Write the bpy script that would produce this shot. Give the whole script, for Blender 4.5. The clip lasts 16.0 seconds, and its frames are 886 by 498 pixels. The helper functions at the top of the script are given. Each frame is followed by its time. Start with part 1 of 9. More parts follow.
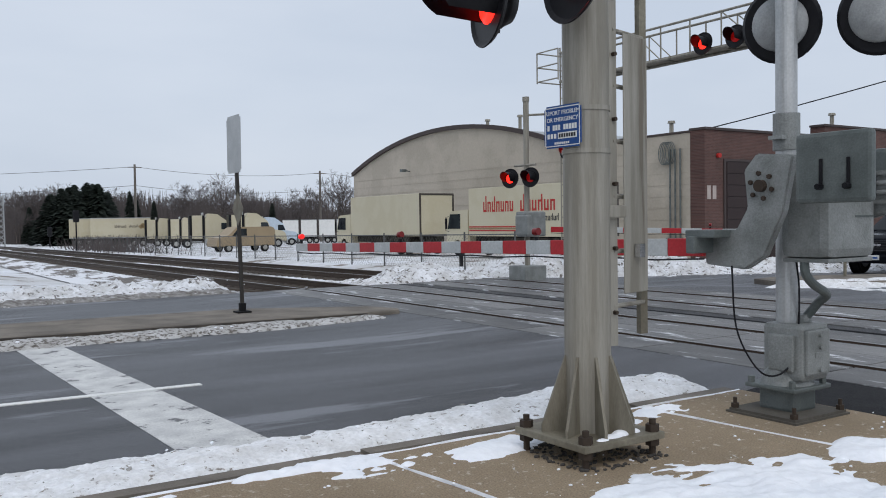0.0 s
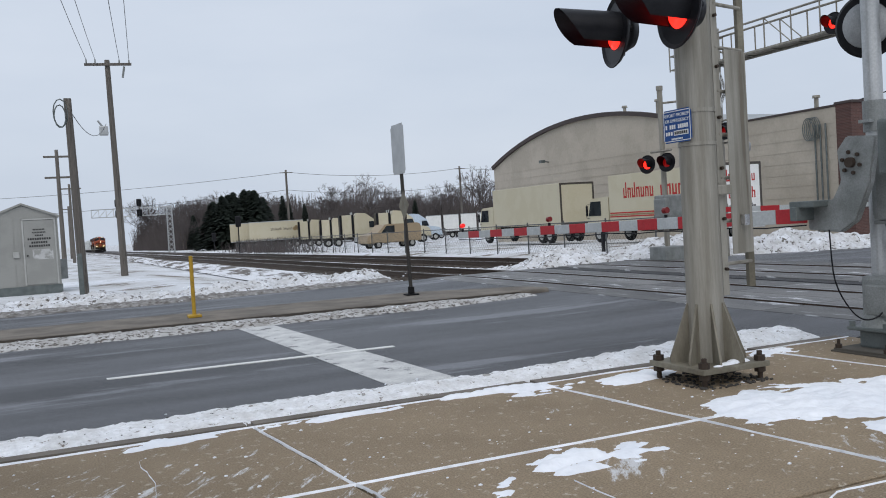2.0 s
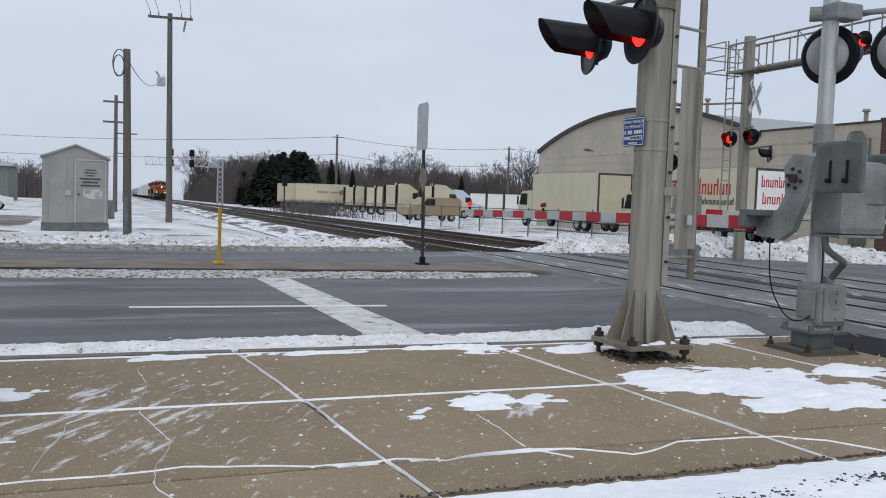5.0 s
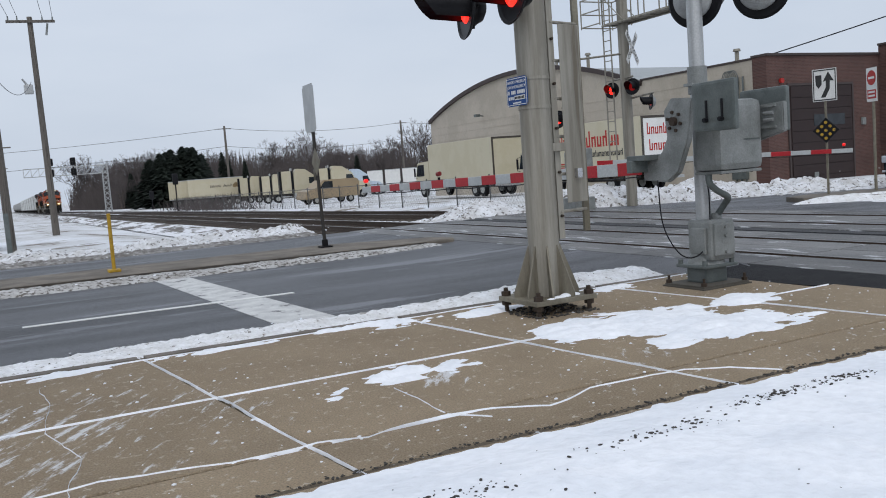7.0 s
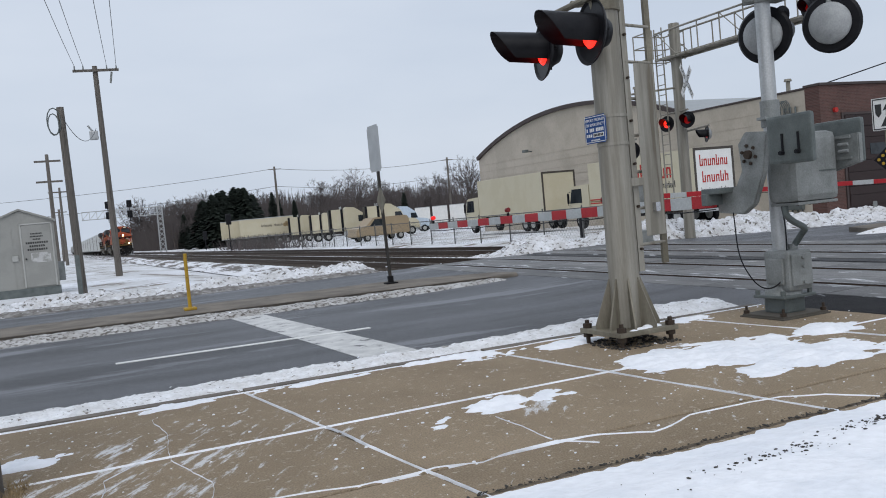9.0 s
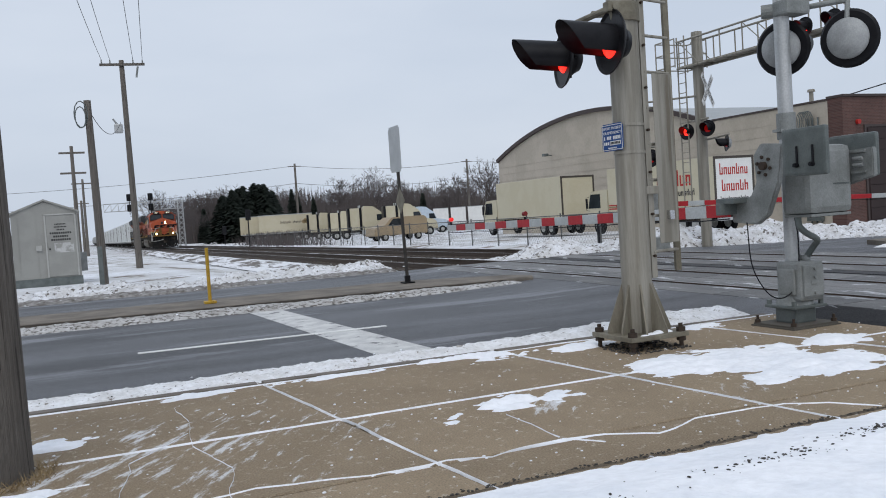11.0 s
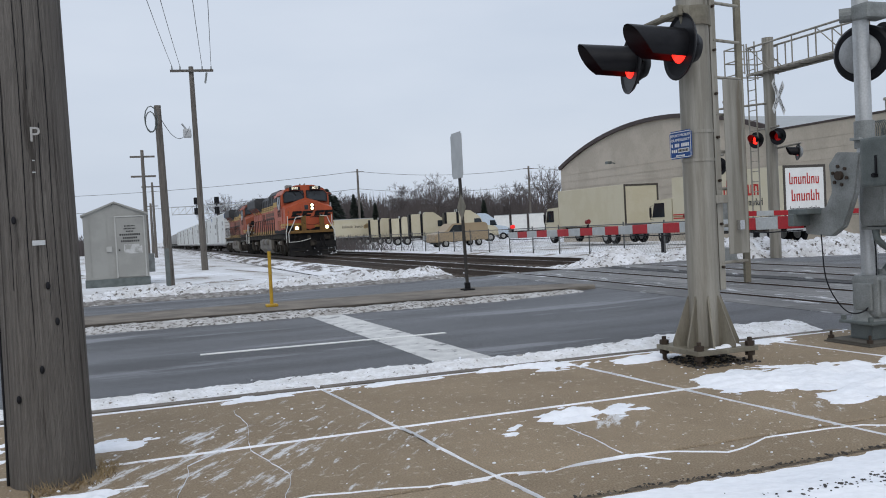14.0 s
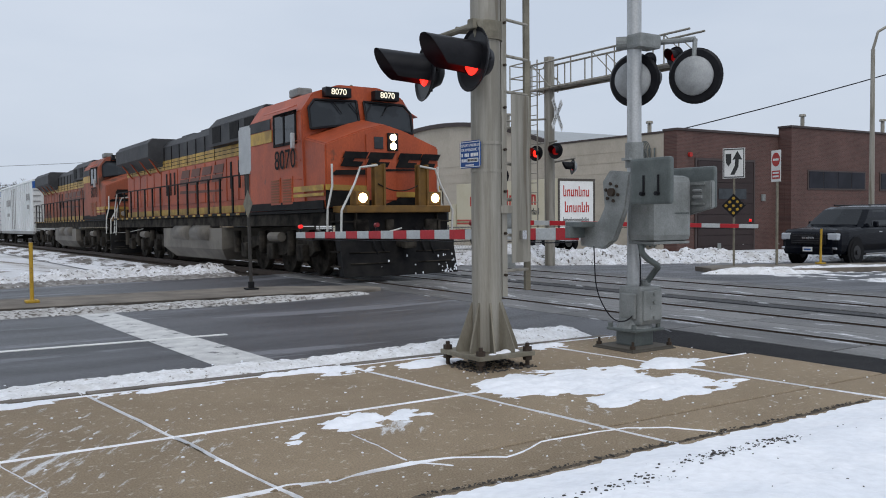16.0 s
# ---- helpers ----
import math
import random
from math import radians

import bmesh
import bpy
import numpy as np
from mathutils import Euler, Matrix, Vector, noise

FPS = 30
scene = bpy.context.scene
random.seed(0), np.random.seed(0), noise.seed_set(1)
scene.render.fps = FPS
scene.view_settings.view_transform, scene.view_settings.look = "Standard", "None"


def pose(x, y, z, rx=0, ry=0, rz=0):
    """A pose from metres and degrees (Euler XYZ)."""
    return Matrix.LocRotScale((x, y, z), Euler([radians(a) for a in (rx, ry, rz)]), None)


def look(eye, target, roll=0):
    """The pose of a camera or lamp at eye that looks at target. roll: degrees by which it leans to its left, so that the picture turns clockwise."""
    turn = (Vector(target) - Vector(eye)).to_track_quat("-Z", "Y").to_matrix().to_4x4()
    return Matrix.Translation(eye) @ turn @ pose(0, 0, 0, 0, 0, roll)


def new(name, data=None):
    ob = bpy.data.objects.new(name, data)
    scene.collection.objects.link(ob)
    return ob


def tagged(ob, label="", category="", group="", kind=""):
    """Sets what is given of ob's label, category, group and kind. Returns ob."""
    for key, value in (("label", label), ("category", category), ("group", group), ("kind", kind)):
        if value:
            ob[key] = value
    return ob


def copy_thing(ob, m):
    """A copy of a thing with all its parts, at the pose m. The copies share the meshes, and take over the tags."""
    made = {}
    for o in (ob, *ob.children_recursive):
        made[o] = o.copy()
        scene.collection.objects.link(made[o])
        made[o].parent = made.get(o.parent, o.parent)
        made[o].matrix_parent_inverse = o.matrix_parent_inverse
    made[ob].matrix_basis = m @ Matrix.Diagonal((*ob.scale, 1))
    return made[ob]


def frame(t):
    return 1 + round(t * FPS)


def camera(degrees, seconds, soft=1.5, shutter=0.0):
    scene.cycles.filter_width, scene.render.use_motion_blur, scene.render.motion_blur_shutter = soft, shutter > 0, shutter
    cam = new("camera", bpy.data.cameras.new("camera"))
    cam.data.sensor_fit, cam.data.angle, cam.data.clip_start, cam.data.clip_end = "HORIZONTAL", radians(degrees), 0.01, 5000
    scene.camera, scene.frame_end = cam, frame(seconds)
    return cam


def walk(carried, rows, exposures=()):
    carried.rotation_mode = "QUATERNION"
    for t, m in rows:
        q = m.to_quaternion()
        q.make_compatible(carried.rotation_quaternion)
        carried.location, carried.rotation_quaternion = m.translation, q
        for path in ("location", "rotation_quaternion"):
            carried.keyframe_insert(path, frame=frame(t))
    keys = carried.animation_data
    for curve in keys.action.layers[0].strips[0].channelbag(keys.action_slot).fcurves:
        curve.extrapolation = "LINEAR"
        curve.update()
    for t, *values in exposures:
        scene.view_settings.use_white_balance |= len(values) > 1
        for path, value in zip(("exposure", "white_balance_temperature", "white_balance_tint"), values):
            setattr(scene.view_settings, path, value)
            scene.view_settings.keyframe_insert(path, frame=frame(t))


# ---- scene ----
# ---- the camera and its way ----
cam = camera(54.1, 16.0, soft=1.0)
PATH = [
    (0, (-0.403, -3.129, 1.507), (0.69, -1.455, 1.445), -0.8),
    (0.5, (-0.824, -3.418, 1.557), (0.221, -1.712, 1.596), 0.7),
    (1, (-1.106, -3.839, 1.48), (-0.429, -1.957, 1.447), -3.2),
    (1.5, (-1.356, -4.269, 1.433), (-0.578, -2.429, 1.334), -5.8),
    (2, (-1.431, -4.65, 1.456), (-0.623, -2.822, 1.388), -3.5),
    (2.5, (-1.321, -5.049, 1.459), (-0.512, -3.224, 1.334), -7.1),
    (3, (-1.243, -5.411, 1.369), (-0.388, -3.628, 1.07), -4.5),
    (3.5, (-1.212, -5.635, 1.449), (-0.525, -3.767, 1.256), 0.3),
    (4, (-1.252, -5.764, 1.462), (-0.591, -3.882, 1.316), 1.8),
    (6.5, (-1.247, -5.916, 1.403), (-0.379, -4.12, 1.26), -2.2),
    (7, (-1.216, -5.894, 1.425), (-0.307, -4.122, 1.244), -4.3),
    (7.5, (-1.082, -5.887, 1.393), (-0.157, -4.118, 1.273), -2.7),
    (8, (-1.285, -5.909, 1.389), (-0.474, -4.085, 1.266), -4.8),
    (8.5, (-1.664, -5.906, 1.431), (-0.877, -4.075, 1.267), -6.8),
    (9, (-1.659, -5.974, 1.464), (-0.836, -4.154, 1.374), -5.3),
    (11.5, (-1.746, -6.161, 1.478), (-0.971, -4.32, 1.397), -3.4),
    (12, (-1.74, -6.14, 1.484), (-1.013, -4.279, 1.414), -3.8),
    (12.5, (-1.74, -6.12, 1.485), (-1.05, -4.244, 1.425), -4.0),
    (13, (-1.723, -6.094, 1.483), (-1.025, -4.221, 1.401), -4.0),
    (13.5, (-1.717, -6.068, 1.485), (-1.016, -4.195, 1.42), -3.5),
    (14, (-1.707, -6.061, 1.475), (-1.048, -4.174, 1.414), -3.0),
    (14.5, (-1.715, -6.047, 1.477), (-1.086, -4.15, 1.399), -2.5),
    (15, (-1.742, -6.019, 1.471), (-1.116, -4.123, 1.354), -2.0),
    (15.5, (-1.754, -5.982, 1.475), (-0.997, -4.134, 1.354), -1.0),
    (16, (-1.689, -5.95, 1.504), (-0.591, -4.28, 1.427), -0.5),
]
walk(cam, [(t, look(eye, target, roll)) for t, eye, target, roll in PATH])

# ---- world and light: an even overcast winter sky ----
world = bpy.data.worlds.new("overcast")
scene.world = world
world.use_nodes = True
wn, wl = world.node_tree.nodes, world.node_tree.links
wn.clear()
w_out = wn.new("ShaderNodeOutputWorld")
w_bg = wn.new("ShaderNodeBackground")
w_sky = wn.new("ShaderNodeTexSky")
w_sky.sky_type, w_sky.sun_disc = "NISHITA", False
w_sky.sun_elevation, w_sky.sun_rotation = radians(38), radians(200)
w_sky.air_density, w_sky.dust_density = 1.0, 4.0
w_scale = wn.new("ShaderNodeMix")
w_scale.data_type, w_scale.blend_type = "RGBA", "MULTIPLY"
w_scale.inputs[0].default_value = 1.0
w_scale.inputs[7].default_value = (0.08, 0.08, 0.08, 1)
w_tc = wn.new("ShaderNodeTexCoord")
w_map = wn.new("ShaderNodeMapping")
w_map.inputs["Scale"].default_value = (1.0, 1.0, 3.5)
w_noise = wn.new("ShaderNodeTexNoise")
w_noise.inputs["Scale"].default_value, w_noise.inputs["Detail"].default_value = 2.2, 5
w_ramp = wn.new("ShaderNodeValToRGB")
w_ramp.color_ramp.elements[0].position, w_ramp.color_ramp.elements[1].position = 0.3, 0.75
w_ramp.color_ramp.elements[0].color = (0.585, 0.660, 0.780, 1)
w_ramp.color_ramp.elements[1].color = (0.700, 0.764, 0.868, 1)
w_mix = wn.new("ShaderNodeMix")
w_mix.data_type = "RGBA"
w_mix.inputs[0].default_value = 0.88
wl.new(w_tc.outputs["Generated"], w_map.inputs["Vector"])
wl.new(w_map.outputs["Vector"], w_noise.inputs["Vector"])
wl.new(w_noise.outputs["Fac"], w_ramp.inputs["Fac"])
wl.new(w_sky.outputs["Color"], w_scale.inputs[6])
wl.new(w_scale.outputs[2], w_mix.inputs[6])
wl.new(w_ramp.outputs["Color"], w_mix.inputs[7])
wl.new(w_mix.outputs[2], w_bg.inputs["Color"])
w_bg.inputs["Strength"].default_value = 1.04
wl.new(w_bg.outputs["Background"], w_out.inputs["Surface"])

sun_data = bpy.data.lights.new("sun", "SUN")
sun_data.energy, sun_data.angle, sun_data.color = 0.95, radians(40), (1.0, 0.985, 0.965)
sun = new("sun", sun_data)
sun.matrix_basis = look((0, 0, 60), (18, 38, 0))


# ---- materials ----
def mat(name, base, rough=0.7, metal=0.0, second=None, scale=3.0, amount=0.5, grain=40.0, bump=0.15, spread=0.12,
        third=None, third_scale=0.6, third_at=0.6, vary=0.0, stretch=None, spec=0.35, relief=0.02):
    """A surface with variation at two scales: blotches between base and second, fine grain, wear of a third colour, and relief."""
    m = bpy.data.materials.new(name)
    m.use_nodes = True
    n, l = m.node_tree.nodes, m.node_tree.links
    b = n["Principled BSDF"]
    b.inputs["Roughness"].default_value, b.inputs["Metallic"].default_value = rough, metal
    b.inputs["Specular IOR Level"].default_value = spec
    tc = n.new("ShaderNodeTexCoord")
    vec = tc.outputs["Object"]
    if stretch:
        mp = n.new("ShaderNodeMapping")
        mp.inputs["Scale"].default_value = stretch
        l.new(vec, mp.inputs["Vector"])
        vec = mp.outputs["Vector"]
    second = second or tuple(c * 0.78 for c in base)
    big = n.new("ShaderNodeTexNoise")
    big.inputs["Scale"].default_value, big.inputs["Detail"].default_value, big.inputs["Roughness"].default_value = scale, 6, 0.6
    fine = n.new("ShaderNodeTexNoise")
    fine.inputs["Scale"].default_value, fine.inputs["Detail"].default_value = grain, 3
    l.new(vec, big.inputs["Vector"]), l.new(vec, fine.inputs["Vector"])
    r = n.new("ShaderNodeMapRange")
    r.inputs[1].default_value, r.inputs[2].default_value, r.inputs[4].default_value = 0.5 - spread, 0.5 + spread, amount
    l.new(big.outputs["Fac"], r.inputs[0])
    mx = n.new("ShaderNodeMix")
    mx.data_type = "RGBA"
    mx.inputs[6].default_value, mx.inputs[7].default_value = (*base, 1), (*second, 1)
    l.new(r.outputs[0], mx.inputs[0])
    col = mx.outputs[2]
    g = n.new("ShaderNodeMapRange")
    g.inputs[1].default_value, g.inputs[2].default_value, g.inputs[3].default_value, g.inputs[4].default_value = 0.25, 0.75, 1 - spread, 1 + spread
    l.new(fine.outputs["Fac"], g.inputs[0])
    mg = n.new("ShaderNodeMix")
    mg.data_type, mg.blend_type = "RGBA", "MULTIPLY"
    mg.inputs[0].default_value = 1
    l.new(col, mg.inputs[6]), l.new(g.outputs[0], mg.inputs[7])
    col = mg.outputs[2]
    if third:
        wear = n.new("ShaderNodeTexNoise")
        wear.inputs["Scale"].default_value, wear.inputs["Detail"].default_value, wear.inputs["Roughness"].default_value = third_scale, 8, 0.68
        l.new(vec, wear.inputs["Vector"])
        tr = n.new("ShaderNodeMapRange")
        tr.inputs[1].default_value, tr.inputs[2].default_value = third_at, third_at + 0.055
        l.new(wear.outputs["Fac"], tr.inputs[0])
        m3 = n.new("ShaderNodeMix")
        m3.data_type = "RGBA"
        m3.inputs[7].default_value = (*third, 1)
        l.new(tr.outputs[0], m3.inputs[0]), l.new(col, m3.inputs[6])
        col = m3.outputs[2]
    if vary:
        oi = n.new("ShaderNodeObjectInfo")
        vr = n.new("ShaderNodeMapRange")
        vr.inputs[3].default_value, vr.inputs[4].default_value = 1 - vary, 1 + vary
        l.new(oi.outputs["Random"], vr.inputs[0])
        mv = n.new("ShaderNodeMix")
        mv.data_type, mv.blend_type = "RGBA", "MULTIPLY"
        mv.inputs[0].default_value = 1
        l.new(col, mv.inputs[6]), l.new(vr.outputs[0], mv.inputs[7])
        col = mv.outputs[2]
    l.new(col, b.inputs["Base Color"])
    if bump:
        bp = n.new("ShaderNodeBump")
        bp.inputs["Strength"].default_value, bp.inputs["Distance"].default_value = bump, relief
        l.new(fine.outputs["Fac"], bp.inputs["Height"]), l.new(bp.outputs["Normal"], b.inputs["Normal"])
    return m


def glow(name, colour, strength):
    m = mat(name, colour, 0.3, bump=0)
    b = m.node_tree.nodes["Principled BSDF"]
    b.inputs["Emission Color"].default_value, b.inputs["Emission Strength"].default_value = (*colour, 1), strength
    return m


SNOW = mat("snow", (0.87, 0.885, 0.92), 0.75, second=(0.79, 0.815, 0.86), scale=1.6, amount=0.8, grain=16, bump=0.5, spread=0.06, relief=0.03)
SNOW_DIRTY = mat("ploughed_snow", (0.74, 0.75, 0.77), 0.8, second=(0.50, 0.49, 0.47), scale=2.0, amount=0.8, grain=7, bump=0.9, spread=0.16, relief=0.08,
                 third=(0.13, 0.115, 0.10), third_scale=3.4, third_at=0.625)
SNOW_GRIT = mat("gritty_snow", (0.56, 0.555, 0.55), 0.8, second=(0.36, 0.345, 0.325), scale=3.0, amount=0.9, grain=30, bump=0.9, spread=0.14, relief=0.03,
                third=(0.12, 0.105, 0.09), third_scale=15.0, third_at=0.515)
BANK_SNOW = mat("old_bank_snow", (0.78, 0.79, 0.82), 0.8, second=(0.52, 0.51, 0.50), scale=2.2, amount=0.85, grain=11, bump=1.0, spread=0.12, relief=0.07,
                third=(0.12, 0.105, 0.09), third_scale=7.0, third_at=0.55)
SNOW_CRUST = mat("trodden_snow", (0.84, 0.85, 0.87), 0.8, second=(0.66, 0.655, 0.65), scale=4.0, amount=0.9, grain=30, bump=0.7, spread=0.12, relief=0.03,
                 third=(0.22, 0.19, 0.16), third_scale=12.0, third_at=0.59)
SLUSH_DARK = mat("grimy_slush", (0.115, 0.102, 0.090), 0.8, second=(0.36, 0.35, 0.34), scale=7, amount=0.9, grain=26, bump=0.9, spread=0.13, relief=0.04,
                 third=(0.66, 0.66, 0.67), third_scale=9, third_at=0.60)
KERB_DARK = mat("near_black_kerb", (0.045, 0.038, 0.032), 0.6, second=(0.085, 0.072, 0.058), scale=3, amount=0.8, grain=60, bump=0.3)
SNOW_GREY = mat("grey_slush", (0.47, 0.46, 0.44), 0.85, second=(0.27, 0.26, 0.245), scale=5, amount=1.0, grain=22, bump=0.9, spread=0.12, relief=0.04,
                third=(0.10, 0.09, 0.08), third_scale=11, third_at=0.60)
FIELD = mat("snowy_ground", (0.74, 0.76, 0.80), 0.8, second=(0.44, 0.43, 0.41), scale=0.16, amount=0.7, grain=5, bump=0.4, spread=0.12, relief=0.06,
            third=(0.20, 0.17, 0.14), third_scale=0.30, third_at=0.55)
ASPHALT = mat("wet_asphalt", (0.030, 0.031, 0.034), 0.46, second=(0.095, 0.098, 0.107), scale=1.1, amount=1.0, grain=130, bump=0.45, spread=0.14,
              third=(0.165, 0.170, 0.186), third_scale=0.8, third_at=0.545, stretch=(0.16, 1.0, 1.0), spec=0.42)
FRESH_ASPHALT = mat("fresh_asphalt", (0.018, 0.018, 0.020), 0.8, second=(0.035, 0.035, 0.036), scale=3, grain=160, bump=0.5, spec=0.15)
ASPHALT_DARK = mat("dark_asphalt", (0.034, 0.034, 0.037), 0.65, second=(0.06, 0.06, 0.062), scale=2, grain=180, bump=0.3)
CONCRETE = mat("sidewalk_concrete", (0.345, 0.270, 0.184), 0.85, second=(0.240, 0.186, 0.126), scale=1.3, amount=1.0, grain=85, bump=0.8, spread=0.30,
               third=(0.48, 0.42, 0.34), third_scale=14.0, third_at=0.585, vary=0.07, spec=0.2)
KERB = mat("kerb_concrete", (0.205, 0.180, 0.150), 0.85, second=(0.105, 0.092, 0.078), scale=1.5, amount=0.8, grain=90, bump=0.25)
PANEL = mat("crossing_panel", (0.185, 0.182, 0.176), 0.55, second=(0.085, 0.085, 0.087), scale=1.3, amount=1.0, grain=60, bump=0.3, spread=0.2, vary=0.28,
            third=(0.60, 0.61, 0.63), third_scale=1.6, third_at=0.575, stretch=(1.6, 0.35, 1))
PAINT_WHITE = mat("worn_road_paint", (0.64, 0.64, 0.62), 0.6, second=(0.42, 0.42, 0.42), scale=4, amount=0.85, grain=60, bump=0.1, spread=0.15,
                  third=(0.12, 0.12, 0.125), third_scale=3.2, third_at=0.565)
LANE_PAINT = mat("lane_paint", (0.78, 0.78, 0.76), 0.6, second=(0.6, 0.6, 0.59), scale=5, grain=60, bump=0.1, third=(0.3, 0.3, 0.3), third_scale=9, third_at=0.66)
RAIL = mat("rusty_rail", (0.09, 0.065, 0.05), 0.5, 0.6, scale=4)
RAIL_TOP = mat("polished_railhead", (0.30, 0.29, 0.28), 0.3, 0.9, scale=8)
BALLAST = mat("ballast", (0.20, 0.18, 0.165), 0.9, second=(0.10, 0.09, 0.08), scale=3, amount=0.9, grain=18, bump=1.0, spread=0.3,
              third=(0.74, 0.75, 0.78), third_scale=1.3, third_at=0.475, stretch=(1.0, 0.18, 1))
TIE = mat("creosoted_tie", (0.06, 0.048, 0.038), 0.85, scale=6, vary=0.2)
GALV = mat("weathered_galvanised_steel", (0.310, 0.293, 0.252), 0.48, 0.2, second=(0.215, 0.198, 0.162), scale=3.0, amount=0.9, grain=80, bump=0.05, spread=0.08, stretch=(3.5, 3.5, 0.22),
           third=(0.150, 0.130, 0.098), third_scale=1.5, third_at=0.595)
GALV_LOW = mat("grimy_galvanised_steel", (0.235, 0.215, 0.172), 0.55, 0.2, second=(0.165, 0.148, 0.112), scale=3.5, amount=1.0, grain=60, bump=0.05, spread=0.12, stretch=(3.0, 3.0, 0.5))
GALV_STAIN = mat("stained_galvanised_steel", (0.24, 0.22, 0.17), 0.6, 0.3, second=(0.13, 0.115, 0.085), scale=4, amount=0.8, grain=50)
ALU = mat("dull_aluminium", (0.47, 0.48, 0.48), 0.42, 0.6, second=(0.36, 0.37, 0.37), scale=3, amount=0.6, grain=50, bump=0.05)
GREY_PAINT = mat("grey_cast_housing", (0.275, 0.288, 0.282), 0.5, 0.2, second=(0.165, 0.175, 0.168), scale=4, amount=0.9, grain=70, bump=0.25, spread=0.16)
GREEN_GREY = mat("grey_green_steel", (0.150, 0.168, 0.164), 0.5, 0.3, second=(0.085, 0.10, 0.096), scale=4, amount=0.7, grain=70)
BLACK = mat("black_enamel", (0.006, 0.006, 0.008), 0.42, second=(0.014, 0.014, 0.016), scale=5, amount=0.6, bump=0.05, spec=0.2)
RUBBER = mat("black_rubber", (0.012, 0.012, 0.013), 0.75, scale=6, spec=0.15)
RUST_BOLT = mat("rusty_bolt", (0.055, 0.04, 0.03), 0.7, 0.3, scale=20)
LENS_ON = glow("lit_red_lens", (1.0, 0.02, 0.012), 2.6)
LENS_TIP = glow("lit_arm_lamp", (0.7, 0.012, 0.010), 0.8)
LENS_DIM = glow("dim_red_lens", (0.42, 0.006, 0.006), 0.25)
WOOD_POLE = mat("grey_weathered_pole", (0.190, 0.172, 0.152), 0.85, second=(0.105, 0.094, 0.084), scale=11, amount=1.0, grain=60, bump=1.0, spread=0.2, stretch=(5.0, 5.0, 0.09), relief=0.02,
                third=(0.060, 0.052, 0.045), third_scale=6, third_at=0.56)
BRICK = mat("red_brown_brick", (0.150, 0.070, 0.055), 0.85, second=(0.100, 0.048, 0.040), scale=0.8, amount=0.8, grain=30, bump=0.2, vary=0.12)
MORTAR = mat("brick_mortar", (0.115, 0.070, 0.058), 0.9, scale=2)
STUCCO = mat("beige_block_wall", (0.470, 0.420, 0.350), 0.8, second=(0.395, 0.352, 0.290), scale=0.35, amount=0.8, grain=8, bump=0.1, spread=0.06)
ROOF_GREY = mat("grey_roof", (0.35, 0.37, 0.38), 0.6, scale=1)
TRIM_BROWN = mat("dark_roof_trim", (0.06, 0.045, 0.042), 0.6, scale=3)
CREAM = mat("cream_truck_paint", (0.520, 0.475, 0.350), 0.5, second=(0.48, 0.43, 0.30), scale=0.7, amount=0.6, grain=20, bump=0.03, spread=0.05)
RED_PAINT = mat("red_sign_paint", (0.42, 0.025, 0.02), 0.5, scale=4)
RED_TAPE = mat("red_reflective_tape", (0.46, 0.022, 0.030), 0.4, second=(0.36, 0.02, 0.025), scale=6)
WHITE_TAPE = mat("grey_white_reflective_tape", (0.50, 0.52, 0.52), 0.45, second=(0.38, 0.40, 0.40), scale=6)
BLUE_SIGN = mat("blue_sign", (0.004, 0.050, 0.205), 0.45, second=(0.006, 0.065, 0.24), scale=9)
WHITE_PAINT = mat("white_paint", (0.74, 0.74, 0.72), 0.45, second=(0.62, 0.62, 0.60), scale=2)
YELLOW_PAINT = mat("faded_yellow_paint", (0.48, 0.30, 0.03), 0.55, second=(0.34, 0.20, 0.028), scale=6, third=(0.12, 0.08, 0.035), third_scale=9, third_at=0.58)
ORANGE = mat("orange_locomotive_paint", (0.420, 0.080, 0.026), 0.45, second=(0.265, 0.052, 0.022), scale=1.3, amount=0.9, grain=25, bump=0.05, spread=0.16,
             third=(0.12, 0.05, 0.03), third_scale=1.6, third_at=0.62, stretch=(1, 1, 0.6))
LOCO_BLACK = mat("sooty_black_paint", (0.005, 0.005, 0.006), 0.65, second=(0.016, 0.015, 0.014), scale=3, amount=0.9, spec=0.12)
LOCO_GRIME = mat("grimy_underframe", (0.010, 0.009, 0.008), 0.8, second=(0.065, 0.057, 0.047), scale=2.6, amount=0.8, bump=0.4, spec=0.06)
TANK_GREY = mat("dusty_fuel_tank", (0.165, 0.150, 0.125), 0.65, second=(0.085, 0.075, 0.064), scale=1.5, amount=0.8)
LOCO_YELLOW = mat("yellow_stripe_paint", (0.50, 0.32, 0.06), 0.5, second=(0.27, 0.16, 0.04), scale=2, amount=0.9, spread=0.1)
ORANGE_DULL = mat("sun_dulled_orange_paint", (0.330, 0.088, 0.044), 0.6, second=(0.190, 0.060, 0.036), scale=1.0, amount=0.9, grain=25, bump=0.05, spread=0.14,
                  third=(0.09, 0.045, 0.03), third_scale=1.4, third_at=0.56, stretch=(1, 1, 0.5))
RAIL_WHITE = mat("pale_handrail_paint", (0.60, 0.60, 0.57), 0.45, second=(0.45, 0.44, 0.41), scale=6)
GLASS_DARK = mat("dark_window_glass", (0.018, 0.022, 0.026), 0.06, second=(0.035, 0.042, 0.048), scale=1, bump=0, spread=0.02)
LAMP_OFF = mat("unlit_lamp_glass", (0.30, 0.29, 0.26), 0.2, bump=0)
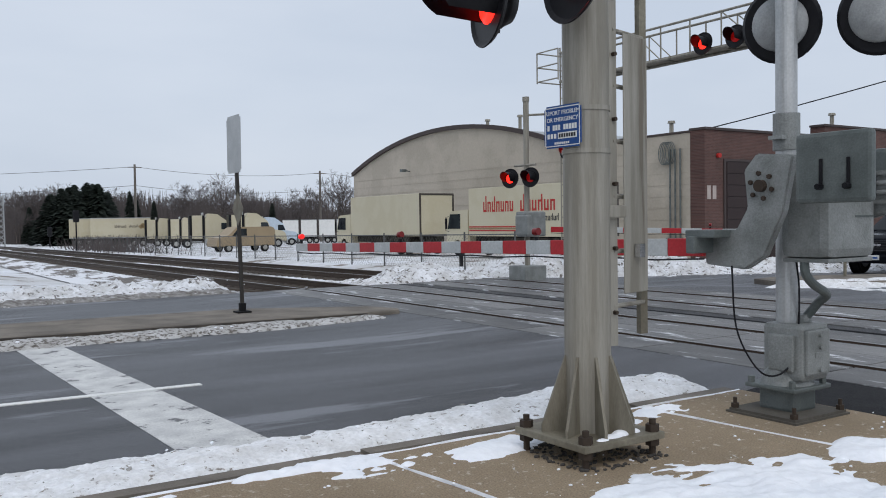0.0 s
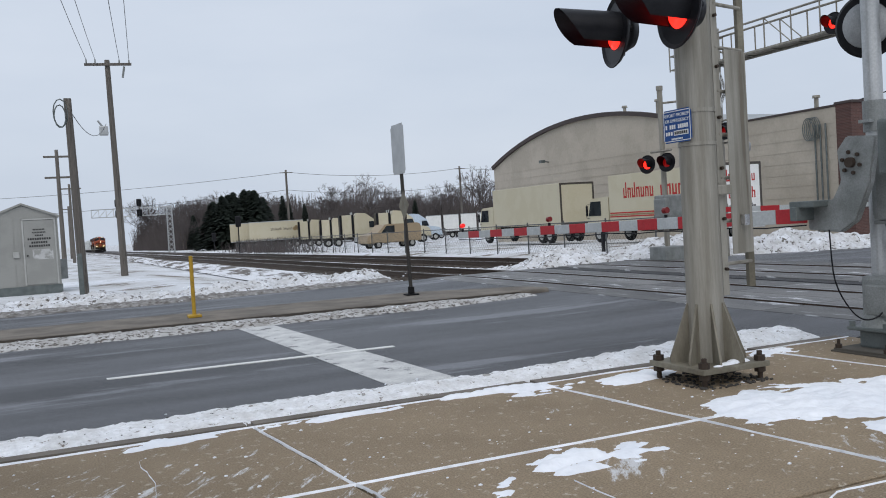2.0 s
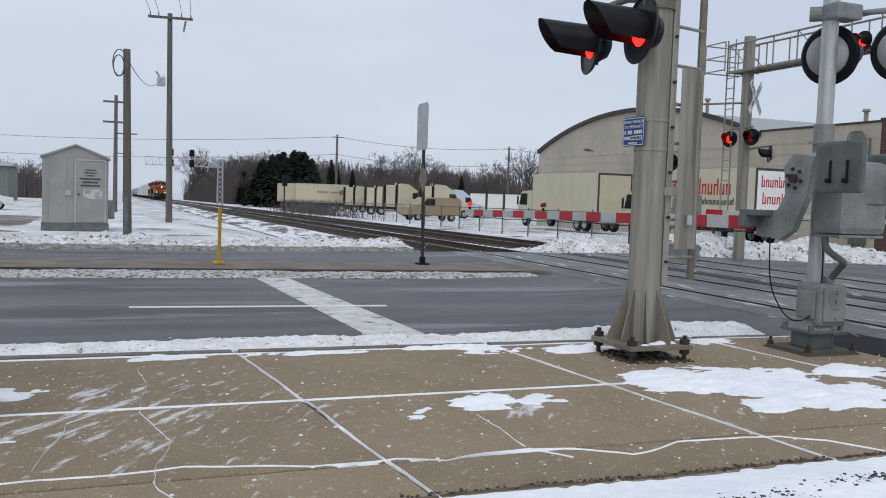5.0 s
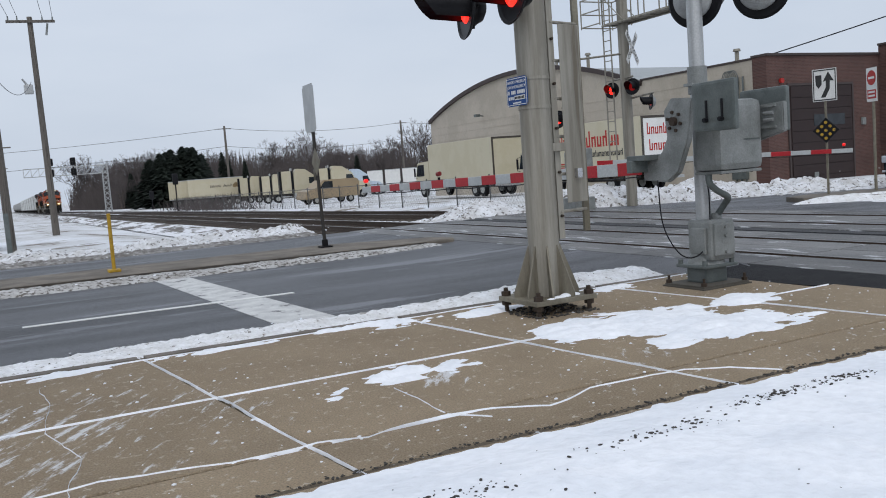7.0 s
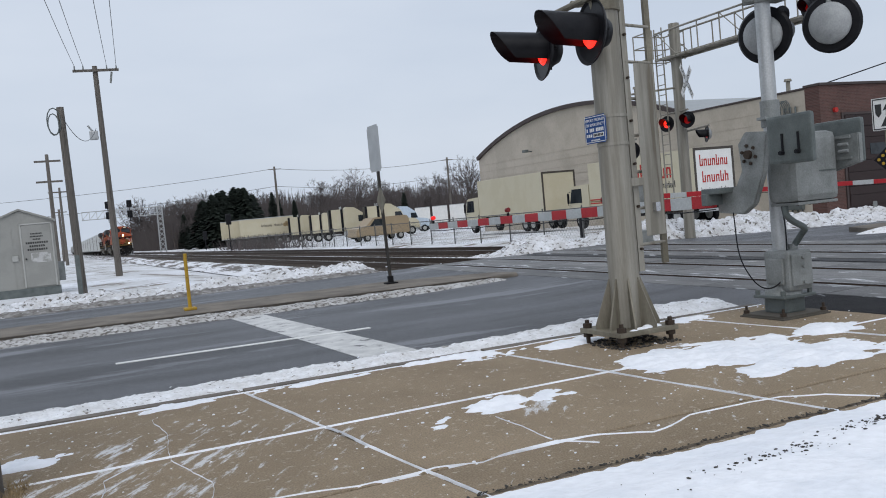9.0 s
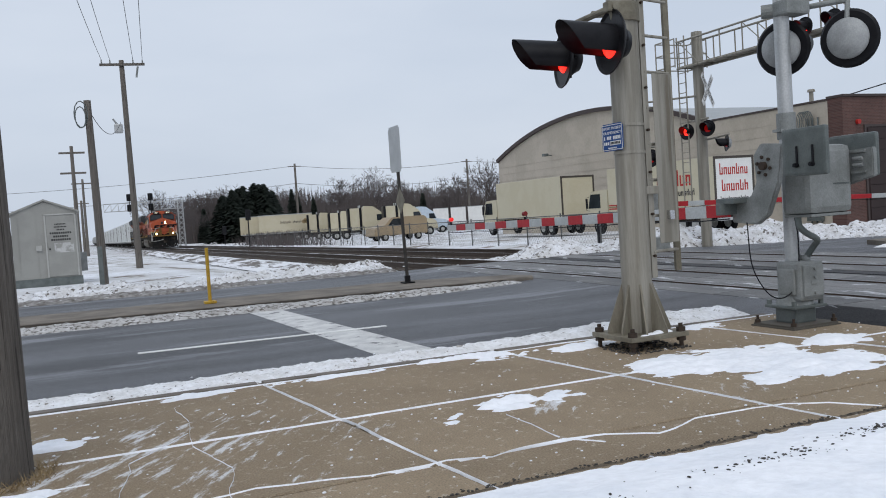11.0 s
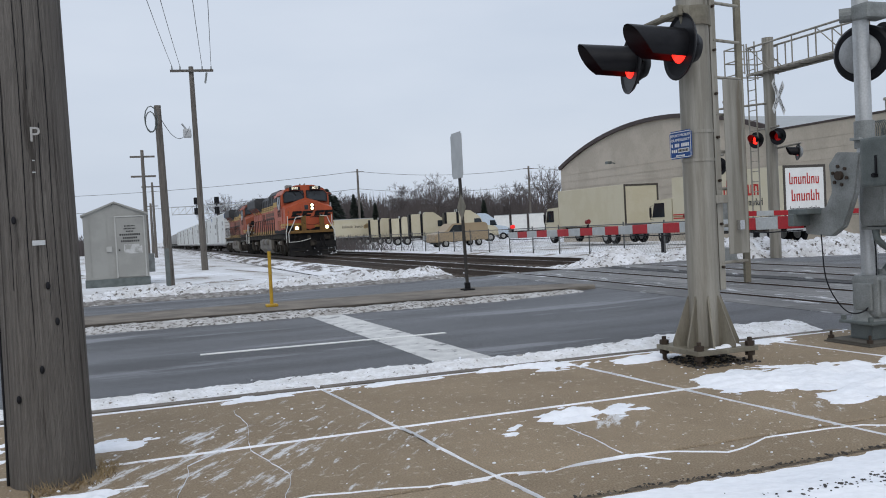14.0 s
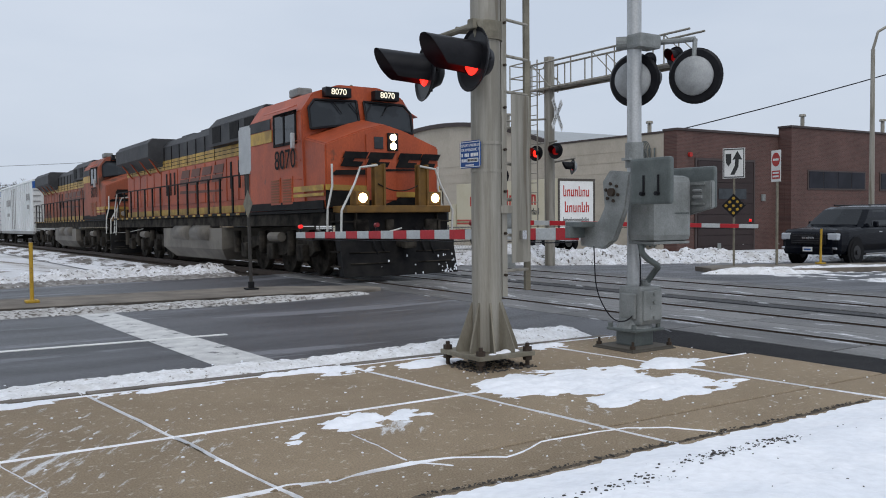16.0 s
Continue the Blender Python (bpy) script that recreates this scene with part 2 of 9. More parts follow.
SHOP_GLASS = mat("dark_shop_glass", (0.010, 0.011, 0.016), 0.15, second=(0.03, 0.03, 0.04), scale=0.6, bump=0, spread=0.1, spec=0.10)
HEADLIGHT = glow("burning_headlight", (1.0, 0.70, 0.34), 9.0)
CAR_WHITE = mat("white_reefer_paint", (0.66, 0.68, 0.68), 0.45, second=(0.50, 0.51, 0.50), scale=0.6, amount=0.6, grain=20, bump=0.04,
                third=(0.30, 0.27, 0.23), third_scale=0.8, third_at=0.66, stretch=(1, 1, 0.4))
CAR_GREY = mat("grey_hopper_paint", (0.30, 0.30, 0.29), 0.6, second=(0.2, 0.19, 0.18), scale=0.7)
BLUE_PAINT = mat("blue_paint", (0.02, 0.09, 0.30), 0.45, scale=3)
SHED_GREY = mat("ribbed_shed_paint", (0.300, 0.300, 0.280), 0.55, second=(0.255, 0.255, 0.238), scale=1.2, amount=0.7, grain=30, bump=0.05, spread=0.06)
DARK_INK = mat("dark_lettering", (0.035, 0.035, 0.035), 0.6, scale=8)
CHAIN = mat("fence_wire", (0.12, 0.122, 0.12), 0.5, 0.5, scale=5)
BARK = mat("winter_bark", (0.075, 0.060, 0.052), 0.9, second=(0.12, 0.10, 0.09), scale=3)
TWIGS = mat("bare_twigs", (0.112, 0.098, 0.095), 0.9, second=(0.070, 0.061, 0.060), scale=0.15, spec=0.1)
SPRUCE = mat("dark_spruce", (0.018, 0.026, 0.020), 0.85, second=(0.03, 0.042, 0.03), scale=1.2)
SUV_BLACK = mat("glossy_black_car_paint", (0.003, 0.004, 0.007), 0.14, second=(0.008, 0.009, 0.012), scale=2, bump=0, spread=0.03, spec=0.10)
SUV_RIM = mat("dark_alloy", (0.05, 0.05, 0.053), 0.3, 0.7, scale=5, bump=0)
CAR_GLASS = mat("tinted_car_glass", (0.012, 0.014, 0.016), 0.05, second=(0.018, 0.02, 0.022), scale=1, bump=0, spread=0.02, spec=0.22)
LOCO_GREY = mat("weathered_dark_grey_paint", (0.036, 0.037, 0.040), 0.6, second=(0.062, 0.062, 0.064), scale=1.5, amount=0.9, spec=0.2)
CHROME = mat("chrome", (0.55, 0.55, 0.56), 0.15, 0.95, scale=4, bump=0)
STONE = mat("dark_gravel", (0.06, 0.055, 0.05), 0.9, scale=8)
SOIL = mat("frozen_soil", (0.075, 0.058, 0.042), 0.9, second=(0.15, 0.12, 0.085), scale=9, amount=0.9, grain=60, bump=1.0, spread=0.2, third=(0.5, 0.5, 0.5), third_scale=8, third_at=0.62)
GRASS = mat("dry_grass", (0.30, 0.22, 0.12), 0.85, scale=9)

DOME_GREY = mat("dull_cast_dome", (0.36, 0.37, 0.37), 0.6, 0.1, second=(0.26, 0.27, 0.27), scale=6, amount=0.8, grain=60, bump=0.2)
ARM_LAMP = mat("dark_red_lamp", (0.20, 0.008, 0.008), 0.3, scale=8)


def dust_with_snow(m, cx, cy, r0, r1, lo, hi):
    """Adds wind-blown streaks of dry snow to a paving material, thickest about a place."""
    n, l = m.node_tree.nodes, m.node_tree.links
    b = n["Principled BSDF"]
    old = b.inputs["Base Color"].links[0].from_socket
    tc = n.new("ShaderNodeTexCoord")
    mp = n.new("ShaderNodeMapping")
    mp.inputs["Scale"].default_value = (3.6, 0.85, 1.0)
    turn = n.new("ShaderNodeMapping")
    turn.inputs["Rotation"].default_value = (0, 0, radians(33))
    nz = n.new("ShaderNodeTexNoise")
    nz.inputs["Scale"].default_value, nz.inputs["Detail"].default_value, nz.inputs["Roughness"].default_value = 2.2, 12, 0.72
    l.new(tc.outputs["Object"], turn.inputs["Vector"]), l.new(turn.outputs["Vector"], mp.inputs["Vector"]), l.new(mp.outputs["Vector"], nz.inputs["Vector"])
    ds = n.new("ShaderNodeVectorMath")
    ds.operation = "DISTANCE"
    ds.inputs[1].default_value = (cx, cy, 0)
    l.new(tc.outputs["Object"], ds.inputs[0])
    mr = n.new("ShaderNodeMapRange")
    mr.inputs[1].default_value, mr.inputs[2].default_value, mr.inputs[3].default_value, mr.inputs[4].default_value = r0, r1, hi, lo
    l.new(ds.outputs["Value"], mr.inputs[0])
    ad = n.new("ShaderNodeMath")
    l.new(nz.outputs["Fac"], ad.inputs[0]), l.new(mr.outputs[0], ad.inputs[1])
    th = n.new("ShaderNodeMapRange")
    th.inputs[1].default_value, th.inputs[2].default_value, th.inputs[4].default_value = 0.60, 0.665, 0.82
    l.new(ad.outputs[0], th.inputs[0])
    mx = n.new("ShaderNodeMix")
    mx.data_type = "RGBA"
    mx.inputs[7].default_value = (0.74, 0.75, 0.77, 1)
    l.new(th.outputs[0], mx.inputs[0]), l.new(old, mx.inputs[6]), l.new(mx.outputs[2], b.inputs["Base Color"])


dust_with_snow(CONCRETE, -1.15, -0.1, 0.4, 2.0, -0.035, 0.08)
dust_with_snow(CONCRETE, 1.45, -0.60, 0.15, 0.95, -0.25, 0.10)
dust_with_snow(CONCRETE, 2.7, -1.1, 0.2, 0.9, -0.25, 0.05)


# ---- mesh helpers ----
def bm_new():
    return bmesh.new()


def box(bm, x0, x1, y0, y1, z0, z1, bevel=0.0):
    """An upright box, with bevelled edges where asked."""
    r = bmesh.ops.create_cube(bm, size=1.0)
    vs = r["verts"]
    for v in vs:
        v.co = Vector((x0 + (v.co.x + 0.5) * (x1 - x0), y0 + (v.co.y + 0.5) * (y1 - y0), z0 + (v.co.z + 0.5) * (z1 - z0)))
    if bevel:
        es = list({e for v in vs for e in v.link_edges})
        bmesh.ops.bevel(bm, geom=es, offset=bevel, segments=2, profile=0.6, affect="EDGES")
    return bm


def rod(bm, a, b, r0, r1=None, n=10, caps=True):
    """A round bar from a to b."""
    a, b = Vector(a), Vector(b)
    d = b - a
    m = Matrix.Translation((a + b) / 2) @ d.to_track_quat("Z", "Y").to_matrix().to_4x4()
    bmesh.ops.create_cone(bm, cap_ends=caps, segments=n, radius1=r0, radius2=r0 if r1 is None else r1, depth=d.length, matrix=m)
    return bm


def bar(bm, a, b, w, h):
    """A square bar from a to b."""
    a, b = Vector(a), Vector(b)
    d = b - a
    m = Matrix.Translation((a + b) / 2) @ d.to_track_quat("Z", "Y").to_matrix().to_4x4() @ Matrix.Diagonal((w, h, d.length, 1))
    bmesh.ops.create_cube(bm, size=1.0, matrix=m)
    return bm


def prism(bm, profile, axis, a, b):
    """A solid of a closed profile, run along the axis from a to b. For 'x' the profile is (y, z), for 'y' (x, z), for 'z' (x, y)."""
    def co(p, k):
        return {"x": (k, p[0], p[1]), "y": (p[0], k, p[1]), "z": (p[0], p[1], k)}[axis]
    lo = [bm.verts.new(co(p, a)) for p in profile]
    hi = [bm.verts.new(co(p, b)) for p in profile]
    n = len(profile)
    fs = [bm.faces.new(lo), bm.faces.new(hi[::-1])]
    for i in range(n):
        fs.append(bm.faces.new((lo[i], hi[i], hi[(i + 1) % n], lo[(i + 1) % n])))
    bmesh.ops.recalc_face_normals(bm, faces=fs)
    return bm


def wire(bm, pts, r, n=6):
    """A thin round wire or bent tube through points, in one piece."""
    pts = [Vector(p) for p in pts]
    rings, u = [], None
    for i, p in enumerate(pts):
        d = (pts[min(i + 1, len(pts) - 1)] - pts[max(i - 1, 0)]).normalized()
        u = d.orthogonal().normalized() if u is None else (u - d * u.dot(d)).normalized()
        v = d.cross(u)
        rings.append([bm.verts.new(p + (u * math.cos(2 * math.pi * k / n) + v * math.sin(2 * math.pi * k / n)) * r) for k in range(n)])
    for a, b in zip(rings, rings[1:]):
        for k in range(n):
            bm.faces.new((a[k], a[(k + 1) % n], b[(k + 1) % n], b[k]))
    return bm


def smooth_line(pts, n=6):
    """A rounded path through points."""
    p = [Vector(q) for q in pts]
    p = [p[0] * 2 - p[1]] + p + [p[-1] * 2 - p[-2]]
    out = []
    for a, b, c, d in zip(p, p[1:], p[2:], p[3:]):
        for k in range(n):
            t = k / n
            out.append(0.5 * (b * 2 + (c - a) * t + (a * 2 - b * 5 + c * 4 - d) * t * t + (b * 3 - a - c * 3 + d) * t ** 3))
    return out + [p[-2]]


def sag(a, b, drop, n=12):
    a, b = Vector(a), Vector(b)
    return [a.lerp(b, i / n) - Vector((0, 0, drop * 4 * (i / n) * (1 - i / n))) for i in range(n + 1)]


def mesh_of(name, bm, material, smooth=False):
    me = bpy.data.meshes.new(name)
    bm.to_mesh(me)
    bm.free()
    me.materials.append(material)
    if smooth:
        for p in me.polygons:
            p.use_smooth = True
    return me


def part(name, bm, material, parent, label="", smooth=False):
    ob = new(name, mesh_of(name, bm, material, smooth))
    ob.parent = parent
    return tagged(ob, label)


def solo(name, bm, material, label, category, kind="", smooth=False, m=None, group=""):
    ob = new(name, mesh_of(name, bm, material, smooth))
    if m is not None:
        ob.matrix_basis = m
    return tagged(ob, label, category, group, kind)


def thing(name, m, label, category, group=""):
    ob = new(name)
    ob.matrix_basis = m
    return tagged(ob, label, category, group)


def writing(name, text, size, m, material, parent, depth=0.003, align="CENTER"):
    """Raised letters in the built-in font, as a mesh, lying in the pose's xy plane."""
    cu = bpy.data.curves.new(name, "FONT")
    cu.body, cu.size, cu.extrude, cu.align_x, cu.align_y = text, size, depth, align, "CENTER"
    tmp = new(name, cu)
    bpy.context.view_layer.update()
    me = bpy.data.meshes.new_from_object(tmp.evaluated_get(bpy.context.evaluated_depsgraph_get()))
    bpy.data.objects.remove(tmp)
    me.materials.clear()
    me.materials.append(material)
    ob = new(name, me)
    ob.parent, ob.matrix_basis = parent, m
    return ob


def fall(x, y):
    """The lie of the land: level at the road, dipping gently beyond it."""
    return -0.0085 * min(max(0.0, y - 14), 800) - 0.016 * min(max(0.0, x - 15), 40) * min(1, max(0, (y - 14) / 8))


def field(name, x0, x1, y0, y1, step, height, material, label, category="snow", kind="stuff", cut=-0.02, m=None):
    """A lumpy sheet whose height is a function of the place; cells that lie wholly under cut are left out."""
    nx, ny = int((x1 - x0) / step) + 1, int((y1 - y0) / step) + 1
    hs = [[height(x0 + i * step, y0 + j * step) for j in range(ny)] for i in range(nx)]
    vs, idx, fs = [], {}, []

    def vid(i, j):
        if (i, j) not in idx:
            idx[i, j] = len(vs)
            vs.append((x0 + i * step, y0 + j * step, hs[i][j]))
        return idx[i, j]
    for i in range(nx - 1):
        for j in range(ny - 1):
            if max(hs[i][j], hs[i + 1][j], hs[i][j + 1], hs[i + 1][j + 1]) > cut:
                fs.append((vid(i, j), vid(i + 1, j), vid(i + 1, j + 1), vid(i, j + 1)))
    me = bpy.data.meshes.new(name)
    me.from_pydata(vs, [], fs)
    me.materials.append(material)
    for p in me.polygons:
        p.use_smooth = True
    ob = new(name, me)
    return tagged(ob, label, category, kind=kind)


def fbm(x, y, s=1.0, seed=0.0, octaves=4):
    return sum(noise.noise((x * s * 2 ** k + seed, y * s * 2 ** k - seed, seed * 0.7)) / 2 ** k for k in range(octaves))


def ramp(v, a, b):
    t = min(1.0, max(0.0, (v - a) / (b - a)))
    return t * t * (3 - 2 * t)


# ---- the large structure: land, road, median, pavement, tracks ----
ROAD_Z = -0.07
TRACK_X = (8.72, 12.55)
TRACK_YAW = -0.315
TRACK_POSE = pose(8.72, 14, 0, 0, 0, TRACK_YAW) @ pose(-8.72, -14, 0)


def make_ground():
    xs = [-1500, -700, -300, -150, -80, -50, -35] + [-25 + 2.5 * i for i in range(29)] + [55, 70, 100, 160, 300, 700, 1500]
    ys = [-900, -300, -100, -40, -20] + [-12 + 2.0 * i for i in range(40)] + [75, 90, 120, 160, 220, 300, 420, 700, 1400]
    vs = []
    for x in xs:
        for y in ys:
            on_road = (2 < y < 15.5) or (5.5 < x < 15 and y < 16)
            on_bed = 4.9 < x < 15.1 and y >= 16
            z = fall(x, y) - (0.32 if on_road else 0.46 if on_bed else 0.14) + (0 if on_road or on_bed else 0.03 * fbm(x, y, 0.13, 3))
            vs.append((x, y, z - (0.2 if y < 3 else 0)))
    n = len(ys)
    fs = [(i * n + j, (i + 1) * n + j, (i + 1) * n + j + 1, i * n + j + 1) for i in range(len(xs) - 1) for j in range(n - 1)]
    me = bpy.data.meshes.new("ground")
    me.from_pydata(vs, [], fs)
    me.materials.append(FIELD)
    for p in me.polygons:
        p.use_smooth = True
    tagged(new("ground", me), "wide snow-covered ground with bare brown patches", "ground", kind="structure")


def east_drop(x):
    """How far the road beyond the tracks has fallen at x."""
    return 0.011 * min(max(0.0, x - 14.1), 16)


def slope_east(bm):
    for v in bm.verts:
        v.co.z -= east_drop(v.co.x)


def slab(bm, pts, z0, z1):
    prism(bm, pts, "z", z0, z1)


def ease(bm, x0, x1):
    """Lets the road rise gently to the crossing panels, from x0 to x1."""
    bmesh.ops.bisect_plane(bm, geom=bm.verts[:] + bm.edges[:] + bm.faces[:], plane_co=(x0, 0, 0), plane_no=(1, 0, 0))
    for v in bm.verts:
        if v.co.z > -0.3:
            v.co.z += 0.052 * ramp((v.co.x - x0) / (x1 - x0), 0, 1)


def make_road():
    bm = bm_new()
    slab(bm, [(-140, 2.3), (6.9, 1.75), (7.2, 2.2), (7.2, 15.6), (3, 16.6), (-140, 17.4)], -0.5, ROAD_Z)
    ease(bm, 4.6, 7.15)
    solo("road_west", bm, ASPHALT, "damp grey asphalt road with salt-dried streaks", "road", "structure")
    bm = bm_new()
    slab(bm, [(14.05, 15.2), (14.05, 0.2), (60, -7), (160, -24), (160, -6), (60, 9.0), (24, 13.0)], -0.5, ROAD_Z)
    ease(bm, 16.6, 14.1)
    slope_east(bm)
    solo("road_east", bm, ASPHALT, "damp grey asphalt road beyond the tracks", "road", "structure")
    bm = bm_new()
    slab(bm, [(9.95 + 0.55, 15.6), (9.95 + 0.55, -5), (10.8, -5), (10.8, 15.6)], -0.5, -0.022)
    solo("road_between_tracks", bm, ASPHALT_DARK, "asphalt strip between the two tracks", "road", "structure")
    bm = bm_new()
    slab(bm, [(6.15, -5), (6.15, -0.3), (5.93, 1.1), (5.93, 1.80), (6.9, 1.95), (7.2, 2.2), (7.45, 2.2), (7.45, -5)], -0.5, -0.02)
    solo("road_apron", bm, FRESH_ASPHALT, "dark fresh asphalt apron beside the rails", "road", "structure")
    # painted stop bar and lane dashes, a thin coat on the asphalt
    bm = bm_new()
    slab(bm, [(1.33, 2.60), (1.99, 2.60), (1.95, 3.25), (1.61, 9.28), (1.05, 9.46)], ROAD_Z - 0.01, ROAD_Z + 0.005)
    solo("stop_bar", bm, PAINT_WHITE, "broad worn white stop bar painted across the lanes", "road marking", "structure")
    for x0 in (-1.05, -13.2, -25.4):
        bm = bm_new()
        slab(bm, [(x0, 5.48), (x0 + 3.3, 5.31), (x0 + 3.3, 5.41), (x0, 5.58)], ROAD_Z - 0.01, ROAD_Z + 0.009)
        solo("lane_dash", bm, LANE_PAINT, "narrow white lane line on the asphalt", "road marking", "structure")


def make_median():
    bm = bm_new()
    slab(bm, [(-140, 10.35), (-2.7, 10.03), (6.3, 9.42), (6.95, 9.5), (7.05, 9.7), (6.8, 10.35), (4.9, 11.45), (-2.7, 11.75), (-140, 12.4)], -0.4, 0.05)
    es = [e for e in bm.edges if all(abs(v.co.z - 0.05) < 1e-4 for v in e.verts)]
    bmesh.ops.bevel(bm, geom=es, offset=0.035, segments=2, profile=0.5, affect="EDGES")
    solo("median_west", bm, KERB, "raised concrete median with a rounded kerb, brown with salt", "median", "structure")

    # narrow near-black strip along the near edge of the median
    bm = bm_new()
    slab(bm, [(-140, 10.315), (-2.7, 9.995), (6.28, 9.385), (6.28, 9.425), (-2.7, 10.035), (-140, 10.355)], -0.4, 0.038)
    solo("kerb_face", bm, KERB_DARK, "narrow near-black kerb face along the median", "kerb", "structure")

    def h(x, y):
        mid = 9.76 - (x + 2.7) * 0.050
        w = 0.42 - 0.025 * max(0, x - 2)
        d = (y - mid) / w
        return 0.085 * max(-0.4, 1 - d * d) - 0.072 + 0.016 * fbm(x, y, 1.3, 5) + 0.016 * fbm(x, y, 7, 2) + 0.010 * fbm(x, y, 16, 3) - 0.3 * ramp(x, 6.4, 7.1)
    field("median_snow", -26, 7.2, 8.3, 10.6, 0.05, h, SNOW_GRIT, "low ridge of dirty ploughed snow along the median", cut=-0.06)
    bm = bm_new()
    slab(bm, [(17.2, 9.6), (18.2, 8.6), (24, 6.7), (60, -0.8), (60, 2.6), (24, 9.0), (22.3, 9.75), (20.4, 10.45), (18.9, 10.75), (17.6, 10.5)], -0.4, 0.05)
    slope_east(bm)
    es = [e for e in bm.edges if all(abs(v.co.z - 0.05) < 1e-4 for v in e.verts)]
    bmesh.ops.bevel(bm, geom=es, offset=0.035, segments=2, profile=0.5, affect="EDGES")
    solo("median_east", bm, KERB, "raised concrete median beyond the tracks", "median", "structure")

    def h2(x, y):
        mid = 9.15 - (x - 17.2) * 0.33 if x < 18.6 else 8.69 - (x - 18.6) * 0.22
        d = (y - mid) / 0.42
        return 0.17 * max(0, 1 - d * d) - 0.075 + 0.03 * fbm(x, y, 2.1, 9) - 0.3 * (1 - ramp(x, 15.6, 17.6)) - east_drop(x)
    field("median_snow", 15.6, 46, 2, 9.8, 0.11, h2, SNOW_CRUST, "ploughed snow ridge on the far median", cut=-0.20)


def joint_x(k, y):
    return 2.44 * k - 0.109 * y


def make_pavement():
    root = thing("pavement", pose(0, 0, 0), "tan concrete sidewalk of large slabs with snow-filled joints", "sidewalk")
    tagged(root, kind="structure")
    rows = ((0.018, 1.80), (-1.475, -0.018), (-2.30, -1.505))
    for k in range(-7, 3):
        for r, (y0, y1) in enumerate(rows):
            g = 0.014
            q = [(joint_x(k, y0) + g, y0), (joint_x(k + 1, y0) - g, y0), (joint_x(k + 1, y1) - g, y1), (joint_x(k, y1) + g, y1)]
            lim = 6.15 if y1 < 0 else 5.92
            q = [(min(x, lim), y) for x, y in q]
            if q[1][0] - q[0][0] < 0.05:
                continue
            bm = bm_new()
            slab(bm, q, -0.12, 0.0)
            es = [e for e in bm.edges if all(abs(v.co.z) < 1e-4 for v in e.verts)]
            bmesh.ops.bevel(bm, geom=es, offset=0.008, segments=1, affect="EDGES")
            part("slab", bm, CONCRETE, root)
    # kerb stones along the road edge
    for k in range(-7, 3):
        x0, x1 = joint_x(k, 1.95) + 0.006, min(joint_x(k + 1, 1.95) - 0.006, 5.9)
        bm = bm_new()
        e = 0.03
        slab(bm, [(x0, 1.83 + e - 0.012 * x0), (x1, 1.83 + e - 0.012 * x1), (x1, 2.01 + e - 0.012 * x1), (x0, 2.01 + e - 0.012 * x0)], -0.25, 0.004)
        es = [ed for ed in bm.edges if all(v.co.z > 0 for v in ed.verts)]
        bmesh.ops.bevel(bm, geom=es, offset=0.025, segments=2, affect="EDGES")
        part("kerb_stone", bm, KERB, root)

    bm = bm_new()
    rnd = random.Random(4)

    def ribbon(pts, w, jit, top=0.008):
        pts = [Vector((*p, 0)) for p in pts]
        fine = []
        for a, b in zip(pts, pts[1:]):
            n = max(1, int((b - a).length / 0.07))
            fine += [a.lerp(b, i / n) for i in range(n)]
        fine.append(pts[-1])
        prev = None
        for i, p in enumerate(fine):
            d = (fine[min(i + 1, len(fine) - 1)] - fine[max(i - 1, 0)]).normalized()
            nrm = Vector((-d.y, d.x, 0))
            c = p + nrm * jit * fbm(p.x, p.y, 1.3, 7)
            hw = w * (0.35 + rnd.random() * 0.65) * (0.62 + 1.0 * noise.noise((p.x * 1.7, p.y * 1.7, 3)) + 0.5 * noise.noise((p.x * 6, p.y * 6, 1)))
            hw = max(0.003, hw)
            row = [bm.verts.new((c + nrm * hw).to_tuple()[:2] + (-0.012,)), bm.verts.new(c.to_tuple()[:2] + (top,)), bm.verts.new((c - nrm * hw).to_tuple()[:2] + (-0.012,))]
            if prev:
                bm.faces.new((prev[0], row[0], row[1], prev[1]))
                bm.faces.new((prev[1], row[1], row[2], prev[2]))
            prev = row
    ribbon([(-12, 0.0), (6.1, 0.0)], 0.036, 0.02)
    ribbon([(-12, 1.85), (5.9, 1.80)], 0.042, 0.03)
    ribbon([(-12, -1.3), (-3.0, -1.42), (-1.2, -1.33), (-0.89, -1.28), (-0.26, -1.48), (0.21, -1.44)], 0.024, 0.05)
    ribbon([(0.21, -1.44), (0.47, -1.55), (0.72, -1.48), (0.99, -1.44), (1.28, -1.51), (1.56, -1.70), (1.80, -1.62), (1.97, -1.55), (2.44, -1.57), (2.70, -1.59), (2.96, -1.74), (3.14, -2.02)], 0.030, 0.05)
    ribbon([(1.0, -1.41), (1.03, -1.0), (1.04, -0.65)], 0.012, 0.05)
    ribbon([(1.02, -1.44), (1.2, -1.66)], 0.016, 0.03)
    ribbon([(-2.9, -0.56), (-2.2, -0.585), (-1.74, -0.62)], 0.022, 0.03)
    for k in range(-4, 3):
        ribbon([(joint_x(k, 1.8), 1.8), (joint_x(k, -2.1), -2.1)], 0.015, 0.025)
    ribbon([(-1.05, 1.3), (-1.0, 0.5), (-1.1, -0.1), (-0.95, -0.8), (-1.02, -1.5), (-0.9, -2.05)], 0.009, 0.06)
    ribbon([(-1.05, 0.3), (-1.5, -0.3), (-1.62, -1.2)], 0.010, 0.05)
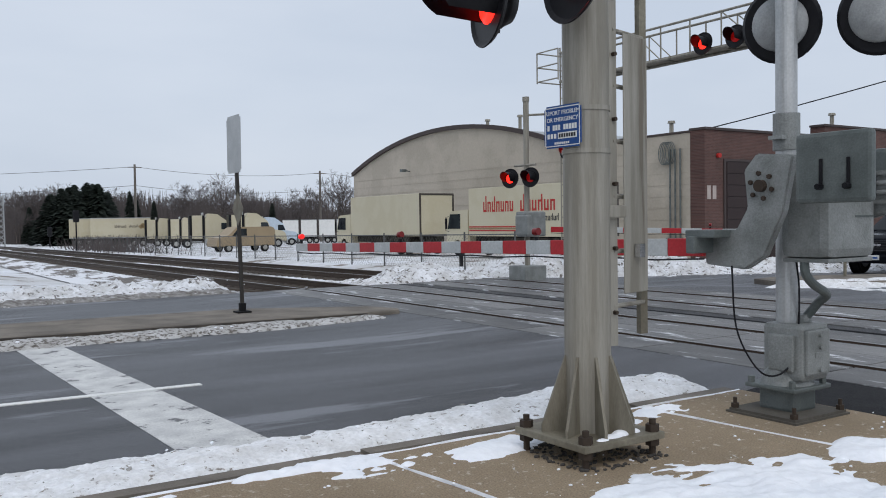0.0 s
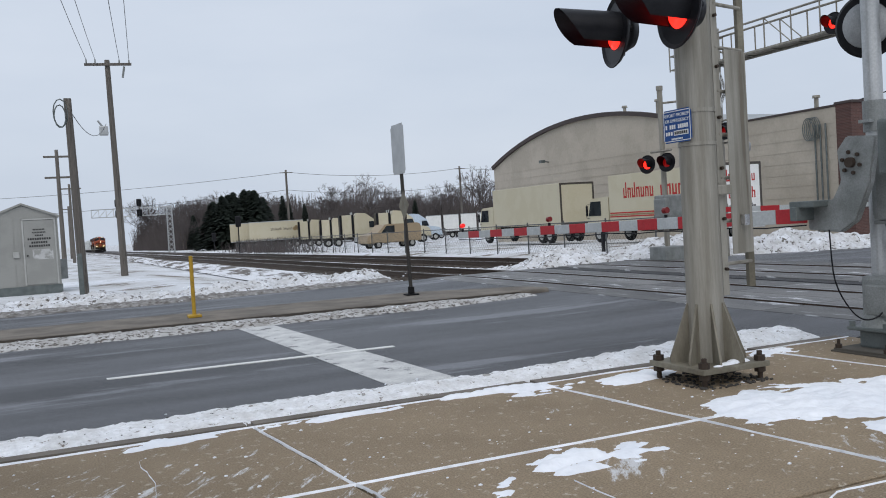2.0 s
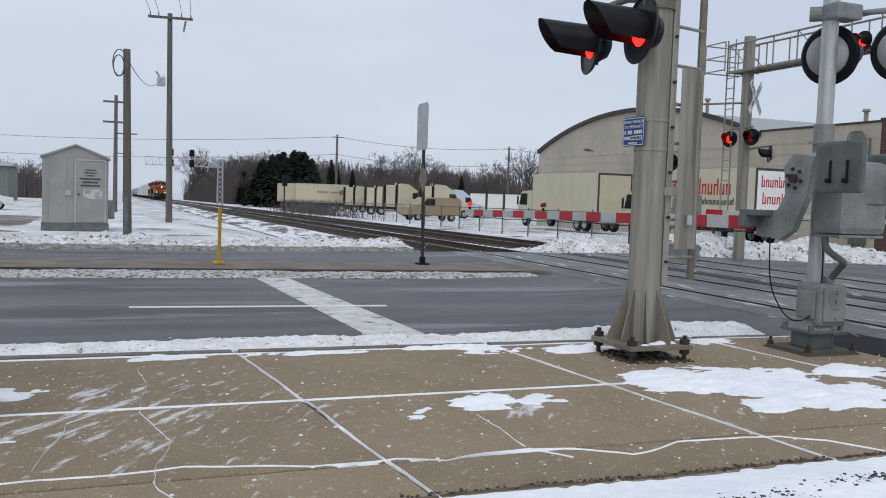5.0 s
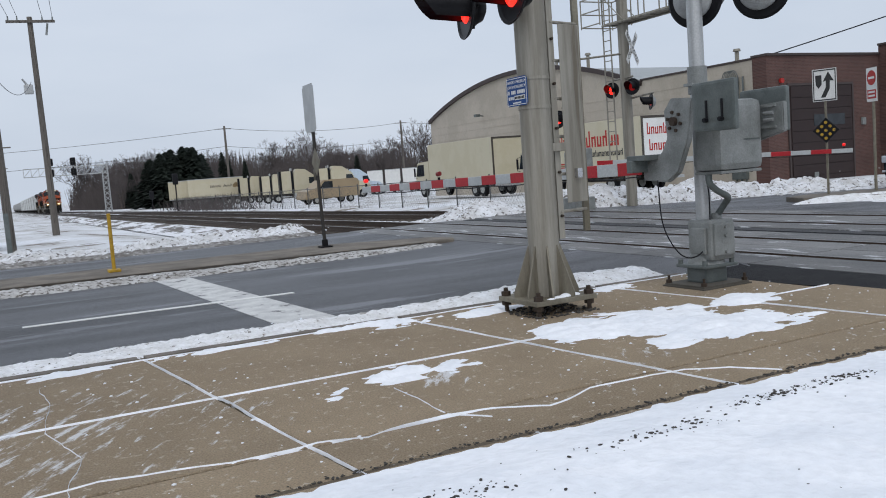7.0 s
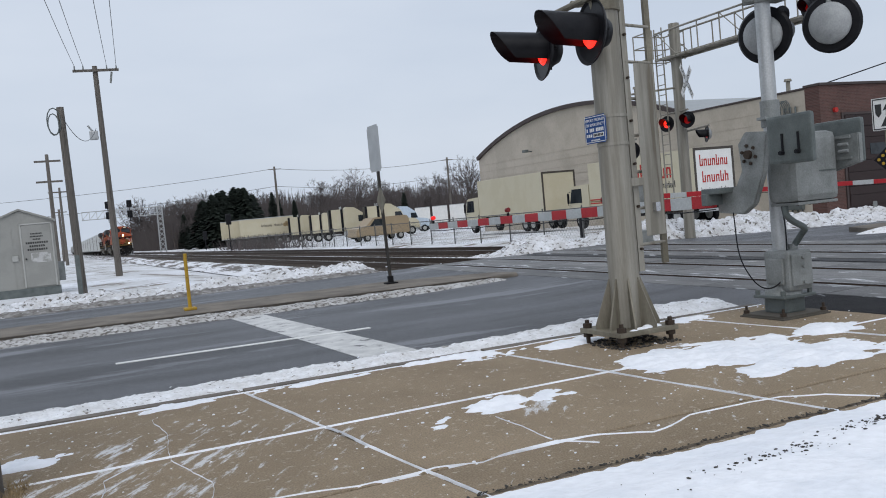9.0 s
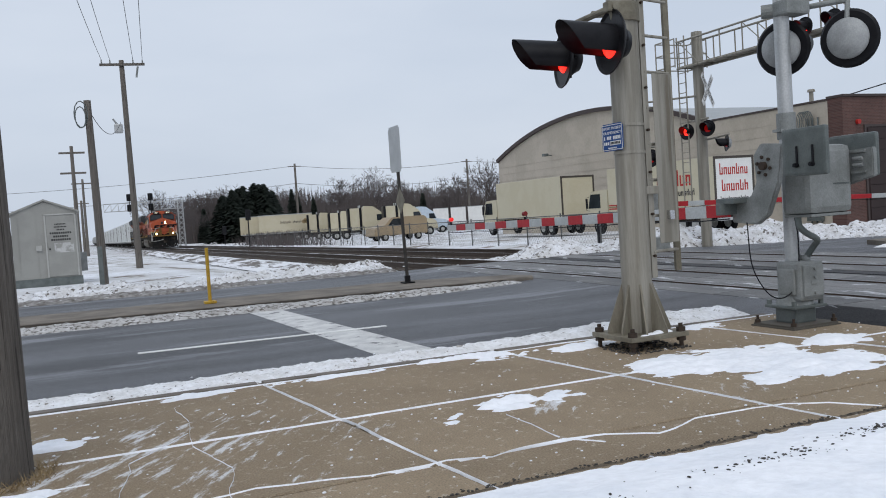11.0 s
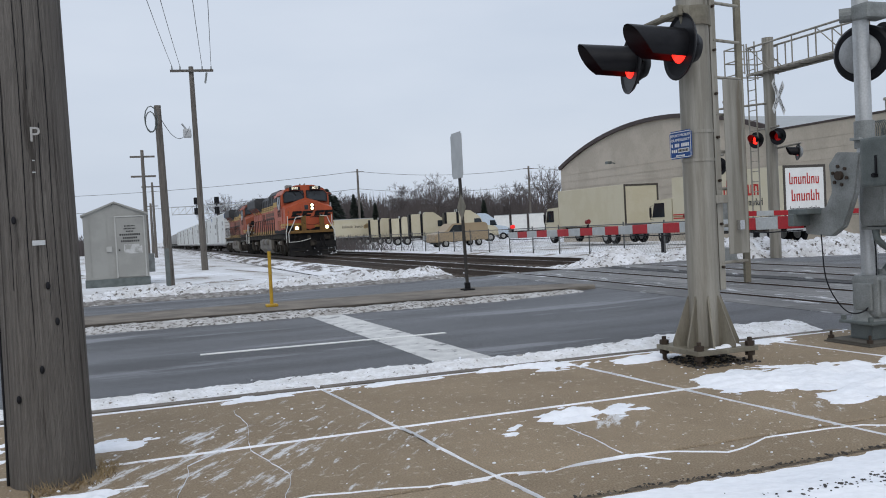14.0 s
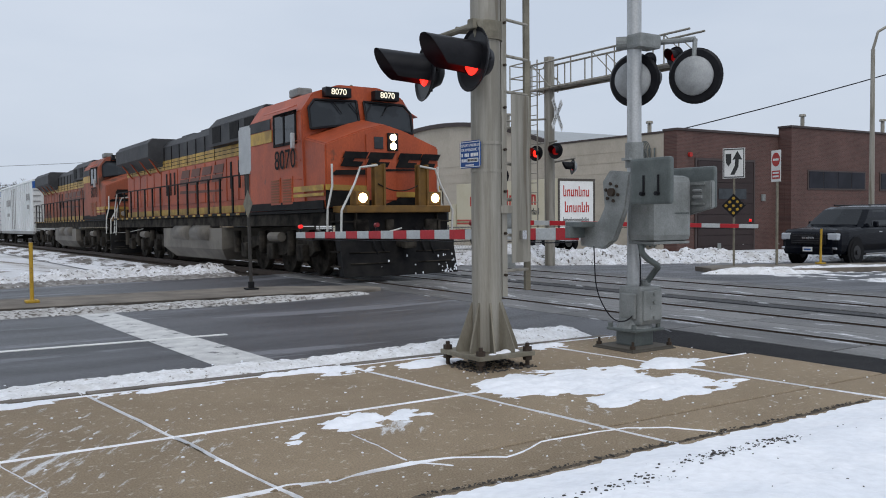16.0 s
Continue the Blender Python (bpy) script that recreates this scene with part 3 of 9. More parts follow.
    bmesh.ops.recalc_face_normals(bm, faces=bm.faces)
    ob = solo("joint_snow", bm, SNOW, "wind-packed snow in the joints and cracks of the sidewalk", "snow", "stuff")

    # patches of thin snow and dusting on the slabs
    blobs = [(3.55, -0.10, 0.85, 0.55, 0.050), (3.10, 0.05, 0.45, 0.42, 0.04), (3.85, -0.70, 0.80, 0.44, 0.045), (1.16, -0.34, 0.27, 0.23, 0.030), (0.68, -0.54, 0.11, 0.11, 0.020),
             (1.66, -0.36, 0.15, 0.13, 0.016), (2.08, 1.66, 0.30, 0.16, 0.034), (1.70, 1.76, 0.35, 0.07, 0.03), (3.00, 1.50, 0.40, 0.20, 0.04), (0.3, 1.72, 0.5, 0.06, 0.02),
             (-1.93, 0.52, 0.24, 0.16, 0.024), (-2.4, -0.75, 0.42, 0.13, 0.03), (-0.62, 1.72, 0.42, 0.08, 0.022), (4.15, 1.50, 0.36, 0.10, 0.03), (5.02, 0.02, 0.42, 0.22, 0.050),
             (4.85, 1.62, 0.3, 0.10, 0.03), (-3.4, 0.7, 0.7, 0.3, 0.02), (-4.8, 0.2, 0.9, 0.4, 0.02), (4.75, -0.95, 0.25, 0.07, 0.02)]

    def hp(x, y):
        z = -0.03
        for bx, by, rx, ry, a in blobs:
            dd = ((x - bx) / rx) ** 2 + ((y - by) / ry) ** 2
            if dd < 4:
                q = 0.85 * (1 - dd) + (0.45 if a > 0.038 else 0.9) * fbm(x, y, 2.4, bx + by, 3) + (0.55 if a > 0.038 else 1.6 if a > 0.028 else 2.6) * fbm(x * 0.5, y * 1.1, 8.0, bx, 4)
                z = max(z, min(1.0, q) * a)
        return z
    field("thin_snow", -6, 6.1, -2.0, 1.92, 0.022, hp, SNOW, "ragged patches of thin trodden snow on the sidewalk", cut=0.0005)

    def hg(x, y):
        # heap along the gutter
        mid = 2.50 - 0.012 * x
        d = (y - mid) / (0.40 + 0.12 * noise.noise((x * 0.6, 1.3, 0)))
        big = 0.085 * math.exp(-(((x - 4.9) / 1.3) ** 2 + ((y - 2.45) / 0.5) ** 2))
        return (0.066 * max(-0.5, 1 - d * d) + big - 0.068 + 0.022 * fbm(x, y, 3.2, 1) + 0.020 * fbm(x, y, 10, 2)) - 0.3 * ramp(x, 5.7, 6.4)
    field("gutter_snow", -16, 6.9, 1.85, 3.35, 0.036, hg, SNOW_CRUST, "trodden snow with grit along the kerb and gutter", cut=-0.066)

    def hl(x, y):
        edge = -2.075 + 0.03 * fbm(x, y, 0.9, 6) + 0.03 * fbm(x, y, 6, 1) + 0.02 * fbm(x, y, 20, 5)
        return 0.09 * ramp(edge - y, -0.02, 0.7) + 0.006 * ramp(edge - y, 0.0, 0.04) - 0.006 + (0.035 * fbm(x, y, 0.7, 8) + 0.012 * fbm(x, y, 4.5, 3)) * ramp(edge - y, 0, 0.5)
    field("verge_snow", -14, 9, -9, -1.75, 0.05, hl, SNOW, "smooth snow on the verge behind the sidewalk", cut=-0.004)
    # grit thrown on the snow, in loose clusters, and dense along the edge of the concrete
    bm = bm_new()
    rnd2 = random.Random(9)
    clusters = [(2.75, -2.58, 0.30, 0.06), (3.05, -2.55, 0.10, 0.04), (-0.28, -2.58, 0.16, 0.05), (-0.08, -2.69, 0.07, 0.04), (0.31, -2.84, 0.14, 0.06), (1.55, -2.68, 0.25, 0.05), (2.37, -2.57, 0.2, 0.05), (-0.7, -2.5, 0.2, 0.08)]
    for i in range(1900):
        u = rnd2.random()
        if u < 0.30:
            cx, cy, sx, sy = rnd2.choice(clusters)
            x, y = rnd2.gauss(cx, sx), rnd2.gauss(cy, sy)
            z = hl(x, y)
        elif u < 0.34:
            x, y = rnd2.uniform(-1, 5), rnd2.uniform(-4.2, -2.4)
            z = hl(x, y)
        elif u < 0.42:
            x, y = rnd2.uniform(-8, 6), rnd2.uniform(2.2, 2.9)
            z = hg(x, y)
        else:
            x = rnd2.uniform(-5, 5)
            y = -2.055 + 0.03 * fbm(x, -2.06, 0.9, 6) + 0.03 * fbm(x, -2.06, 6, 1) + rnd2.gauss(0, 0.014)
            z = 0.004
        r = rnd2.choice((0.003, 0.003, 0.004, 0.005, 0.008))
        bmesh.ops.create_icosphere(bm, subdivisions=1, radius=r, matrix=Matrix.Translation((x, y, z + r * 0.3)) @ Matrix.Rotation(rnd2.uniform(0, 3), 4, "Z") @ Matrix.Diagonal((1.7, 1, 0.7, 1)))
    solo("grit", bm, STONE, "dark grit and small stones scattered on the snow", "gravel", "stuff")
    # bare strip of soil and dead turf where the verge meets the concrete
    bm = bm_new()
    for k in range(420):
        x0, x1 = -6 + k * 0.026, -6 + (k + 1) * 0.026
        q = []
        for x in (x0, x1):
            w = 0.014 + 0.022 * fbm(x, 1.0, 2.1, 4) + 0.026 * fbm(x, 2.0, 9, 3)
            c = -2.066 + 0.03 * fbm(x, -2.06, 0.9, 6)
            q.append((x, c, max(0.003, w)))
        (xa, ca, wa), (xb, cb2, wb) = q
        t = [bm.verts.new(p) for p in ((xa, ca - 0.05, -0.004), (xb, cb2 - 0.05, -0.004), (xb, cb2, 0.004), (xa, ca, 0.004), (xb, cb2 + wb, 0.0015), (xa, ca + wa, 0.0015))]
        bm.faces.new((t[0], t[1], t[2], t[3])), bm.faces.new((t[3], t[2], t[4], t[5]))
    bmesh.ops.recalc_face_normals(bm, faces=bm.faces)
    solo("soil_edge", bm, SOIL, "thin strip of dark soil and dead turf along the sidewalk", "soil", "stuff")
    bm = bm_new()
    for i in range(420):
        x, y = rnd2.uniform(-4, 6), rnd2.uniform(-2.0, 1.7)
        r = rnd2.choice((0.003, 0.004, 0.005, 0.007, 0.010))
        bmesh.ops.create_icosphere(bm, subdivisions=1, radius=r, matrix=Matrix.Translation((x, y, r * 0.3)) @ Matrix.Diagonal((1.4, 1, 0.8, 1)))
    solo("snow_crumbs", bm, SNOW, "small crumbs of snow scattered on the concrete", "snow", "stuff")


def make_lot():
    """A ploughed gravel lot behind the shed, streaked with snow."""
    lot = mat("ploughed_lot", (0.17, 0.15, 0.13), 0.8, second=(0.10, 0.09, 0.08), scale=0.4, amount=0.9, grain=9, bump=0.4, spread=0.15,
              third=(0.70, 0.71, 0.73), third_scale=0.7, third_at=0.54, stretch=(0.25, 1, 1))

    def hh(x, y):
        d = min(y - 33.5 - 0.6 * fbm(x, y, 0.3, 2), 47 - y, -4.6 - x)
        return fall(x, y) - 0.16 + 0.09 * ramp(d, 0, 0.8)
    field("ploughed_lot", -60, -4.4, 32, 48, 0.5, hh, lot, "brown ploughed lot streaked with thin snow", "ground", "structure", cut=-9)


def make_banks():
    def hb(x, y):
        edge = 16.35 - 0.02 * x + 0.35 * noise.noise((x * 0.35, 0.5, 2))
        d = y - edge
        rise = ramp(d, 0.0, 1.3) * (1 - 0.85 * ramp(d, 1.6, 4.2))
        return fall(x, y) - 0.16 + 0.36 * rise * (0.8 + 0.5 * noise.noise((x * 0.5, y * 0.5, 1))) + (0.12 * fbm(x, y, 1.5, 3) + 0.065 * fbm(x, y, 4.0, 9) + 0.06 * fbm(x, y, 9.0, 2)) * (0.10 + rise) - 0.7 * ramp(x, 6.3, 7.6) - 0.25 * ramp(d, 3.5, 7)
    field("snow_bank", -28, 7.7, 15.4, 22, 0.075, hb, BANK_SNOW, "long lumpy bank of ploughed snow along the road", "snow bank", cut=-0.19)

    def hf(x, y):
        edge = 16.30 - 0.02 * x + 0.35 * noise.noise((x * 0.35, 0.5, 2)) + 0.10 * fbm(x, y, 1.8, 4)
        d = (y - edge - 0.16) / 0.48
        return ROAD_Z - 0.02 + 0.105 * max(-0.5, 1 - d * d) + 0.045 * fbm(x, y, 5, 2)
    field("roadside_slush", -26, 6.4, 15.2, 18.0, 0.06, hf, SLUSH_DARK, "dark grimy slush at the foot of the snow bank", "snow", cut=ROAD_Z - 0.005)

    def hb2(x, y):
        big = 0.62 * math.exp(-(((x - 11.9) / 1.5) ** 2 + ((y - 17.0) / 1.0) ** 2)) * ramp(x, 9.7, 11.0)
        edge = 15.2 - 0.28 * (x - 14)
        d = y - edge
        rise = ramp(d, 0, 1.0) * (1 - ramp(d, 2.4, 4.2)) * ramp(x, 13.0, 15.5)
        return fall(x, y) - 0.17 + big + 0.66 * (1 - 0.72 * ramp(x, 17, 27)) * rise * (0.8 + 0.5 * noise.noise((x * 0.45, y * 0.4, 5))) + 0.17 * fbm(x, y, 1.4, 4) * (0.3 + rise) + 0.10 * fbm(x, y, 4.2, 2) - 0.6 * (1 - ramp(y, 13.8 - 0.28 * (x - 14), 15.0 - 0.28 * (x - 14)))
    field("snow_bank", 10.0, 46, 3.5, 20.5, 0.10, hb2, BANK_SNOW, "high heap of ploughed snow beside the far road", "snow bank", cut=-0.2)


def make_chunks():
    """Broken lumps of crusted snow at the foot of the banks, beside the kerb and on the median."""
    rnd = random.Random(77)
    for nm, mt, lab, spots in (("snow_lumps", SNOW, "loose lumps of broken snow along the banks and kerb", 240), ("dirty_lumps", SNOW_GREY, "grey grit-covered lumps of old snow", 140)):
        bm = bm_new()
        for i in range(spots):
            u = rnd.random()
            if u < 0.45:
                x = rnd.uniform(-14, 7)
                y, z, r = 16.45 - 0.02 * x + abs(rnd.gauss(0, 0.8)), 0.0, rnd.uniform(0.012, 0.035)
                z = fall(x, y) - 0.16 + 0.40 * ramp(y - 16.35 + 0.02 * x, 0, 1.3)
            elif u < 0.6:
                x = rnd.uniform(15, 34)
                y = 15.3 - 0.28 * (x - 14) + abs(rnd.gauss(0, 0.5))
                z, r = -0.1 + 0.5 * ramp(y - 15.2 + 0.28 * (x - 14), 0, 1), rnd.uniform(0.015, 0.04)
            elif u < 0.72:
                x, y, r = rnd.gauss(11.9, 1.1), rnd.gauss(16.9, 0.7), rnd.uniform(0.015, 0.04)
                z = -0.15 + 0.55 * math.exp(-(((x - 11.9) / 1.5) ** 2 + ((y - 17.0) / 1.0) ** 2))
            elif u < 0.86:
                x = rnd.uniform(-9, 6)
                y, z, r = 2.52 - 0.012 * x + rnd.gauss(0, 0.16), -0.01, rnd.uniform(0.006, 0.020)
            else:
                x = rnd.uniform(-9, 6.2)
                y, z, r = 9.74 - (x + 2.7) * 0.050 + rnd.gauss(0, 0.16), 0.0, rnd.uniform(0.012, 0.03)
            m = Matrix.Translation((x, y, z)) @ Matrix.Rotation(rnd.uniform(0, 6.28), 4, "Z") @ Matrix.Rotation(rnd.uniform(-0.6, 0.6), 4, "X") @ Matrix.Diagonal((1.5, 1.0, 0.7, 1))
            lump = bmesh.ops.create_icosphere(bm, subdivisions=1, radius=r, matrix=m)["verts"]
            for v in lump:
                v.co += Vector((rnd.uniform(-1, 1), rnd.uniform(-1, 1), rnd.uniform(-1, 1))) * r * 0.3
        solo(nm, bm, mt, lab, "snow", "stuff")


def make_tracks():
    for n, cx in enumerate(TRACK_X):
        root = thing("track", TRACK_POSE, "railway track with rusty rails set in the road crossing and on snowy ballast", "railway track", "tracks")
        tagged(root, kind="structure")
        prof = [(-0.036, 0), (0.036, 0), (0.036, -0.03), (0.012, -0.045), (0.012, -0.15), (0.07, -0.17), (-0.07, -0.17), (-0.012, -0.15), (-0.012, -0.045), (-0.036, -0.03)]
        for s in (-1, 1):
            bm = bm_new()
            cuts = [(-80, 14.0), (14.0, 814)]
            for y0, y1 in cuts:
                lo = [bm.verts.new((cx + s * 0.755 + px, y0, pz + 0.0 + fall(0, y0))) for px, pz in prof]
                hi = [bm.verts.new((cx + s * 0.755 + px, y1, pz + 0.0 + fall(0, y1))) for px, pz in prof]
                for i in range(len(prof)):
                    bm.faces.new((lo[i], hi[i], hi[(i + 1) % len(prof)], lo[(i + 1) % len(prof)]))
            bmesh.ops.recalc_face_normals(bm, faces=bm.faces)
            part("rail", bm, RAIL, root)
            bm = bm_new()
            for y0, y1 in cuts:
                a = [bm.verts.new((cx + s * 0.755 + px, y, 0.004 + fall(0, y))) for px, y in ((-0.03, y0), (0.03, y0), (0.03, y1), (-0.03, y1))]
                bm.faces.new(a)
            part("railhead", bm, RAIL_TOP, root)
        # ties, countable near the crossing
        tie_me = None
        for i in range(150):
            y = 16.6 + i * 0.56
            if tie_me is None:
                bm = bm_new()
                box(bm, -1.3, 1.3, -0.11, 0.11, -0.33, -0.155, 0.015)
                tie_me = mesh_of("tie", bm, TIE)
            ob = new("tie", tie_me)
            ob.parent = root
            ob.matrix_basis = pose(cx, y, fall(0, y))
        # ballast bed
        bm = bm_new()
        for y0, y1 in ((16.0, 814), (-80, -5.2)):
            pr = [(-3.2, -0.42), (-1.6, -0.19), (1.6, -0.19), (2.3, -0.40)]
            a = [bm.verts.new((cx + px, y0, pz + fall(0, y0))) for px, pz in pr]
            b = [bm.verts.new((cx + px, y1, pz + fall(0, y1))) for px, pz in pr]
            for i in range(3):
                bm.faces.new((a[i], a[i + 1], b[i + 1], b[i]))
        part("ballast_bed", bm, BALLAST, root, "grey ballast streaked with snow")
        # concrete crossing panels
        meshes = {}
        for j in range(9):
            y0 = -5.0 + j * 2.3
            for x0, x1 in ((-1.62, -0.83), (-0.66, 0.0), (0.012, 0.66), (0.83, 1.62)):
                key = (x0, x1)
                if key not in meshes:
                    bm = bm_new()
                    box(bm, x0, x1, 0.012, 2.288, -0.2, -0.012, 0.012)
                    meshes[key] = mesh_of("crossing_panel", bm, PANEL)
                ob = new("crossing_panel", meshes[key])
                ob.parent = root
                ob.matrix_basis = pose(cx, y0, 0.0)


make_ground()
make_road()
make_median()
make_pavement()
make_lot()
make_banks()
make_chunks()
make_tracks()


# ---- the bakery depot: arched hall, flat wing, brick front ----
def arch(y, y0=36.5, y1=65.7, z0=5.80, rise=2.6):
    h = (y1 - y0) / 2
    c = (y0 + y1) / 2
    R = (h * h + rise * rise) / (2 * rise)
    return z0 + math.sqrt(max(0, R * R - (y - c) ** 2)) - (R - rise)


def make_depot():
    root = thing("depot", pose(0, 0, 0), "beige arched bakery hall with a red-brown brick street front", "warehouse")
    W = 35.2
    n = 28
    ys = [36.5 + 29.2 * i / n for i in range(n + 1)]
    bm = bm_new()
    prism(bm, [(36.5, -1.2)] + [(y, arch(y)) for y in ys] + [(65.7, -1.2)], "x", W, W + 0.4)
    part("gable_wall", bm, STUCCO, root, "beige block gable wall under an arched roof")
    bm = bm_new()
    pts = [(W - 0.12, y, arch(y) + 0.02) for y in ys]
    for a, b in zip(pts, pts[1:]):
        bar(bm, a, b, 0.22, 0.30)
    part("roof_edge", bm, TRIM_BROWN, root, "dark arched roof edge")
    bm = bm_new()
    prism(bm, [(y, arch(y) - 0.25) for y in ys] + [(y, arch(y) - 0.1) for y in ys[::-1]], "x", W + 0.4, W + 60)
    part("arched_roof", bm, ROOF_GREY, root, "pale grey arched roof")
    bm = bm_new()
    box(bm, W - 0.02, W + 0.4, 27.7, 36.49, -1.2, 5.98)
    part("side_wall", bm, STUCCO, root, "beige block wall of the flat wing")
    bm = bm_new()
    box(bm, W - 0.08, W + 0.5, 27.68, 36.6, 5.985, 6.10, 0.02)
    part("parapet_cap", bm, TRIM_BROWN, root, "dark parapet cap")
    # block courses
    bm = bm_new()
    for k in range(1, 9):
        box(bm, W - 0.032, W - 0.022, 27.8, 65.5, 0.2 + k * 0.62, 0.215 + k * 0.62)
    tagged(part("course_lines", bm, mat("shadow_joint", (0.40, 0.36, 0.30), 0.9), root), kind="stuff")
    # brick front, facing the street
    bm = bm_new()
    box(bm, W - 0.05, W + 16, 26.75, 27.69, -1.2, 6.05)
    part("brick_wall", bm, BRICKWALL, root, "red-brown brick front wall")
    bm = bm_new()
    box(bm, W + 8.85, W + 46, 25.85, 26.3, -1.2, 6.55)
    part("brick_wall", bm, BRICKWALL, root, "taller red-brown brick front wall")
    bm = bm_new()
    box(bm, W + 8.85, W + 9.25, 26.31, 26.74, -1.2, 6.55)
    part("brick_return", bm, BRICKWALL, root)
    bm = bm_new()
    box(bm, W - 0.1, W + 16, 26.65, 27.75, 6.055, 6.19, 0.02)
    part("parapet_cap", bm, TRIM_BROWN, root)
    bm = bm_new()
    box(bm, W + 8.75, W + 46, 25.75, 26.75, 6.555, 6.68, 0.02)
    part("parapet_cap", bm, TRIM_BROWN, root)
    # big loading door in the brick front
    door = bm_new()
    box(door, W + 1.5, W + 6.45, 26.70, 26.745, -1.0, 4.47)
    d = part("loading_door", door, mat("brown_door", (0.030, 0.018, 0.017), 0.6, scale=2), root, "dark brown overhead door")
    for k in range(9):
        bm = bm_new()
        box(bm, W + 1.6, W + 6.35, 26.665, 26.698, -0.95 + k * 0.6, -0.38 + k * 0.6, 0.012)
        part("door_panel", bm, bpy.data.materials["brown_door"], d)
    for x0, x1, z0, z1 in ((W + 1.38, W + 1.5, -1.0, 4.60), (W + 6.45, W + 6.57, -1.0, 4.60), (W + 1.5, W + 6.45, 4.475, 4.60)):
        bm = bm_new()
        box(bm, x0, x1, 26.67, 26.745, z0, z1)
        part("door_frame", bm, TRIM_BROWN, d)
    bm = bm_new()
    box(bm, W + 3.3, W + 5.75, 26.645, 26.662, 2.30, 2.90, 0.0)
    part("door_glass", bm, GLASS_DARK, d, "row of dark door windows")
    for a, b in ((W + 10.42, W + 16.55), (W + 18.2, W + 24.3)):
        bm = bm_new()
        box(bm, a, b, 25.80, 25.845, 2.88, 4.08, 0.01)
        win = part("window", bm, TRIM_BROWN, root, "long dark ribbon window")
        for k in range(4):
            bm = bm_new()
            w = (b - a - 0.2) / 4
            box(bm, a + 0.12 + k * w, a + 0.06 + (k + 1) * w, 25.775, 25.797, 2.98, 3.99)
            part("pane", bm, SHOP_GLASS, win)
    bm = bm_new()
    rod(bm, (W + 0.9, 26.70, 4.75), (W + 0.9, 26.55, 4.75), 0.13, n=12)
    part("alarm_bell", bm, RED_PAINT, root, "small red alarm bell")
    for x, z in ((W + 7.2, 2.2), (W + 3.2, -0.6)):
        bm = bm_new()
        box(bm, x, x + 0.3, 26.62, 26.745, z, z + 0.4, 0.02)
        part("wall_box", bm, GREY_PAINT, root, "small grey box on the brick")
    # roof vents
    for x, y, z in ((W + 4, 51, 8.2), (W + 4, 47, 8.1), (W + 5, 33.5, 6.3), (W + 16, 30, 7.0), (W + 24, 29, 7.0)):
        bm = bm_new()
        rod(bm, (x, y, z), (x, y, z + 1.0), 0.13)
        rod(bm, (x, y, z + 1.0), (x, y, z + 1.15), 0.24, 0.20)
        part("roof_vent", bm, GALV, root, "small galvanised roof vent")
    # conduits and meters on the corner
    bm = bm_new()
    for k in range(3):
        rod(bm, (W - 0.12, 28.3 + k * 0.35, -0.4), (W - 0.12, 28.3 + k * 0.35, 5.2), 0.05)
    for k in range(5):
        c = Vector((W - 0.2, 28.9 + 0.12 * k, 5.0))
        wire(bm, [c + Vector((0, 0.35 * math.cos(a * 0.45), 0.6 * math.sin(a * 0.45))) for a in range(15)], 0.025)
    box(bm, W - 0.28, W - 0.04, 28.2, 29.2, -0.3, 0.5, 0.02)
    part("conduit", bm, GREEN_GREY, root, "grey conduits and coiled service cables")
    bm = bm_new()
    rod(bm, (W - 0.05, 56, 5.55), (W - 0.6, 56, 5.65), 0.05)
    box(bm, W - 0.85, W - 0.45, 55.8, 56.2, 5.5, 5.72, 0.03)
    part("wall_lamp", bm, GREEN_GREY, root, "small floodlight on the gable")
    # pale weathered lettering on the brick, as plain bars
    bm = bm_new()
    for k in range(2):
        box(bm, W + 0.12 + k * 0.42, W + 0.40 + k * 0.42, 26.73, 26.746, 2.5, 3.2)
    part("painted_mark", bm, mat("faded_white", (0.42, 0.36, 0.33), 0.8), root)


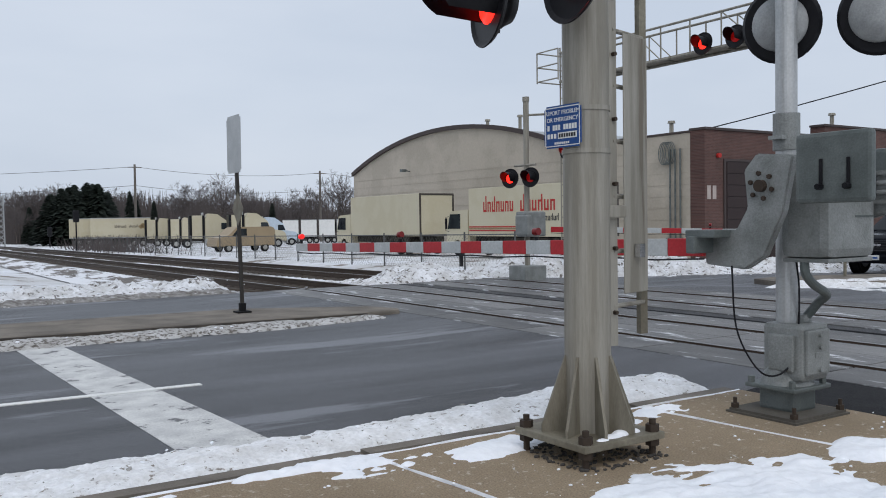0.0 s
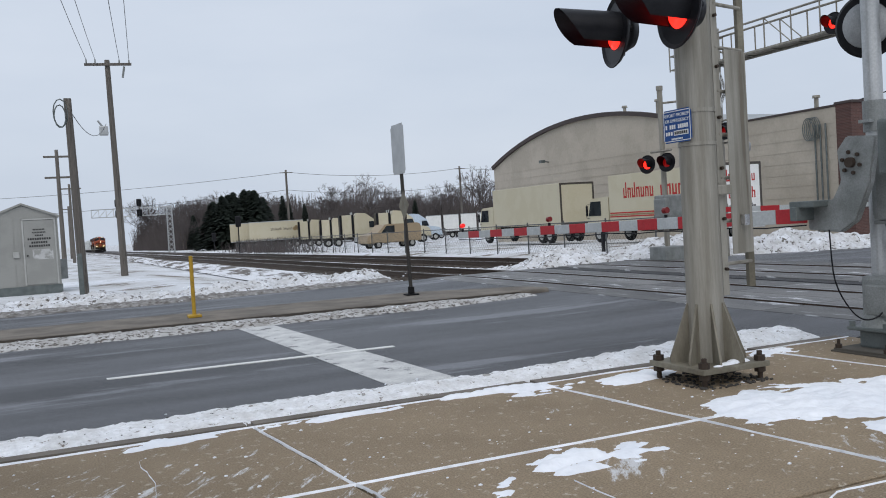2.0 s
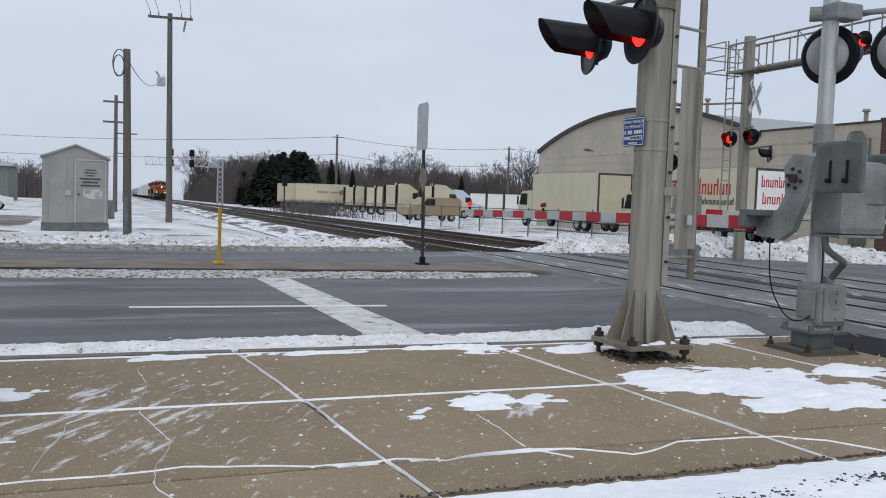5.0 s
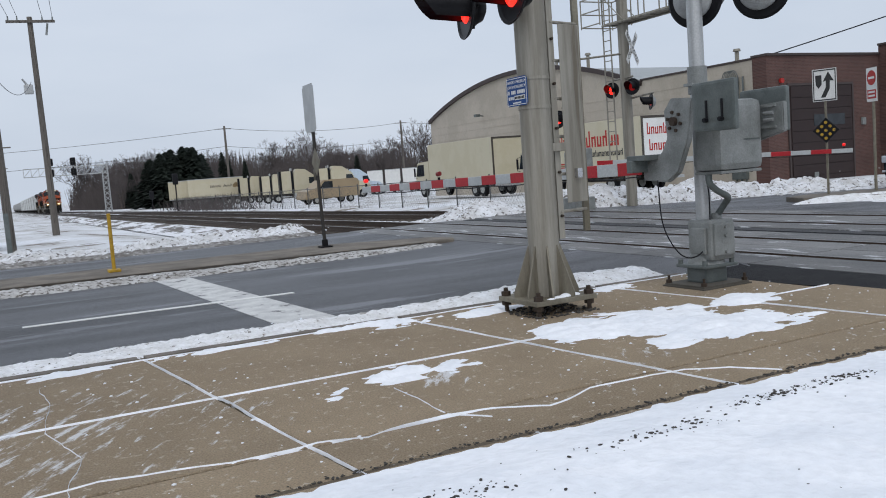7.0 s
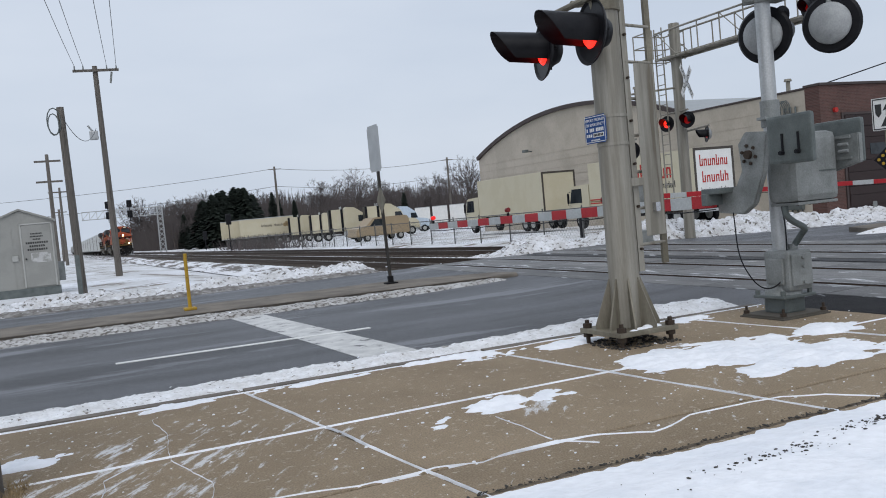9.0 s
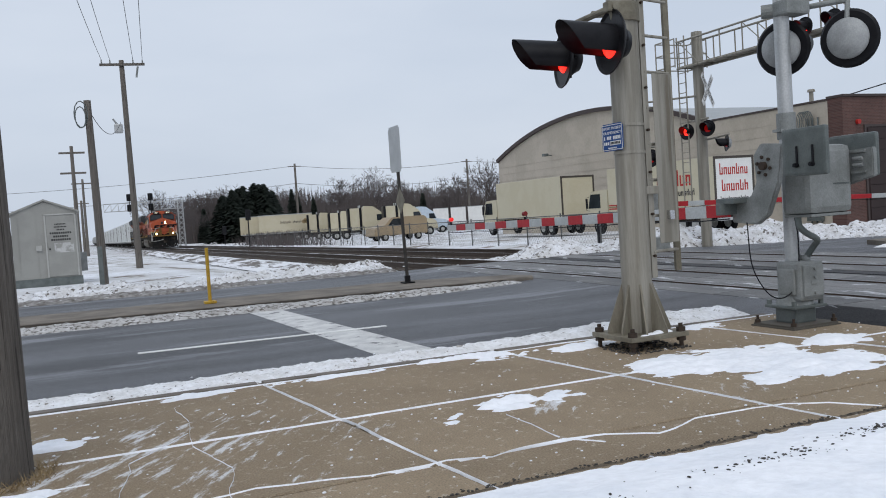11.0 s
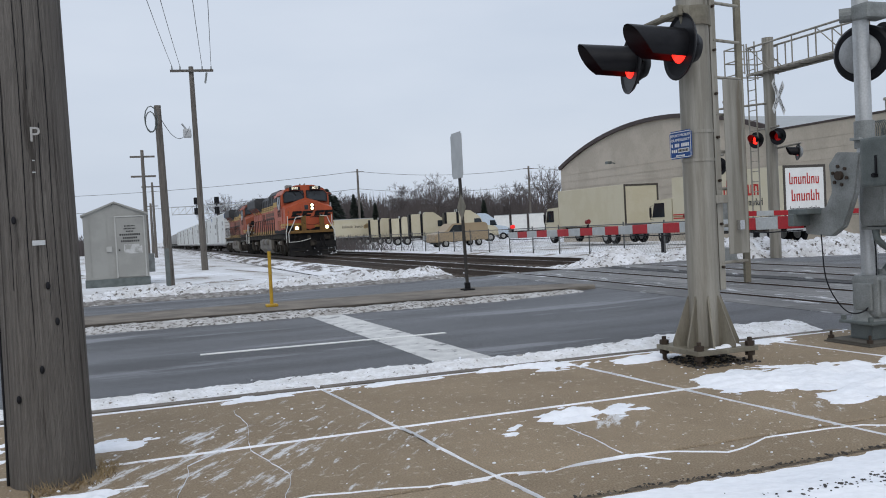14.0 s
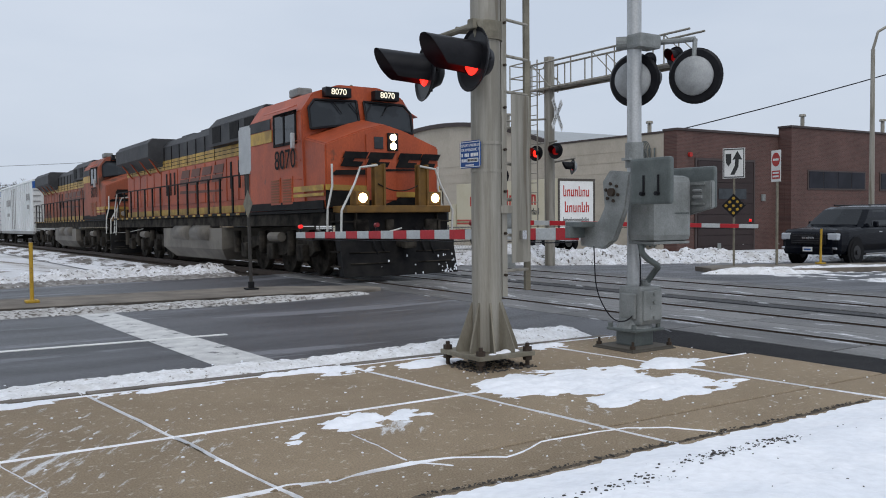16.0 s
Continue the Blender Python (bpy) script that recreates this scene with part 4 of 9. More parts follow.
def brick_wall_material():
    m = mat("brick_wall", (0.150, 0.070, 0.055), 0.85, scale=0.5)
    n, l = m.node_tree.nodes, m.node_tree.links
    b = n["Principled BSDF"]
    tc = n.new("ShaderNodeTexCoord")
    mp = n.new("ShaderNodeMapping")
    mp.inputs["Rotation"].default_value = (radians(90), 0, 0)
    br = n.new("ShaderNodeTexBrick")
    br.inputs["Scale"].default_value = 1.0
    br.inputs["Brick Width"].default_value, br.inputs["Row Height"].default_value, br.inputs["Mortar Size"].default_value = 0.21, 0.075, 0.008
    br.inputs["Color1"].default_value, br.inputs["Color2"].default_value, br.inputs["Mortar"].default_value = (0.104, 0.051, 0.043, 1), (0.070, 0.036, 0.032, 1), (0.12, 0.085, 0.072, 1)
    l.new(tc.outputs["Object"], mp.inputs["Vector"]), l.new(mp.outputs["Vector"], br.inputs["Vector"])
    nz = n.new("ShaderNodeTexNoise")
    nz.inputs["Scale"].default_value, nz.inputs["Detail"].default_value = 0.5, 6
    l.new(tc.outputs["Object"], nz.inputs["Vector"])
    mr = n.new("ShaderNodeMapRange")
    mr.inputs[1].default_value, mr.inputs[2].default_value, mr.inputs[3].default_value, mr.inputs[4].default_value = 0.3, 0.7, 0.85, 1.2
    l.new(nz.outputs["Fac"], mr.inputs[0])
    mx = n.new("ShaderNodeMix")
    mx.data_type, mx.blend_type = "RGBA", "MULTIPLY"
    mx.inputs[0].default_value = 1
    l.new(br.outputs["Color"], mx.inputs[6]), l.new(mr.outputs[0], mx.inputs[7]), l.new(mx.outputs[2], b.inputs["Base Color"])
    return m


BRICKWALL = brick_wall_material()
make_depot()


# ---- crossing equipment beside the sidewalk ----
def ring_bolt(bm, x, y, z, r=0.028, h=0.05):
    rod(bm, (x, y, z), (x, y, z + h), r, n=6)


def flasher(parent, c, az, lit, tilt=5, hood=0.56, back=False, size=1.0):
    """A crossing lamp: round black background, housing behind, red lens and hood in front. az: the way it faces, in degrees."""
    m = pose(c[0], c[1], c[2], 0, 0, az) @ pose(0, 0, 0, 0, -tilt, 0) @ pose(0, 0, 0, 0, 90, 0) @ Matrix.Scale(size, 4)
    lamp = new("flashing_lamp")
    lamp.parent, lamp.matrix_basis = parent, m
    bm = bm_new()
    # dished background disc, axis along local z
    prof = [(0.15, 0.012), (0.27, 0.012), (0.302, 0.03), (0.305, 0.02), (0.28, -0.006), (0.15, -0.006)]
    n = 36
    rows = [[bm.verts.new((r * math.cos(2 * math.pi * i / n), r * math.sin(2 * math.pi * i / n), z)) for r, z in prof] for i in range(n)]
    for i in range(n):
        a, b = rows[i], rows[(i + 1) % n]
        for k in range(len(prof)):
            k2 = (k + 1) % len(prof)
            bm.faces.new((a[k], b[k], b[k2], a[k2]))
    bmesh.ops.recalc_face_normals(bm, faces=bm.faces)
    part("background", bm, BLACK, lamp, "round black background disc")
    bm = bm_new()
    pr = [(0.165, 0.0), (0.172, -0.05), (0.165, -0.085), (0.15, -0.10), (0.12, -0.15), (0.06, -0.175), (0.0, -0.18)]
    if back:
        pr = [(r * 1.24, z * 0.85) for r, z in pr]
    rows = [[bm.verts.new((r * math.cos(2 * math.pi * i / n), r * math.sin(2 * math.pi * i / n), z)) for r, z in pr[:-1]] for i in range(n)]
    tip = bm.verts.new((0, 0, pr[-1][1]))
    for i in range(n):
        a, b = rows[i], rows[(i + 1) % n]
        for k in range(len(pr) - 2):
            bm.faces.new((a[k], b[k], b[k + 1], a[k + 1]))
        bm.faces.new((a[-1], b[-1], tip))
    rod(bm, (0.0, 0.155, -0.06), (0.0, 0.19, -0.06), 0.02)
    rod(bm, (0.155, 0.0, -0.06), (0.195, 0.0, -0.06), 0.018)
    bmesh.ops.recalc_face_normals(bm, faces=bm.faces)
    part("housing", bm, DOME_GREY if back else BLACK, lamp, "pale grey domed lamp housing" if back else "", smooth=True)
    bm = bm_new()
    rows = [[bm.verts.new((r * math.cos(2 * math.pi * i / 24), r * math.sin(2 * math.pi * i / 24), z)) for r, z in ((0.15, 0.012), (0.13, 0.035), (0.07, 0.052))] for i in range(24)]
    tip = bm.verts.new((0, 0, 0.057))
    for i in range(24):
        a, b = rows[i], rows[(i + 1) % 24]
        for k in range(2):
            bm.faces.new((a[k], b[k], b[k + 1], a[k + 1]))
        bm.faces.new((a[-1], b[-1], tip))
    part("lens", bm, LENS_ON if lit else LENS_DIM, lamp, "glowing red lens" if lit else "dim red lens", smooth=True)
    # hood: an open half tube over the lens; local -x is up after the turn
    bm = bm_new()
    for r in (0.172, 0.166):
        cols = []
        for i in range(19):
            a = math.pi * (0.5 - 0.72 + 1.44 * i / 18) + math.pi / 2
            L = hood * (0.42 + 0.58 * math.cos((i - 9) / 9 * 1.25))
            cols.append((bm.verts.new((r * math.cos(a), r * math.sin(a), 0.01)), bm.verts.new((r * 0.96 * math.cos(a), r * 0.96 * math.sin(a), L))))
        for p, q in zip(cols, cols[1:]):
            bm.faces.new((p[0], q[0], q[1], p[1]))
    part("hood", bm, BLACK, lamp, "long black hood", smooth=True)
    return lamp


def make_cantilever():
    X, Y = 3.43, 1.045
    root = thing("cantilever_signal_mast", pose(0, 0, 0), "stained galvanised steel signal mast bolted on a square base plate", "signal mast")
    bm = bm_new()
    rod(bm, (X, Y, 0.15), (X, Y, 7.6), 0.150, 0.145, n=40)
    for z in (1.93, 2.20):
        rod(bm, (X, Y, z), (X, Y, z + 0.03), 0.156, n=40)
    part("mast_tube", bm, GALV, root, smooth=False)
    bm = bm_new()
    box(bm, X - 0.34, X + 0.34, Y - 0.34, Y + 0.34, 0.11, 0.155, 0.006)
    part("base_plate", bm, GALV_STAIN, root, "rust-stained square base plate")
    for i in range(8):
        a = math.pi / 4 * i + math.pi / 8
        d = Vector((math.cos(a), math.sin(a), 0))
        t = Vector((-d.y, d.x, 0)) * 0.009
        bm = bm_new()
        c = Vector((X, Y, 0))
        q = [c + d * 0.14 + Vector((0, 0, 0.155)), c + d * 0.315 + Vector((0, 0, 0.155)), c + d * 0.315 + Vector((0, 0, 0.20)), c + d * 0.155 + Vector((0, 0, 0.64)), c + d * 0.14 + Vector((0, 0, 0.64))]
        lo, hi = [bm.verts.new(p - t) for p in q], [bm.verts.new(p + t) for p in q]
        bm.faces.new(lo), bm.faces.new(hi[::-1])
        for k in range(5):
            bm.faces.new((lo[k], hi[k], hi[(k + 1) % 5], lo[(k + 1) % 5]))
        bmesh.ops.recalc_face_normals(bm, faces=bm.faces)
        part("gusset", bm, GALV_LOW, root)
    for sx in (-1, 1):
        for sy in (-1, 1):
            bm = bm_new()
            bx, by = X + sx * 0.285, Y + sy * 0.285
            rod(bm, (bx, by, -0.02), (bx, by, 0.235), 0.022)
            ring_bolt(bm, bx, by, 0.155, 0.045, 0.045)
            ring_bolt(bm, bx, by, 0.065, 0.045, 0.045)
            part("anchor_bolt", bm, RUST_BOLT, root, "rusty anchor bolt")
    # ladder with climbing guard
    R1, R2 = Vector((X + 0.20, Y - 0.03, 0)), Vector((X + 0.58, Y + 0.07, 0))
    for p, z0 in ((R1, 0.68), (R2, 0.72)):
        bm = bm_new()
        bar(bm, p + Vector((0, 0, z0)), p + Vector((0, 0, 7.4)), 0.065, 0.02)
        bar(bm, p + Vector((0.0, 0.028, z0)), p + Vector((0, 0.028, 7.4)), 0.02, 0.05)
        part("ladder_rail", bm, GALV_STAIN if p is R2 else GALV, root)
    for i in range(18):
        z = 0.94 + i * 0.36
        bm = bm_new()
        rod(bm, R1 + Vector((0, 0, z)), R2 + Vector((0, 0, z)), 0.016)
        part("rung", bm, GALV, root)
    bm = bm_new()
    d = (R2 - R1).normalized()
    nrm = Vector((d.y, -d.x, 0))
    a, b = R1 + d * 0.06 + nrm * 0.05, R2 - d * 0.03 + nrm * 0.05
    m = Matrix.Translation((a + b) / 2 + Vector((0, 0, 1.87))) @ Matrix.Rotation(math.atan2(d.y, d.x), 4, "Z")
    bmesh.ops.create_cube(bm, size=1.0, matrix=m @ Matrix.Diagonal(((b - a).length, 0.012, 1.70, 1)))
    bmesh.ops.bevel(bm, geom=list(bm.edges), offset=0.004, segments=1, affect="EDGES")
    part("climbing_guard", bm, GALV, root, "flat steel climbing guard over the ladder")
    bm = bm_new()
    c = (a + b) / 2 + Vector((0, 0, 1.30)) + nrm * 0.03
    bmesh.ops.create_cube(bm, size=1.0, matrix=Matrix.Translation(c) @ Matrix.Rotation(math.atan2(d.y, d.x), 4, "Z") @ Matrix.Diagonal((0.07, 0.04, 0.09, 1)))
    part("padlock", bm, CHROME, root, "small bright padlock")
    bm = bm_new()
    box(bm, X + 0.10, X + 0.26, Y - 0.10, Y - 0.06, 1.52, 1.60, 0.008)
    part("ladder_bracket", bm, GALV, root)
    for i in range(9):
        bm = bm_new()
        p = R1 + Vector((0, -0.04, 0.9 + i * 0.42))
        rod(bm, p, p + Vector((0, 0.03, 0)), 0.014, n=6)
        part("bolt", bm, RUST_BOLT, root)
    # emergency sign
    S = pose(X - 0.165, Y + 0.035, 2.105, 90, 0, -90) @ pose(0, 0, 0, 0, 3, 0)
    bm = bm_new()
    box(bm, -0.165, 0.165, -0.135, 0.135, -0.003, 0.003)
    es = [e for e in bm.edges if abs(e.verts[0].co.z - e.verts[1].co.z) > 0.004]
    bmesh.ops.bevel(bm, geom=es, offset=0.02, segments=3, affect="EDGES")
    sg = part("emergency_sign", bm, BLUE_SIGN, root, "blue emergency notice with white writing")
    sg.matrix_basis = S
    writing("lettering", "REPORT PROBLEM", 0.038, pose(0, 0.088, 0.004), WHITE_PAINT, sg, 0.001)
    writing("lettering", "OR EMERGENCY", 0.038, pose(0, 0.044, 0.004), WHITE_PAINT, sg, 0.001)
    bm = bm_new()
    for k in range(11):
        if k not in (1, 5):
            box(bm, -0.135 + k * 0.0245, -0.117 + k * 0.0245, -0.022, 0.012, 0.003, 0.005)
    tagged(part("number_bars", bm, WHITE_PAINT, sg), kind="stuff")
    bm = bm_new()
    box(bm, -0.04, 0.13, -0.078, -0.038, 0.003, 0.0045)
    part("number_plate", bm, WHITE_PAINT, sg)
    bm = bm_new()
    for k in range(7):
        box(bm, -0.03 + k * 0.022, -0.014 + k * 0.022, -0.07, -0.046, 0.0046, 0.006)
    tagged(part("number_bars", bm, DARK_INK, sg), kind="stuff")
    bm = bm_new()
    for k in range(3):
        box(bm, -0.135 + k * 0.03, -0.115 + k * 0.03, -0.073, -0.043, 0.003, 0.005)
    part("small_print", bm, WHITE_PAINT, sg)
    bm = bm_new()
    for k in range(8):
        box(bm, -0.07 + k * 0.017, -0.058 + k * 0.017, -0.112, -0.098, 0.003, 0.005)
    part("small_print", bm, WHITE_PAINT, sg)
    bm = bm_new()
    for x0, x1, y0, y1 in ((-0.152, 0.152, 0.119, 0.125), (-0.152, 0.152, -0.125, -0.119), (-0.156, -0.150, -0.118, 0.118), (0.150, 0.156, -0.118, 0.118)):
        box(bm, x0, x1, y0, y1, 0.003, 0.005)
    part("border", bm, WHITE_PAINT, sg)
    bm = bm_new()
    box(bm, -0.05, 0.05, -0.02, 0.02, -0.05, -0.004)
    part("sign_clamp", bm, GALV, sg)
    # crossarm with the two lamps
    bm = bm_new()
    rod(bm, (X - 0.14, Y, 3.31), (X - 0.33, Y + 0.02, 3.30), 0.035)
    rod(bm, (X - 0.31, Y - 0.34, 3.30), (X - 0.33, Y + 0.58, 3.28), 0.032)
    for yy in (Y - 0.28, Y + 0.53):
        rod(bm, (X - 0.32, yy, 3.30), (X - 0.27, yy, 3.05), 0.028)
        box(bm, X - 0.38, X - 0.26, yy - 0.05, yy + 0.05, 3.25, 3.35, 0.015)
    rod(bm, (X, Y, 3.22), (X, Y, 3.40), 0.17, n=30)
    part("crossarm", bm, GALV_STAIN, root, "pipe crossarm with clamps")
    flasher(root, (X - 0.33, Y - 0.28, 2.97), 173, True)
    flasher(root, (X - 0.35, Y + 0.53, 2.97), 166, True)
    # grout and grit under the plate
    bm = bm_new()
    rnd = random.Random(2)
    for i in range(260):
        x, y = X + rnd.uniform(-0.36, 0.36), Y + rnd.uniform(-0.38, 0.33)
        r = rnd.uniform(0.006, 0.018)
        bmesh.ops.create_icosphere(bm, subdivisions=1, radius=r, matrix=Matrix.Translation((x, y, r * 0.4)) @ Matrix.Diagonal((1.3, 1, 0.7, 1)))
    solo("plate_gravel", bm, STONE, "dark gravel under the mast's base plate", "gravel", "stuff")
    bm = bm_new()
    for bx, by, rx, ry, hh in ((X - 0.03, Y - 0.25, 0.09, 0.045, 0.022), (X + 0.05, Y - 0.235, 0.06, 0.05, 0.034), (X + 0.17, Y - 0.22, 0.06, 0.05, 0.026), (X - 0.14, Y - 0.28, 0.05, 0.03, 0.016)):
        bmesh.ops.create_uvsphere(bm, u_segments=14, v_segments=8, radius=1, matrix=Matrix.Translation((bx, by, 0.15)) @ Matrix.Diagonal((rx, ry, hh, 1)))
    solo("plate_snow", bm, SNOW, "small heap of snow on the base plate", "snow", "stuff", smooth=True)


def gate_arm(root, a, b, n, name="gate_arm", lights=(0.02, 0.38, 0.72), h0=0.14, h1=0.10):
    """A striped barrier arm from a to b: red and white pieces, each its own part, with red lamps on top."""
    a, b = Vector(a), Vector(b)
    arm = new(name)
    arm.parent = root
    d = (b - a)
    L = d.length
    yaw = math.atan2(d.y, d.x)
    arm.matrix_basis = Matrix.Translation(a) @ Matrix.Rotation(yaw, 4, "Z") @ Matrix.Rotation(-math.asin(d.z / L), 4, "Y")
    for i in range(n):
        bm = bm_new()
        hh = h0 + (h1 - h0) * i / n
        box(bm, L * i / n, L * (i + 1) / n - 0.004, -0.022, 0.022, -hh / 2, hh / 2, 0.006)
        part("stripe", bm, RED_TAPE if i % 2 == 0 else WHITE_TAPE, arm)
    for k, f in enumerate(lights):
        bm = bm_new()
        x = L * (1 - f)
        rod(bm, (x, 0, h1 / 2), (x, 0, h1 / 2 + 0.05), 0.02)
        part("lamp_stem", bm, BLACK, arm)
        bm = bm_new()
        rod(bm, (x - 0.03, 0, h1 / 2 + 0.10), (x + 0.03, 0, h1 / 2 + 0.095), 0.035, n=16)
        part("arm_lamp", bm, ARM_LAMP if k else LENS_TIP, arm, "small round red lamp")
    bm = bm_new()
    pts = [Vector((L * i / 14, 0.0, -0.5 * (h0 + (h1 - h0) * i / 14) - 0.02 - 0.015 * (i % 2))) for i in range(15)]
    wire(bm, pts, 0.007)
    part("lamp_cable", bm, BLACK, arm)
    return arm


def make_gate():
    X, Y = 5.47, 1.02
    root = thing("crossing_gate", pose(0, 0, 0), "grey crossing gate mechanism on a mast with its striped arm lowered", "crossing gate")
    bm = bm_new()
    slabpts = [(X - 0.36, Y - 0.33), (X + 0.31, Y - 0.33), (X + 0.31, Y + 0.29), (X - 0.36, Y + 0.29)]
    prism(bm, slabpts, "z", -0.1, 0.035)
    bmesh.ops.bevel(bm, geom=[e for e in bm.edges if all(v.co.z > 0 for v in e.verts)], offset=0.02, segments=2, affect="EDGES")
    part("foundation", bm, mat("dark_concrete", (0.095, 0.086, 0.072), 0.85, scale=5), root, "small dark concrete foundation")
    for sx in (-0.31, 0.26):
        for sy in (-0.28, 0.24):
            bm = bm_new()
            rod(bm, (X + sx, Y + sy, 0.02), (X + sx, Y + sy, 0.115), 0.015)
            ring_bolt(bm, X + sx, Y + sy, 0.035, 0.032, 0.035)
            part("anchor_bolt", bm, RUST_BOLT, root)
    bm = bm_new()
    box(bm, X - 0.14, X + 0.15, Y - 0.15, Y + 0.15, 0.03, 0.195, 0.02)
    part("pedestal", bm, GREEN_GREY, root, "dark green-grey pedestal")
    bm = bm_new()
    box(bm, X - 0.22, X + 0.24, Y - 0.22, Y + 0.22, 0.195, 0.23, 0.01)
    for sx in (-1, 1):
        for sy in (-1, 1):
            ring_bolt(bm, X + sx * 0.19, Y + sy * 0.18, 0.23, 0.028, 0.05)
    part("flange", bm, GREEN_GREY, root)
    bm = bm_new()
    rod(bm, (X, Y, 0.23), (X, Y, 0.44), 0.20, 0.12, n=28)
    part("mast_foot", bm, GREY_PAINT, root)
    bm = bm_new()
    box(bm, X - 0.13, X + 0.21, Y - 0.22, Y + 0.12, 0.27, 0.70, 0.035)
    box(bm, X - 0.10, X + 0.18, Y - 0.25, Y - 0.215, 0.32, 0.66, 0.014)
    box(bm, X - 0.16, X - 0.125, Y - 0.16, Y + 0.06, 0.34, 0.62, 0.014)
    for zz in (0.62, 0.53, 0.36):
        rod(bm, (X + 0.05, Y - 0.27, zz), (X + 0.05, Y - 0.245, zz), 0.020, n=10)
    box(bm, X - 0.01, X + 0.10, Y - 0.256, Y - 0.248, 0.45, 0.49, 0.003)
    rod(bm, (X + 0.10, Y - 0.08, 0.69), (X + 0.10, Y - 0.08, 0.76), 0.055, n=14)
    part("junction_box", bm, GREY_PAINT, root, "cast grey junction box")
    bm = bm_new()
    rod(bm, (X, Y, 0.25), (X, Y, 4.9), 0.080, n=28)
    part("mast_tube", bm, ALU, root, "pale aluminium mast tube")
    bm = bm_new()
    rod(bm, (X, Y, 2.02), (X, Y, 2.30), 0.10, n=24)
    box(bm, X - 0.14, X + 0.14, Y - 0.06, Y + 0.06, 2.10, 2.13)
    part("mast_clamp", bm, GREY_PAINT, root)
    # mechanism case, lid and conduit
    bm = bm_new()
    box(bm, X - 0.22, X + 0.38, Y - 0.50, Y - 0.09, 1.20, 1.92, 0.075)
    mc = part("mechanism_case", bm, GREY_PAINT, root, "rounded grey cast mechanism case")
    bm = bm_new()
    box(bm, X - 0.20, X + 0.36, Y - 0.48, Y - 0.11, 1.175, 1.205, 0.006)
    part("case_rim", bm, GREY_PAINT, mc)
    bm = bm_new()
    for k in range(9):
        box(bm, X + 0.10 + k * 0.026, X + 0.118 + k * 0.026, Y - 0.506, Y - 0.498, 1.50, 1.515)
    part("cast_mark", bm, GREEN_GREY, mc)
    for k in range(7):
        bm = bm_new()
        rod(bm, (X - 0.18 + k * 0.085, Y - 0.45, 1.20), (X - 0.18 + k * 0.085, Y - 0.45, 1.17), 0.014, n=6)
        part("case_bolt", bm, RUST_BOLT, mc)
    bm = bm_new()
    pts = [Vector((X - 0.16, Y - 0.26, 1.20)), Vector((X - 0.17, Y - 0.28, 1.09)), Vector((X - 0.09, Y - 0.29, 1.01)), Vector((X + 0.05, Y - 0.30, 0.93)), Vector((X + 0.11, Y - 0.20, 0.86)), Vector((X + 0.10, Y - 0.10, 0.74))]
    wire(bm, smooth_line(pts), 0.034, 12)
    part("conduit", bm, GREEN_GREY, root, "bent grey conduit hose")
    # side levers: the arm bracket and counterweights
    for x0, nm in ((X - 0.40, "arm_bracket"), (X + 0.46, "rear_bracket")):
        bm = bm_new()
        prof = [(Y - 0.36, 1.95), (Y - 0.05, 1.98), (Y + 0.06, 1.86), (Y + 0.03, 1.58), (Y + 0.13, 1.42), (Y + 0.42, 1.38), (Y + 0.42, 1.15), (Y + 0.05, 1.12), (Y - 0.12, 1.22), (Y - 0.28, 1.55)]
        if nm == "rear_bracket":
            prof = [(Y - 0.72, 1.86), (Y - 0.30, 1.84), (Y + 0.02, 1.62), (Y + 0.02, 1.46), (Y - 0.2, 1.44), (Y - 0.72, 1.56)]
        prism(bm, prof, "x", x0 - 0.035, x0 + 0.035)
        bmesh.ops.bevel(bm, geom=[e for e in bm.edges], offset=0.012, segments=2, affect="EDGES")
        br = part(nm, bm, GREY_PAINT, root, "cast grey lever arm")
        if nm == "arm_bracket":
            bm = bm_new()
            rod(bm, (x0 - 0.075, Y - 0.10, 1.74), (x0 - 0.035, Y - 0.10, 1.74), 0.045, n=18)
            part("shaft_end", bm, RUST_BOLT, br)
            for i in range(6):
                a = i * math.pi / 3 + 0.3
                bm = bm_new()
                rod(bm, (x0 - 0.055, Y - 0.10 + 0.095 * math.cos(a), 1.74 + 0.095 * math.sin(a)), (x0 - 0.035, Y - 0.10 + 0.095 * math.cos(a), 1.74 + 0.095 * math.sin(a)), 0.018, n=6)
                part("bolt", bm, RUST_BOLT, br)
    bm = bm_new()
    box(bm, X - 0.50, X - 0.44, Y - 0.98, Y - 0.42, 1.60, 2.08, 0.03)
    cw = part("counterweight", bm, GREEN_GREY, root, "flat green-grey counterweight plate")
    for yy in (Y - 0.82, Y - 0.62):
        bm = bm_new()
        box(bm, X - 0.512, X - 0.498, yy - 0.012, yy + 0.012, 1.70, 1.90, 0.004)
        rod(bm, (X - 0.55, yy, 1.71), (X - 0.50, yy, 1.71), 0.022, n=6)
        part("slot_bolt", bm, BLACK, cw)
    cw2 = new("counterweight")
    cw2.parent = root
    bm = bm_new()
    box(bm, X + 0.50, X + 0.56, Y - 0.70, Y - 0.08, 1.56, 2.02, 0.03)
    part("weight_plate", bm, GREEN_GREY, cw2, "green-grey counterweight plate")
    bm = bm_new()
    prism(bm, [(X + 0.40, 1.60), (X + 0.495, 1.60), (X + 0.495, 1.84), (X + 0.40, 1.84), (X + 0.40, 1.815), (X + 0.47, 1.815), (X + 0.47, 1.625), (X + 0.40, 1.625)], "y", Y - 0.64, Y + 0.10)
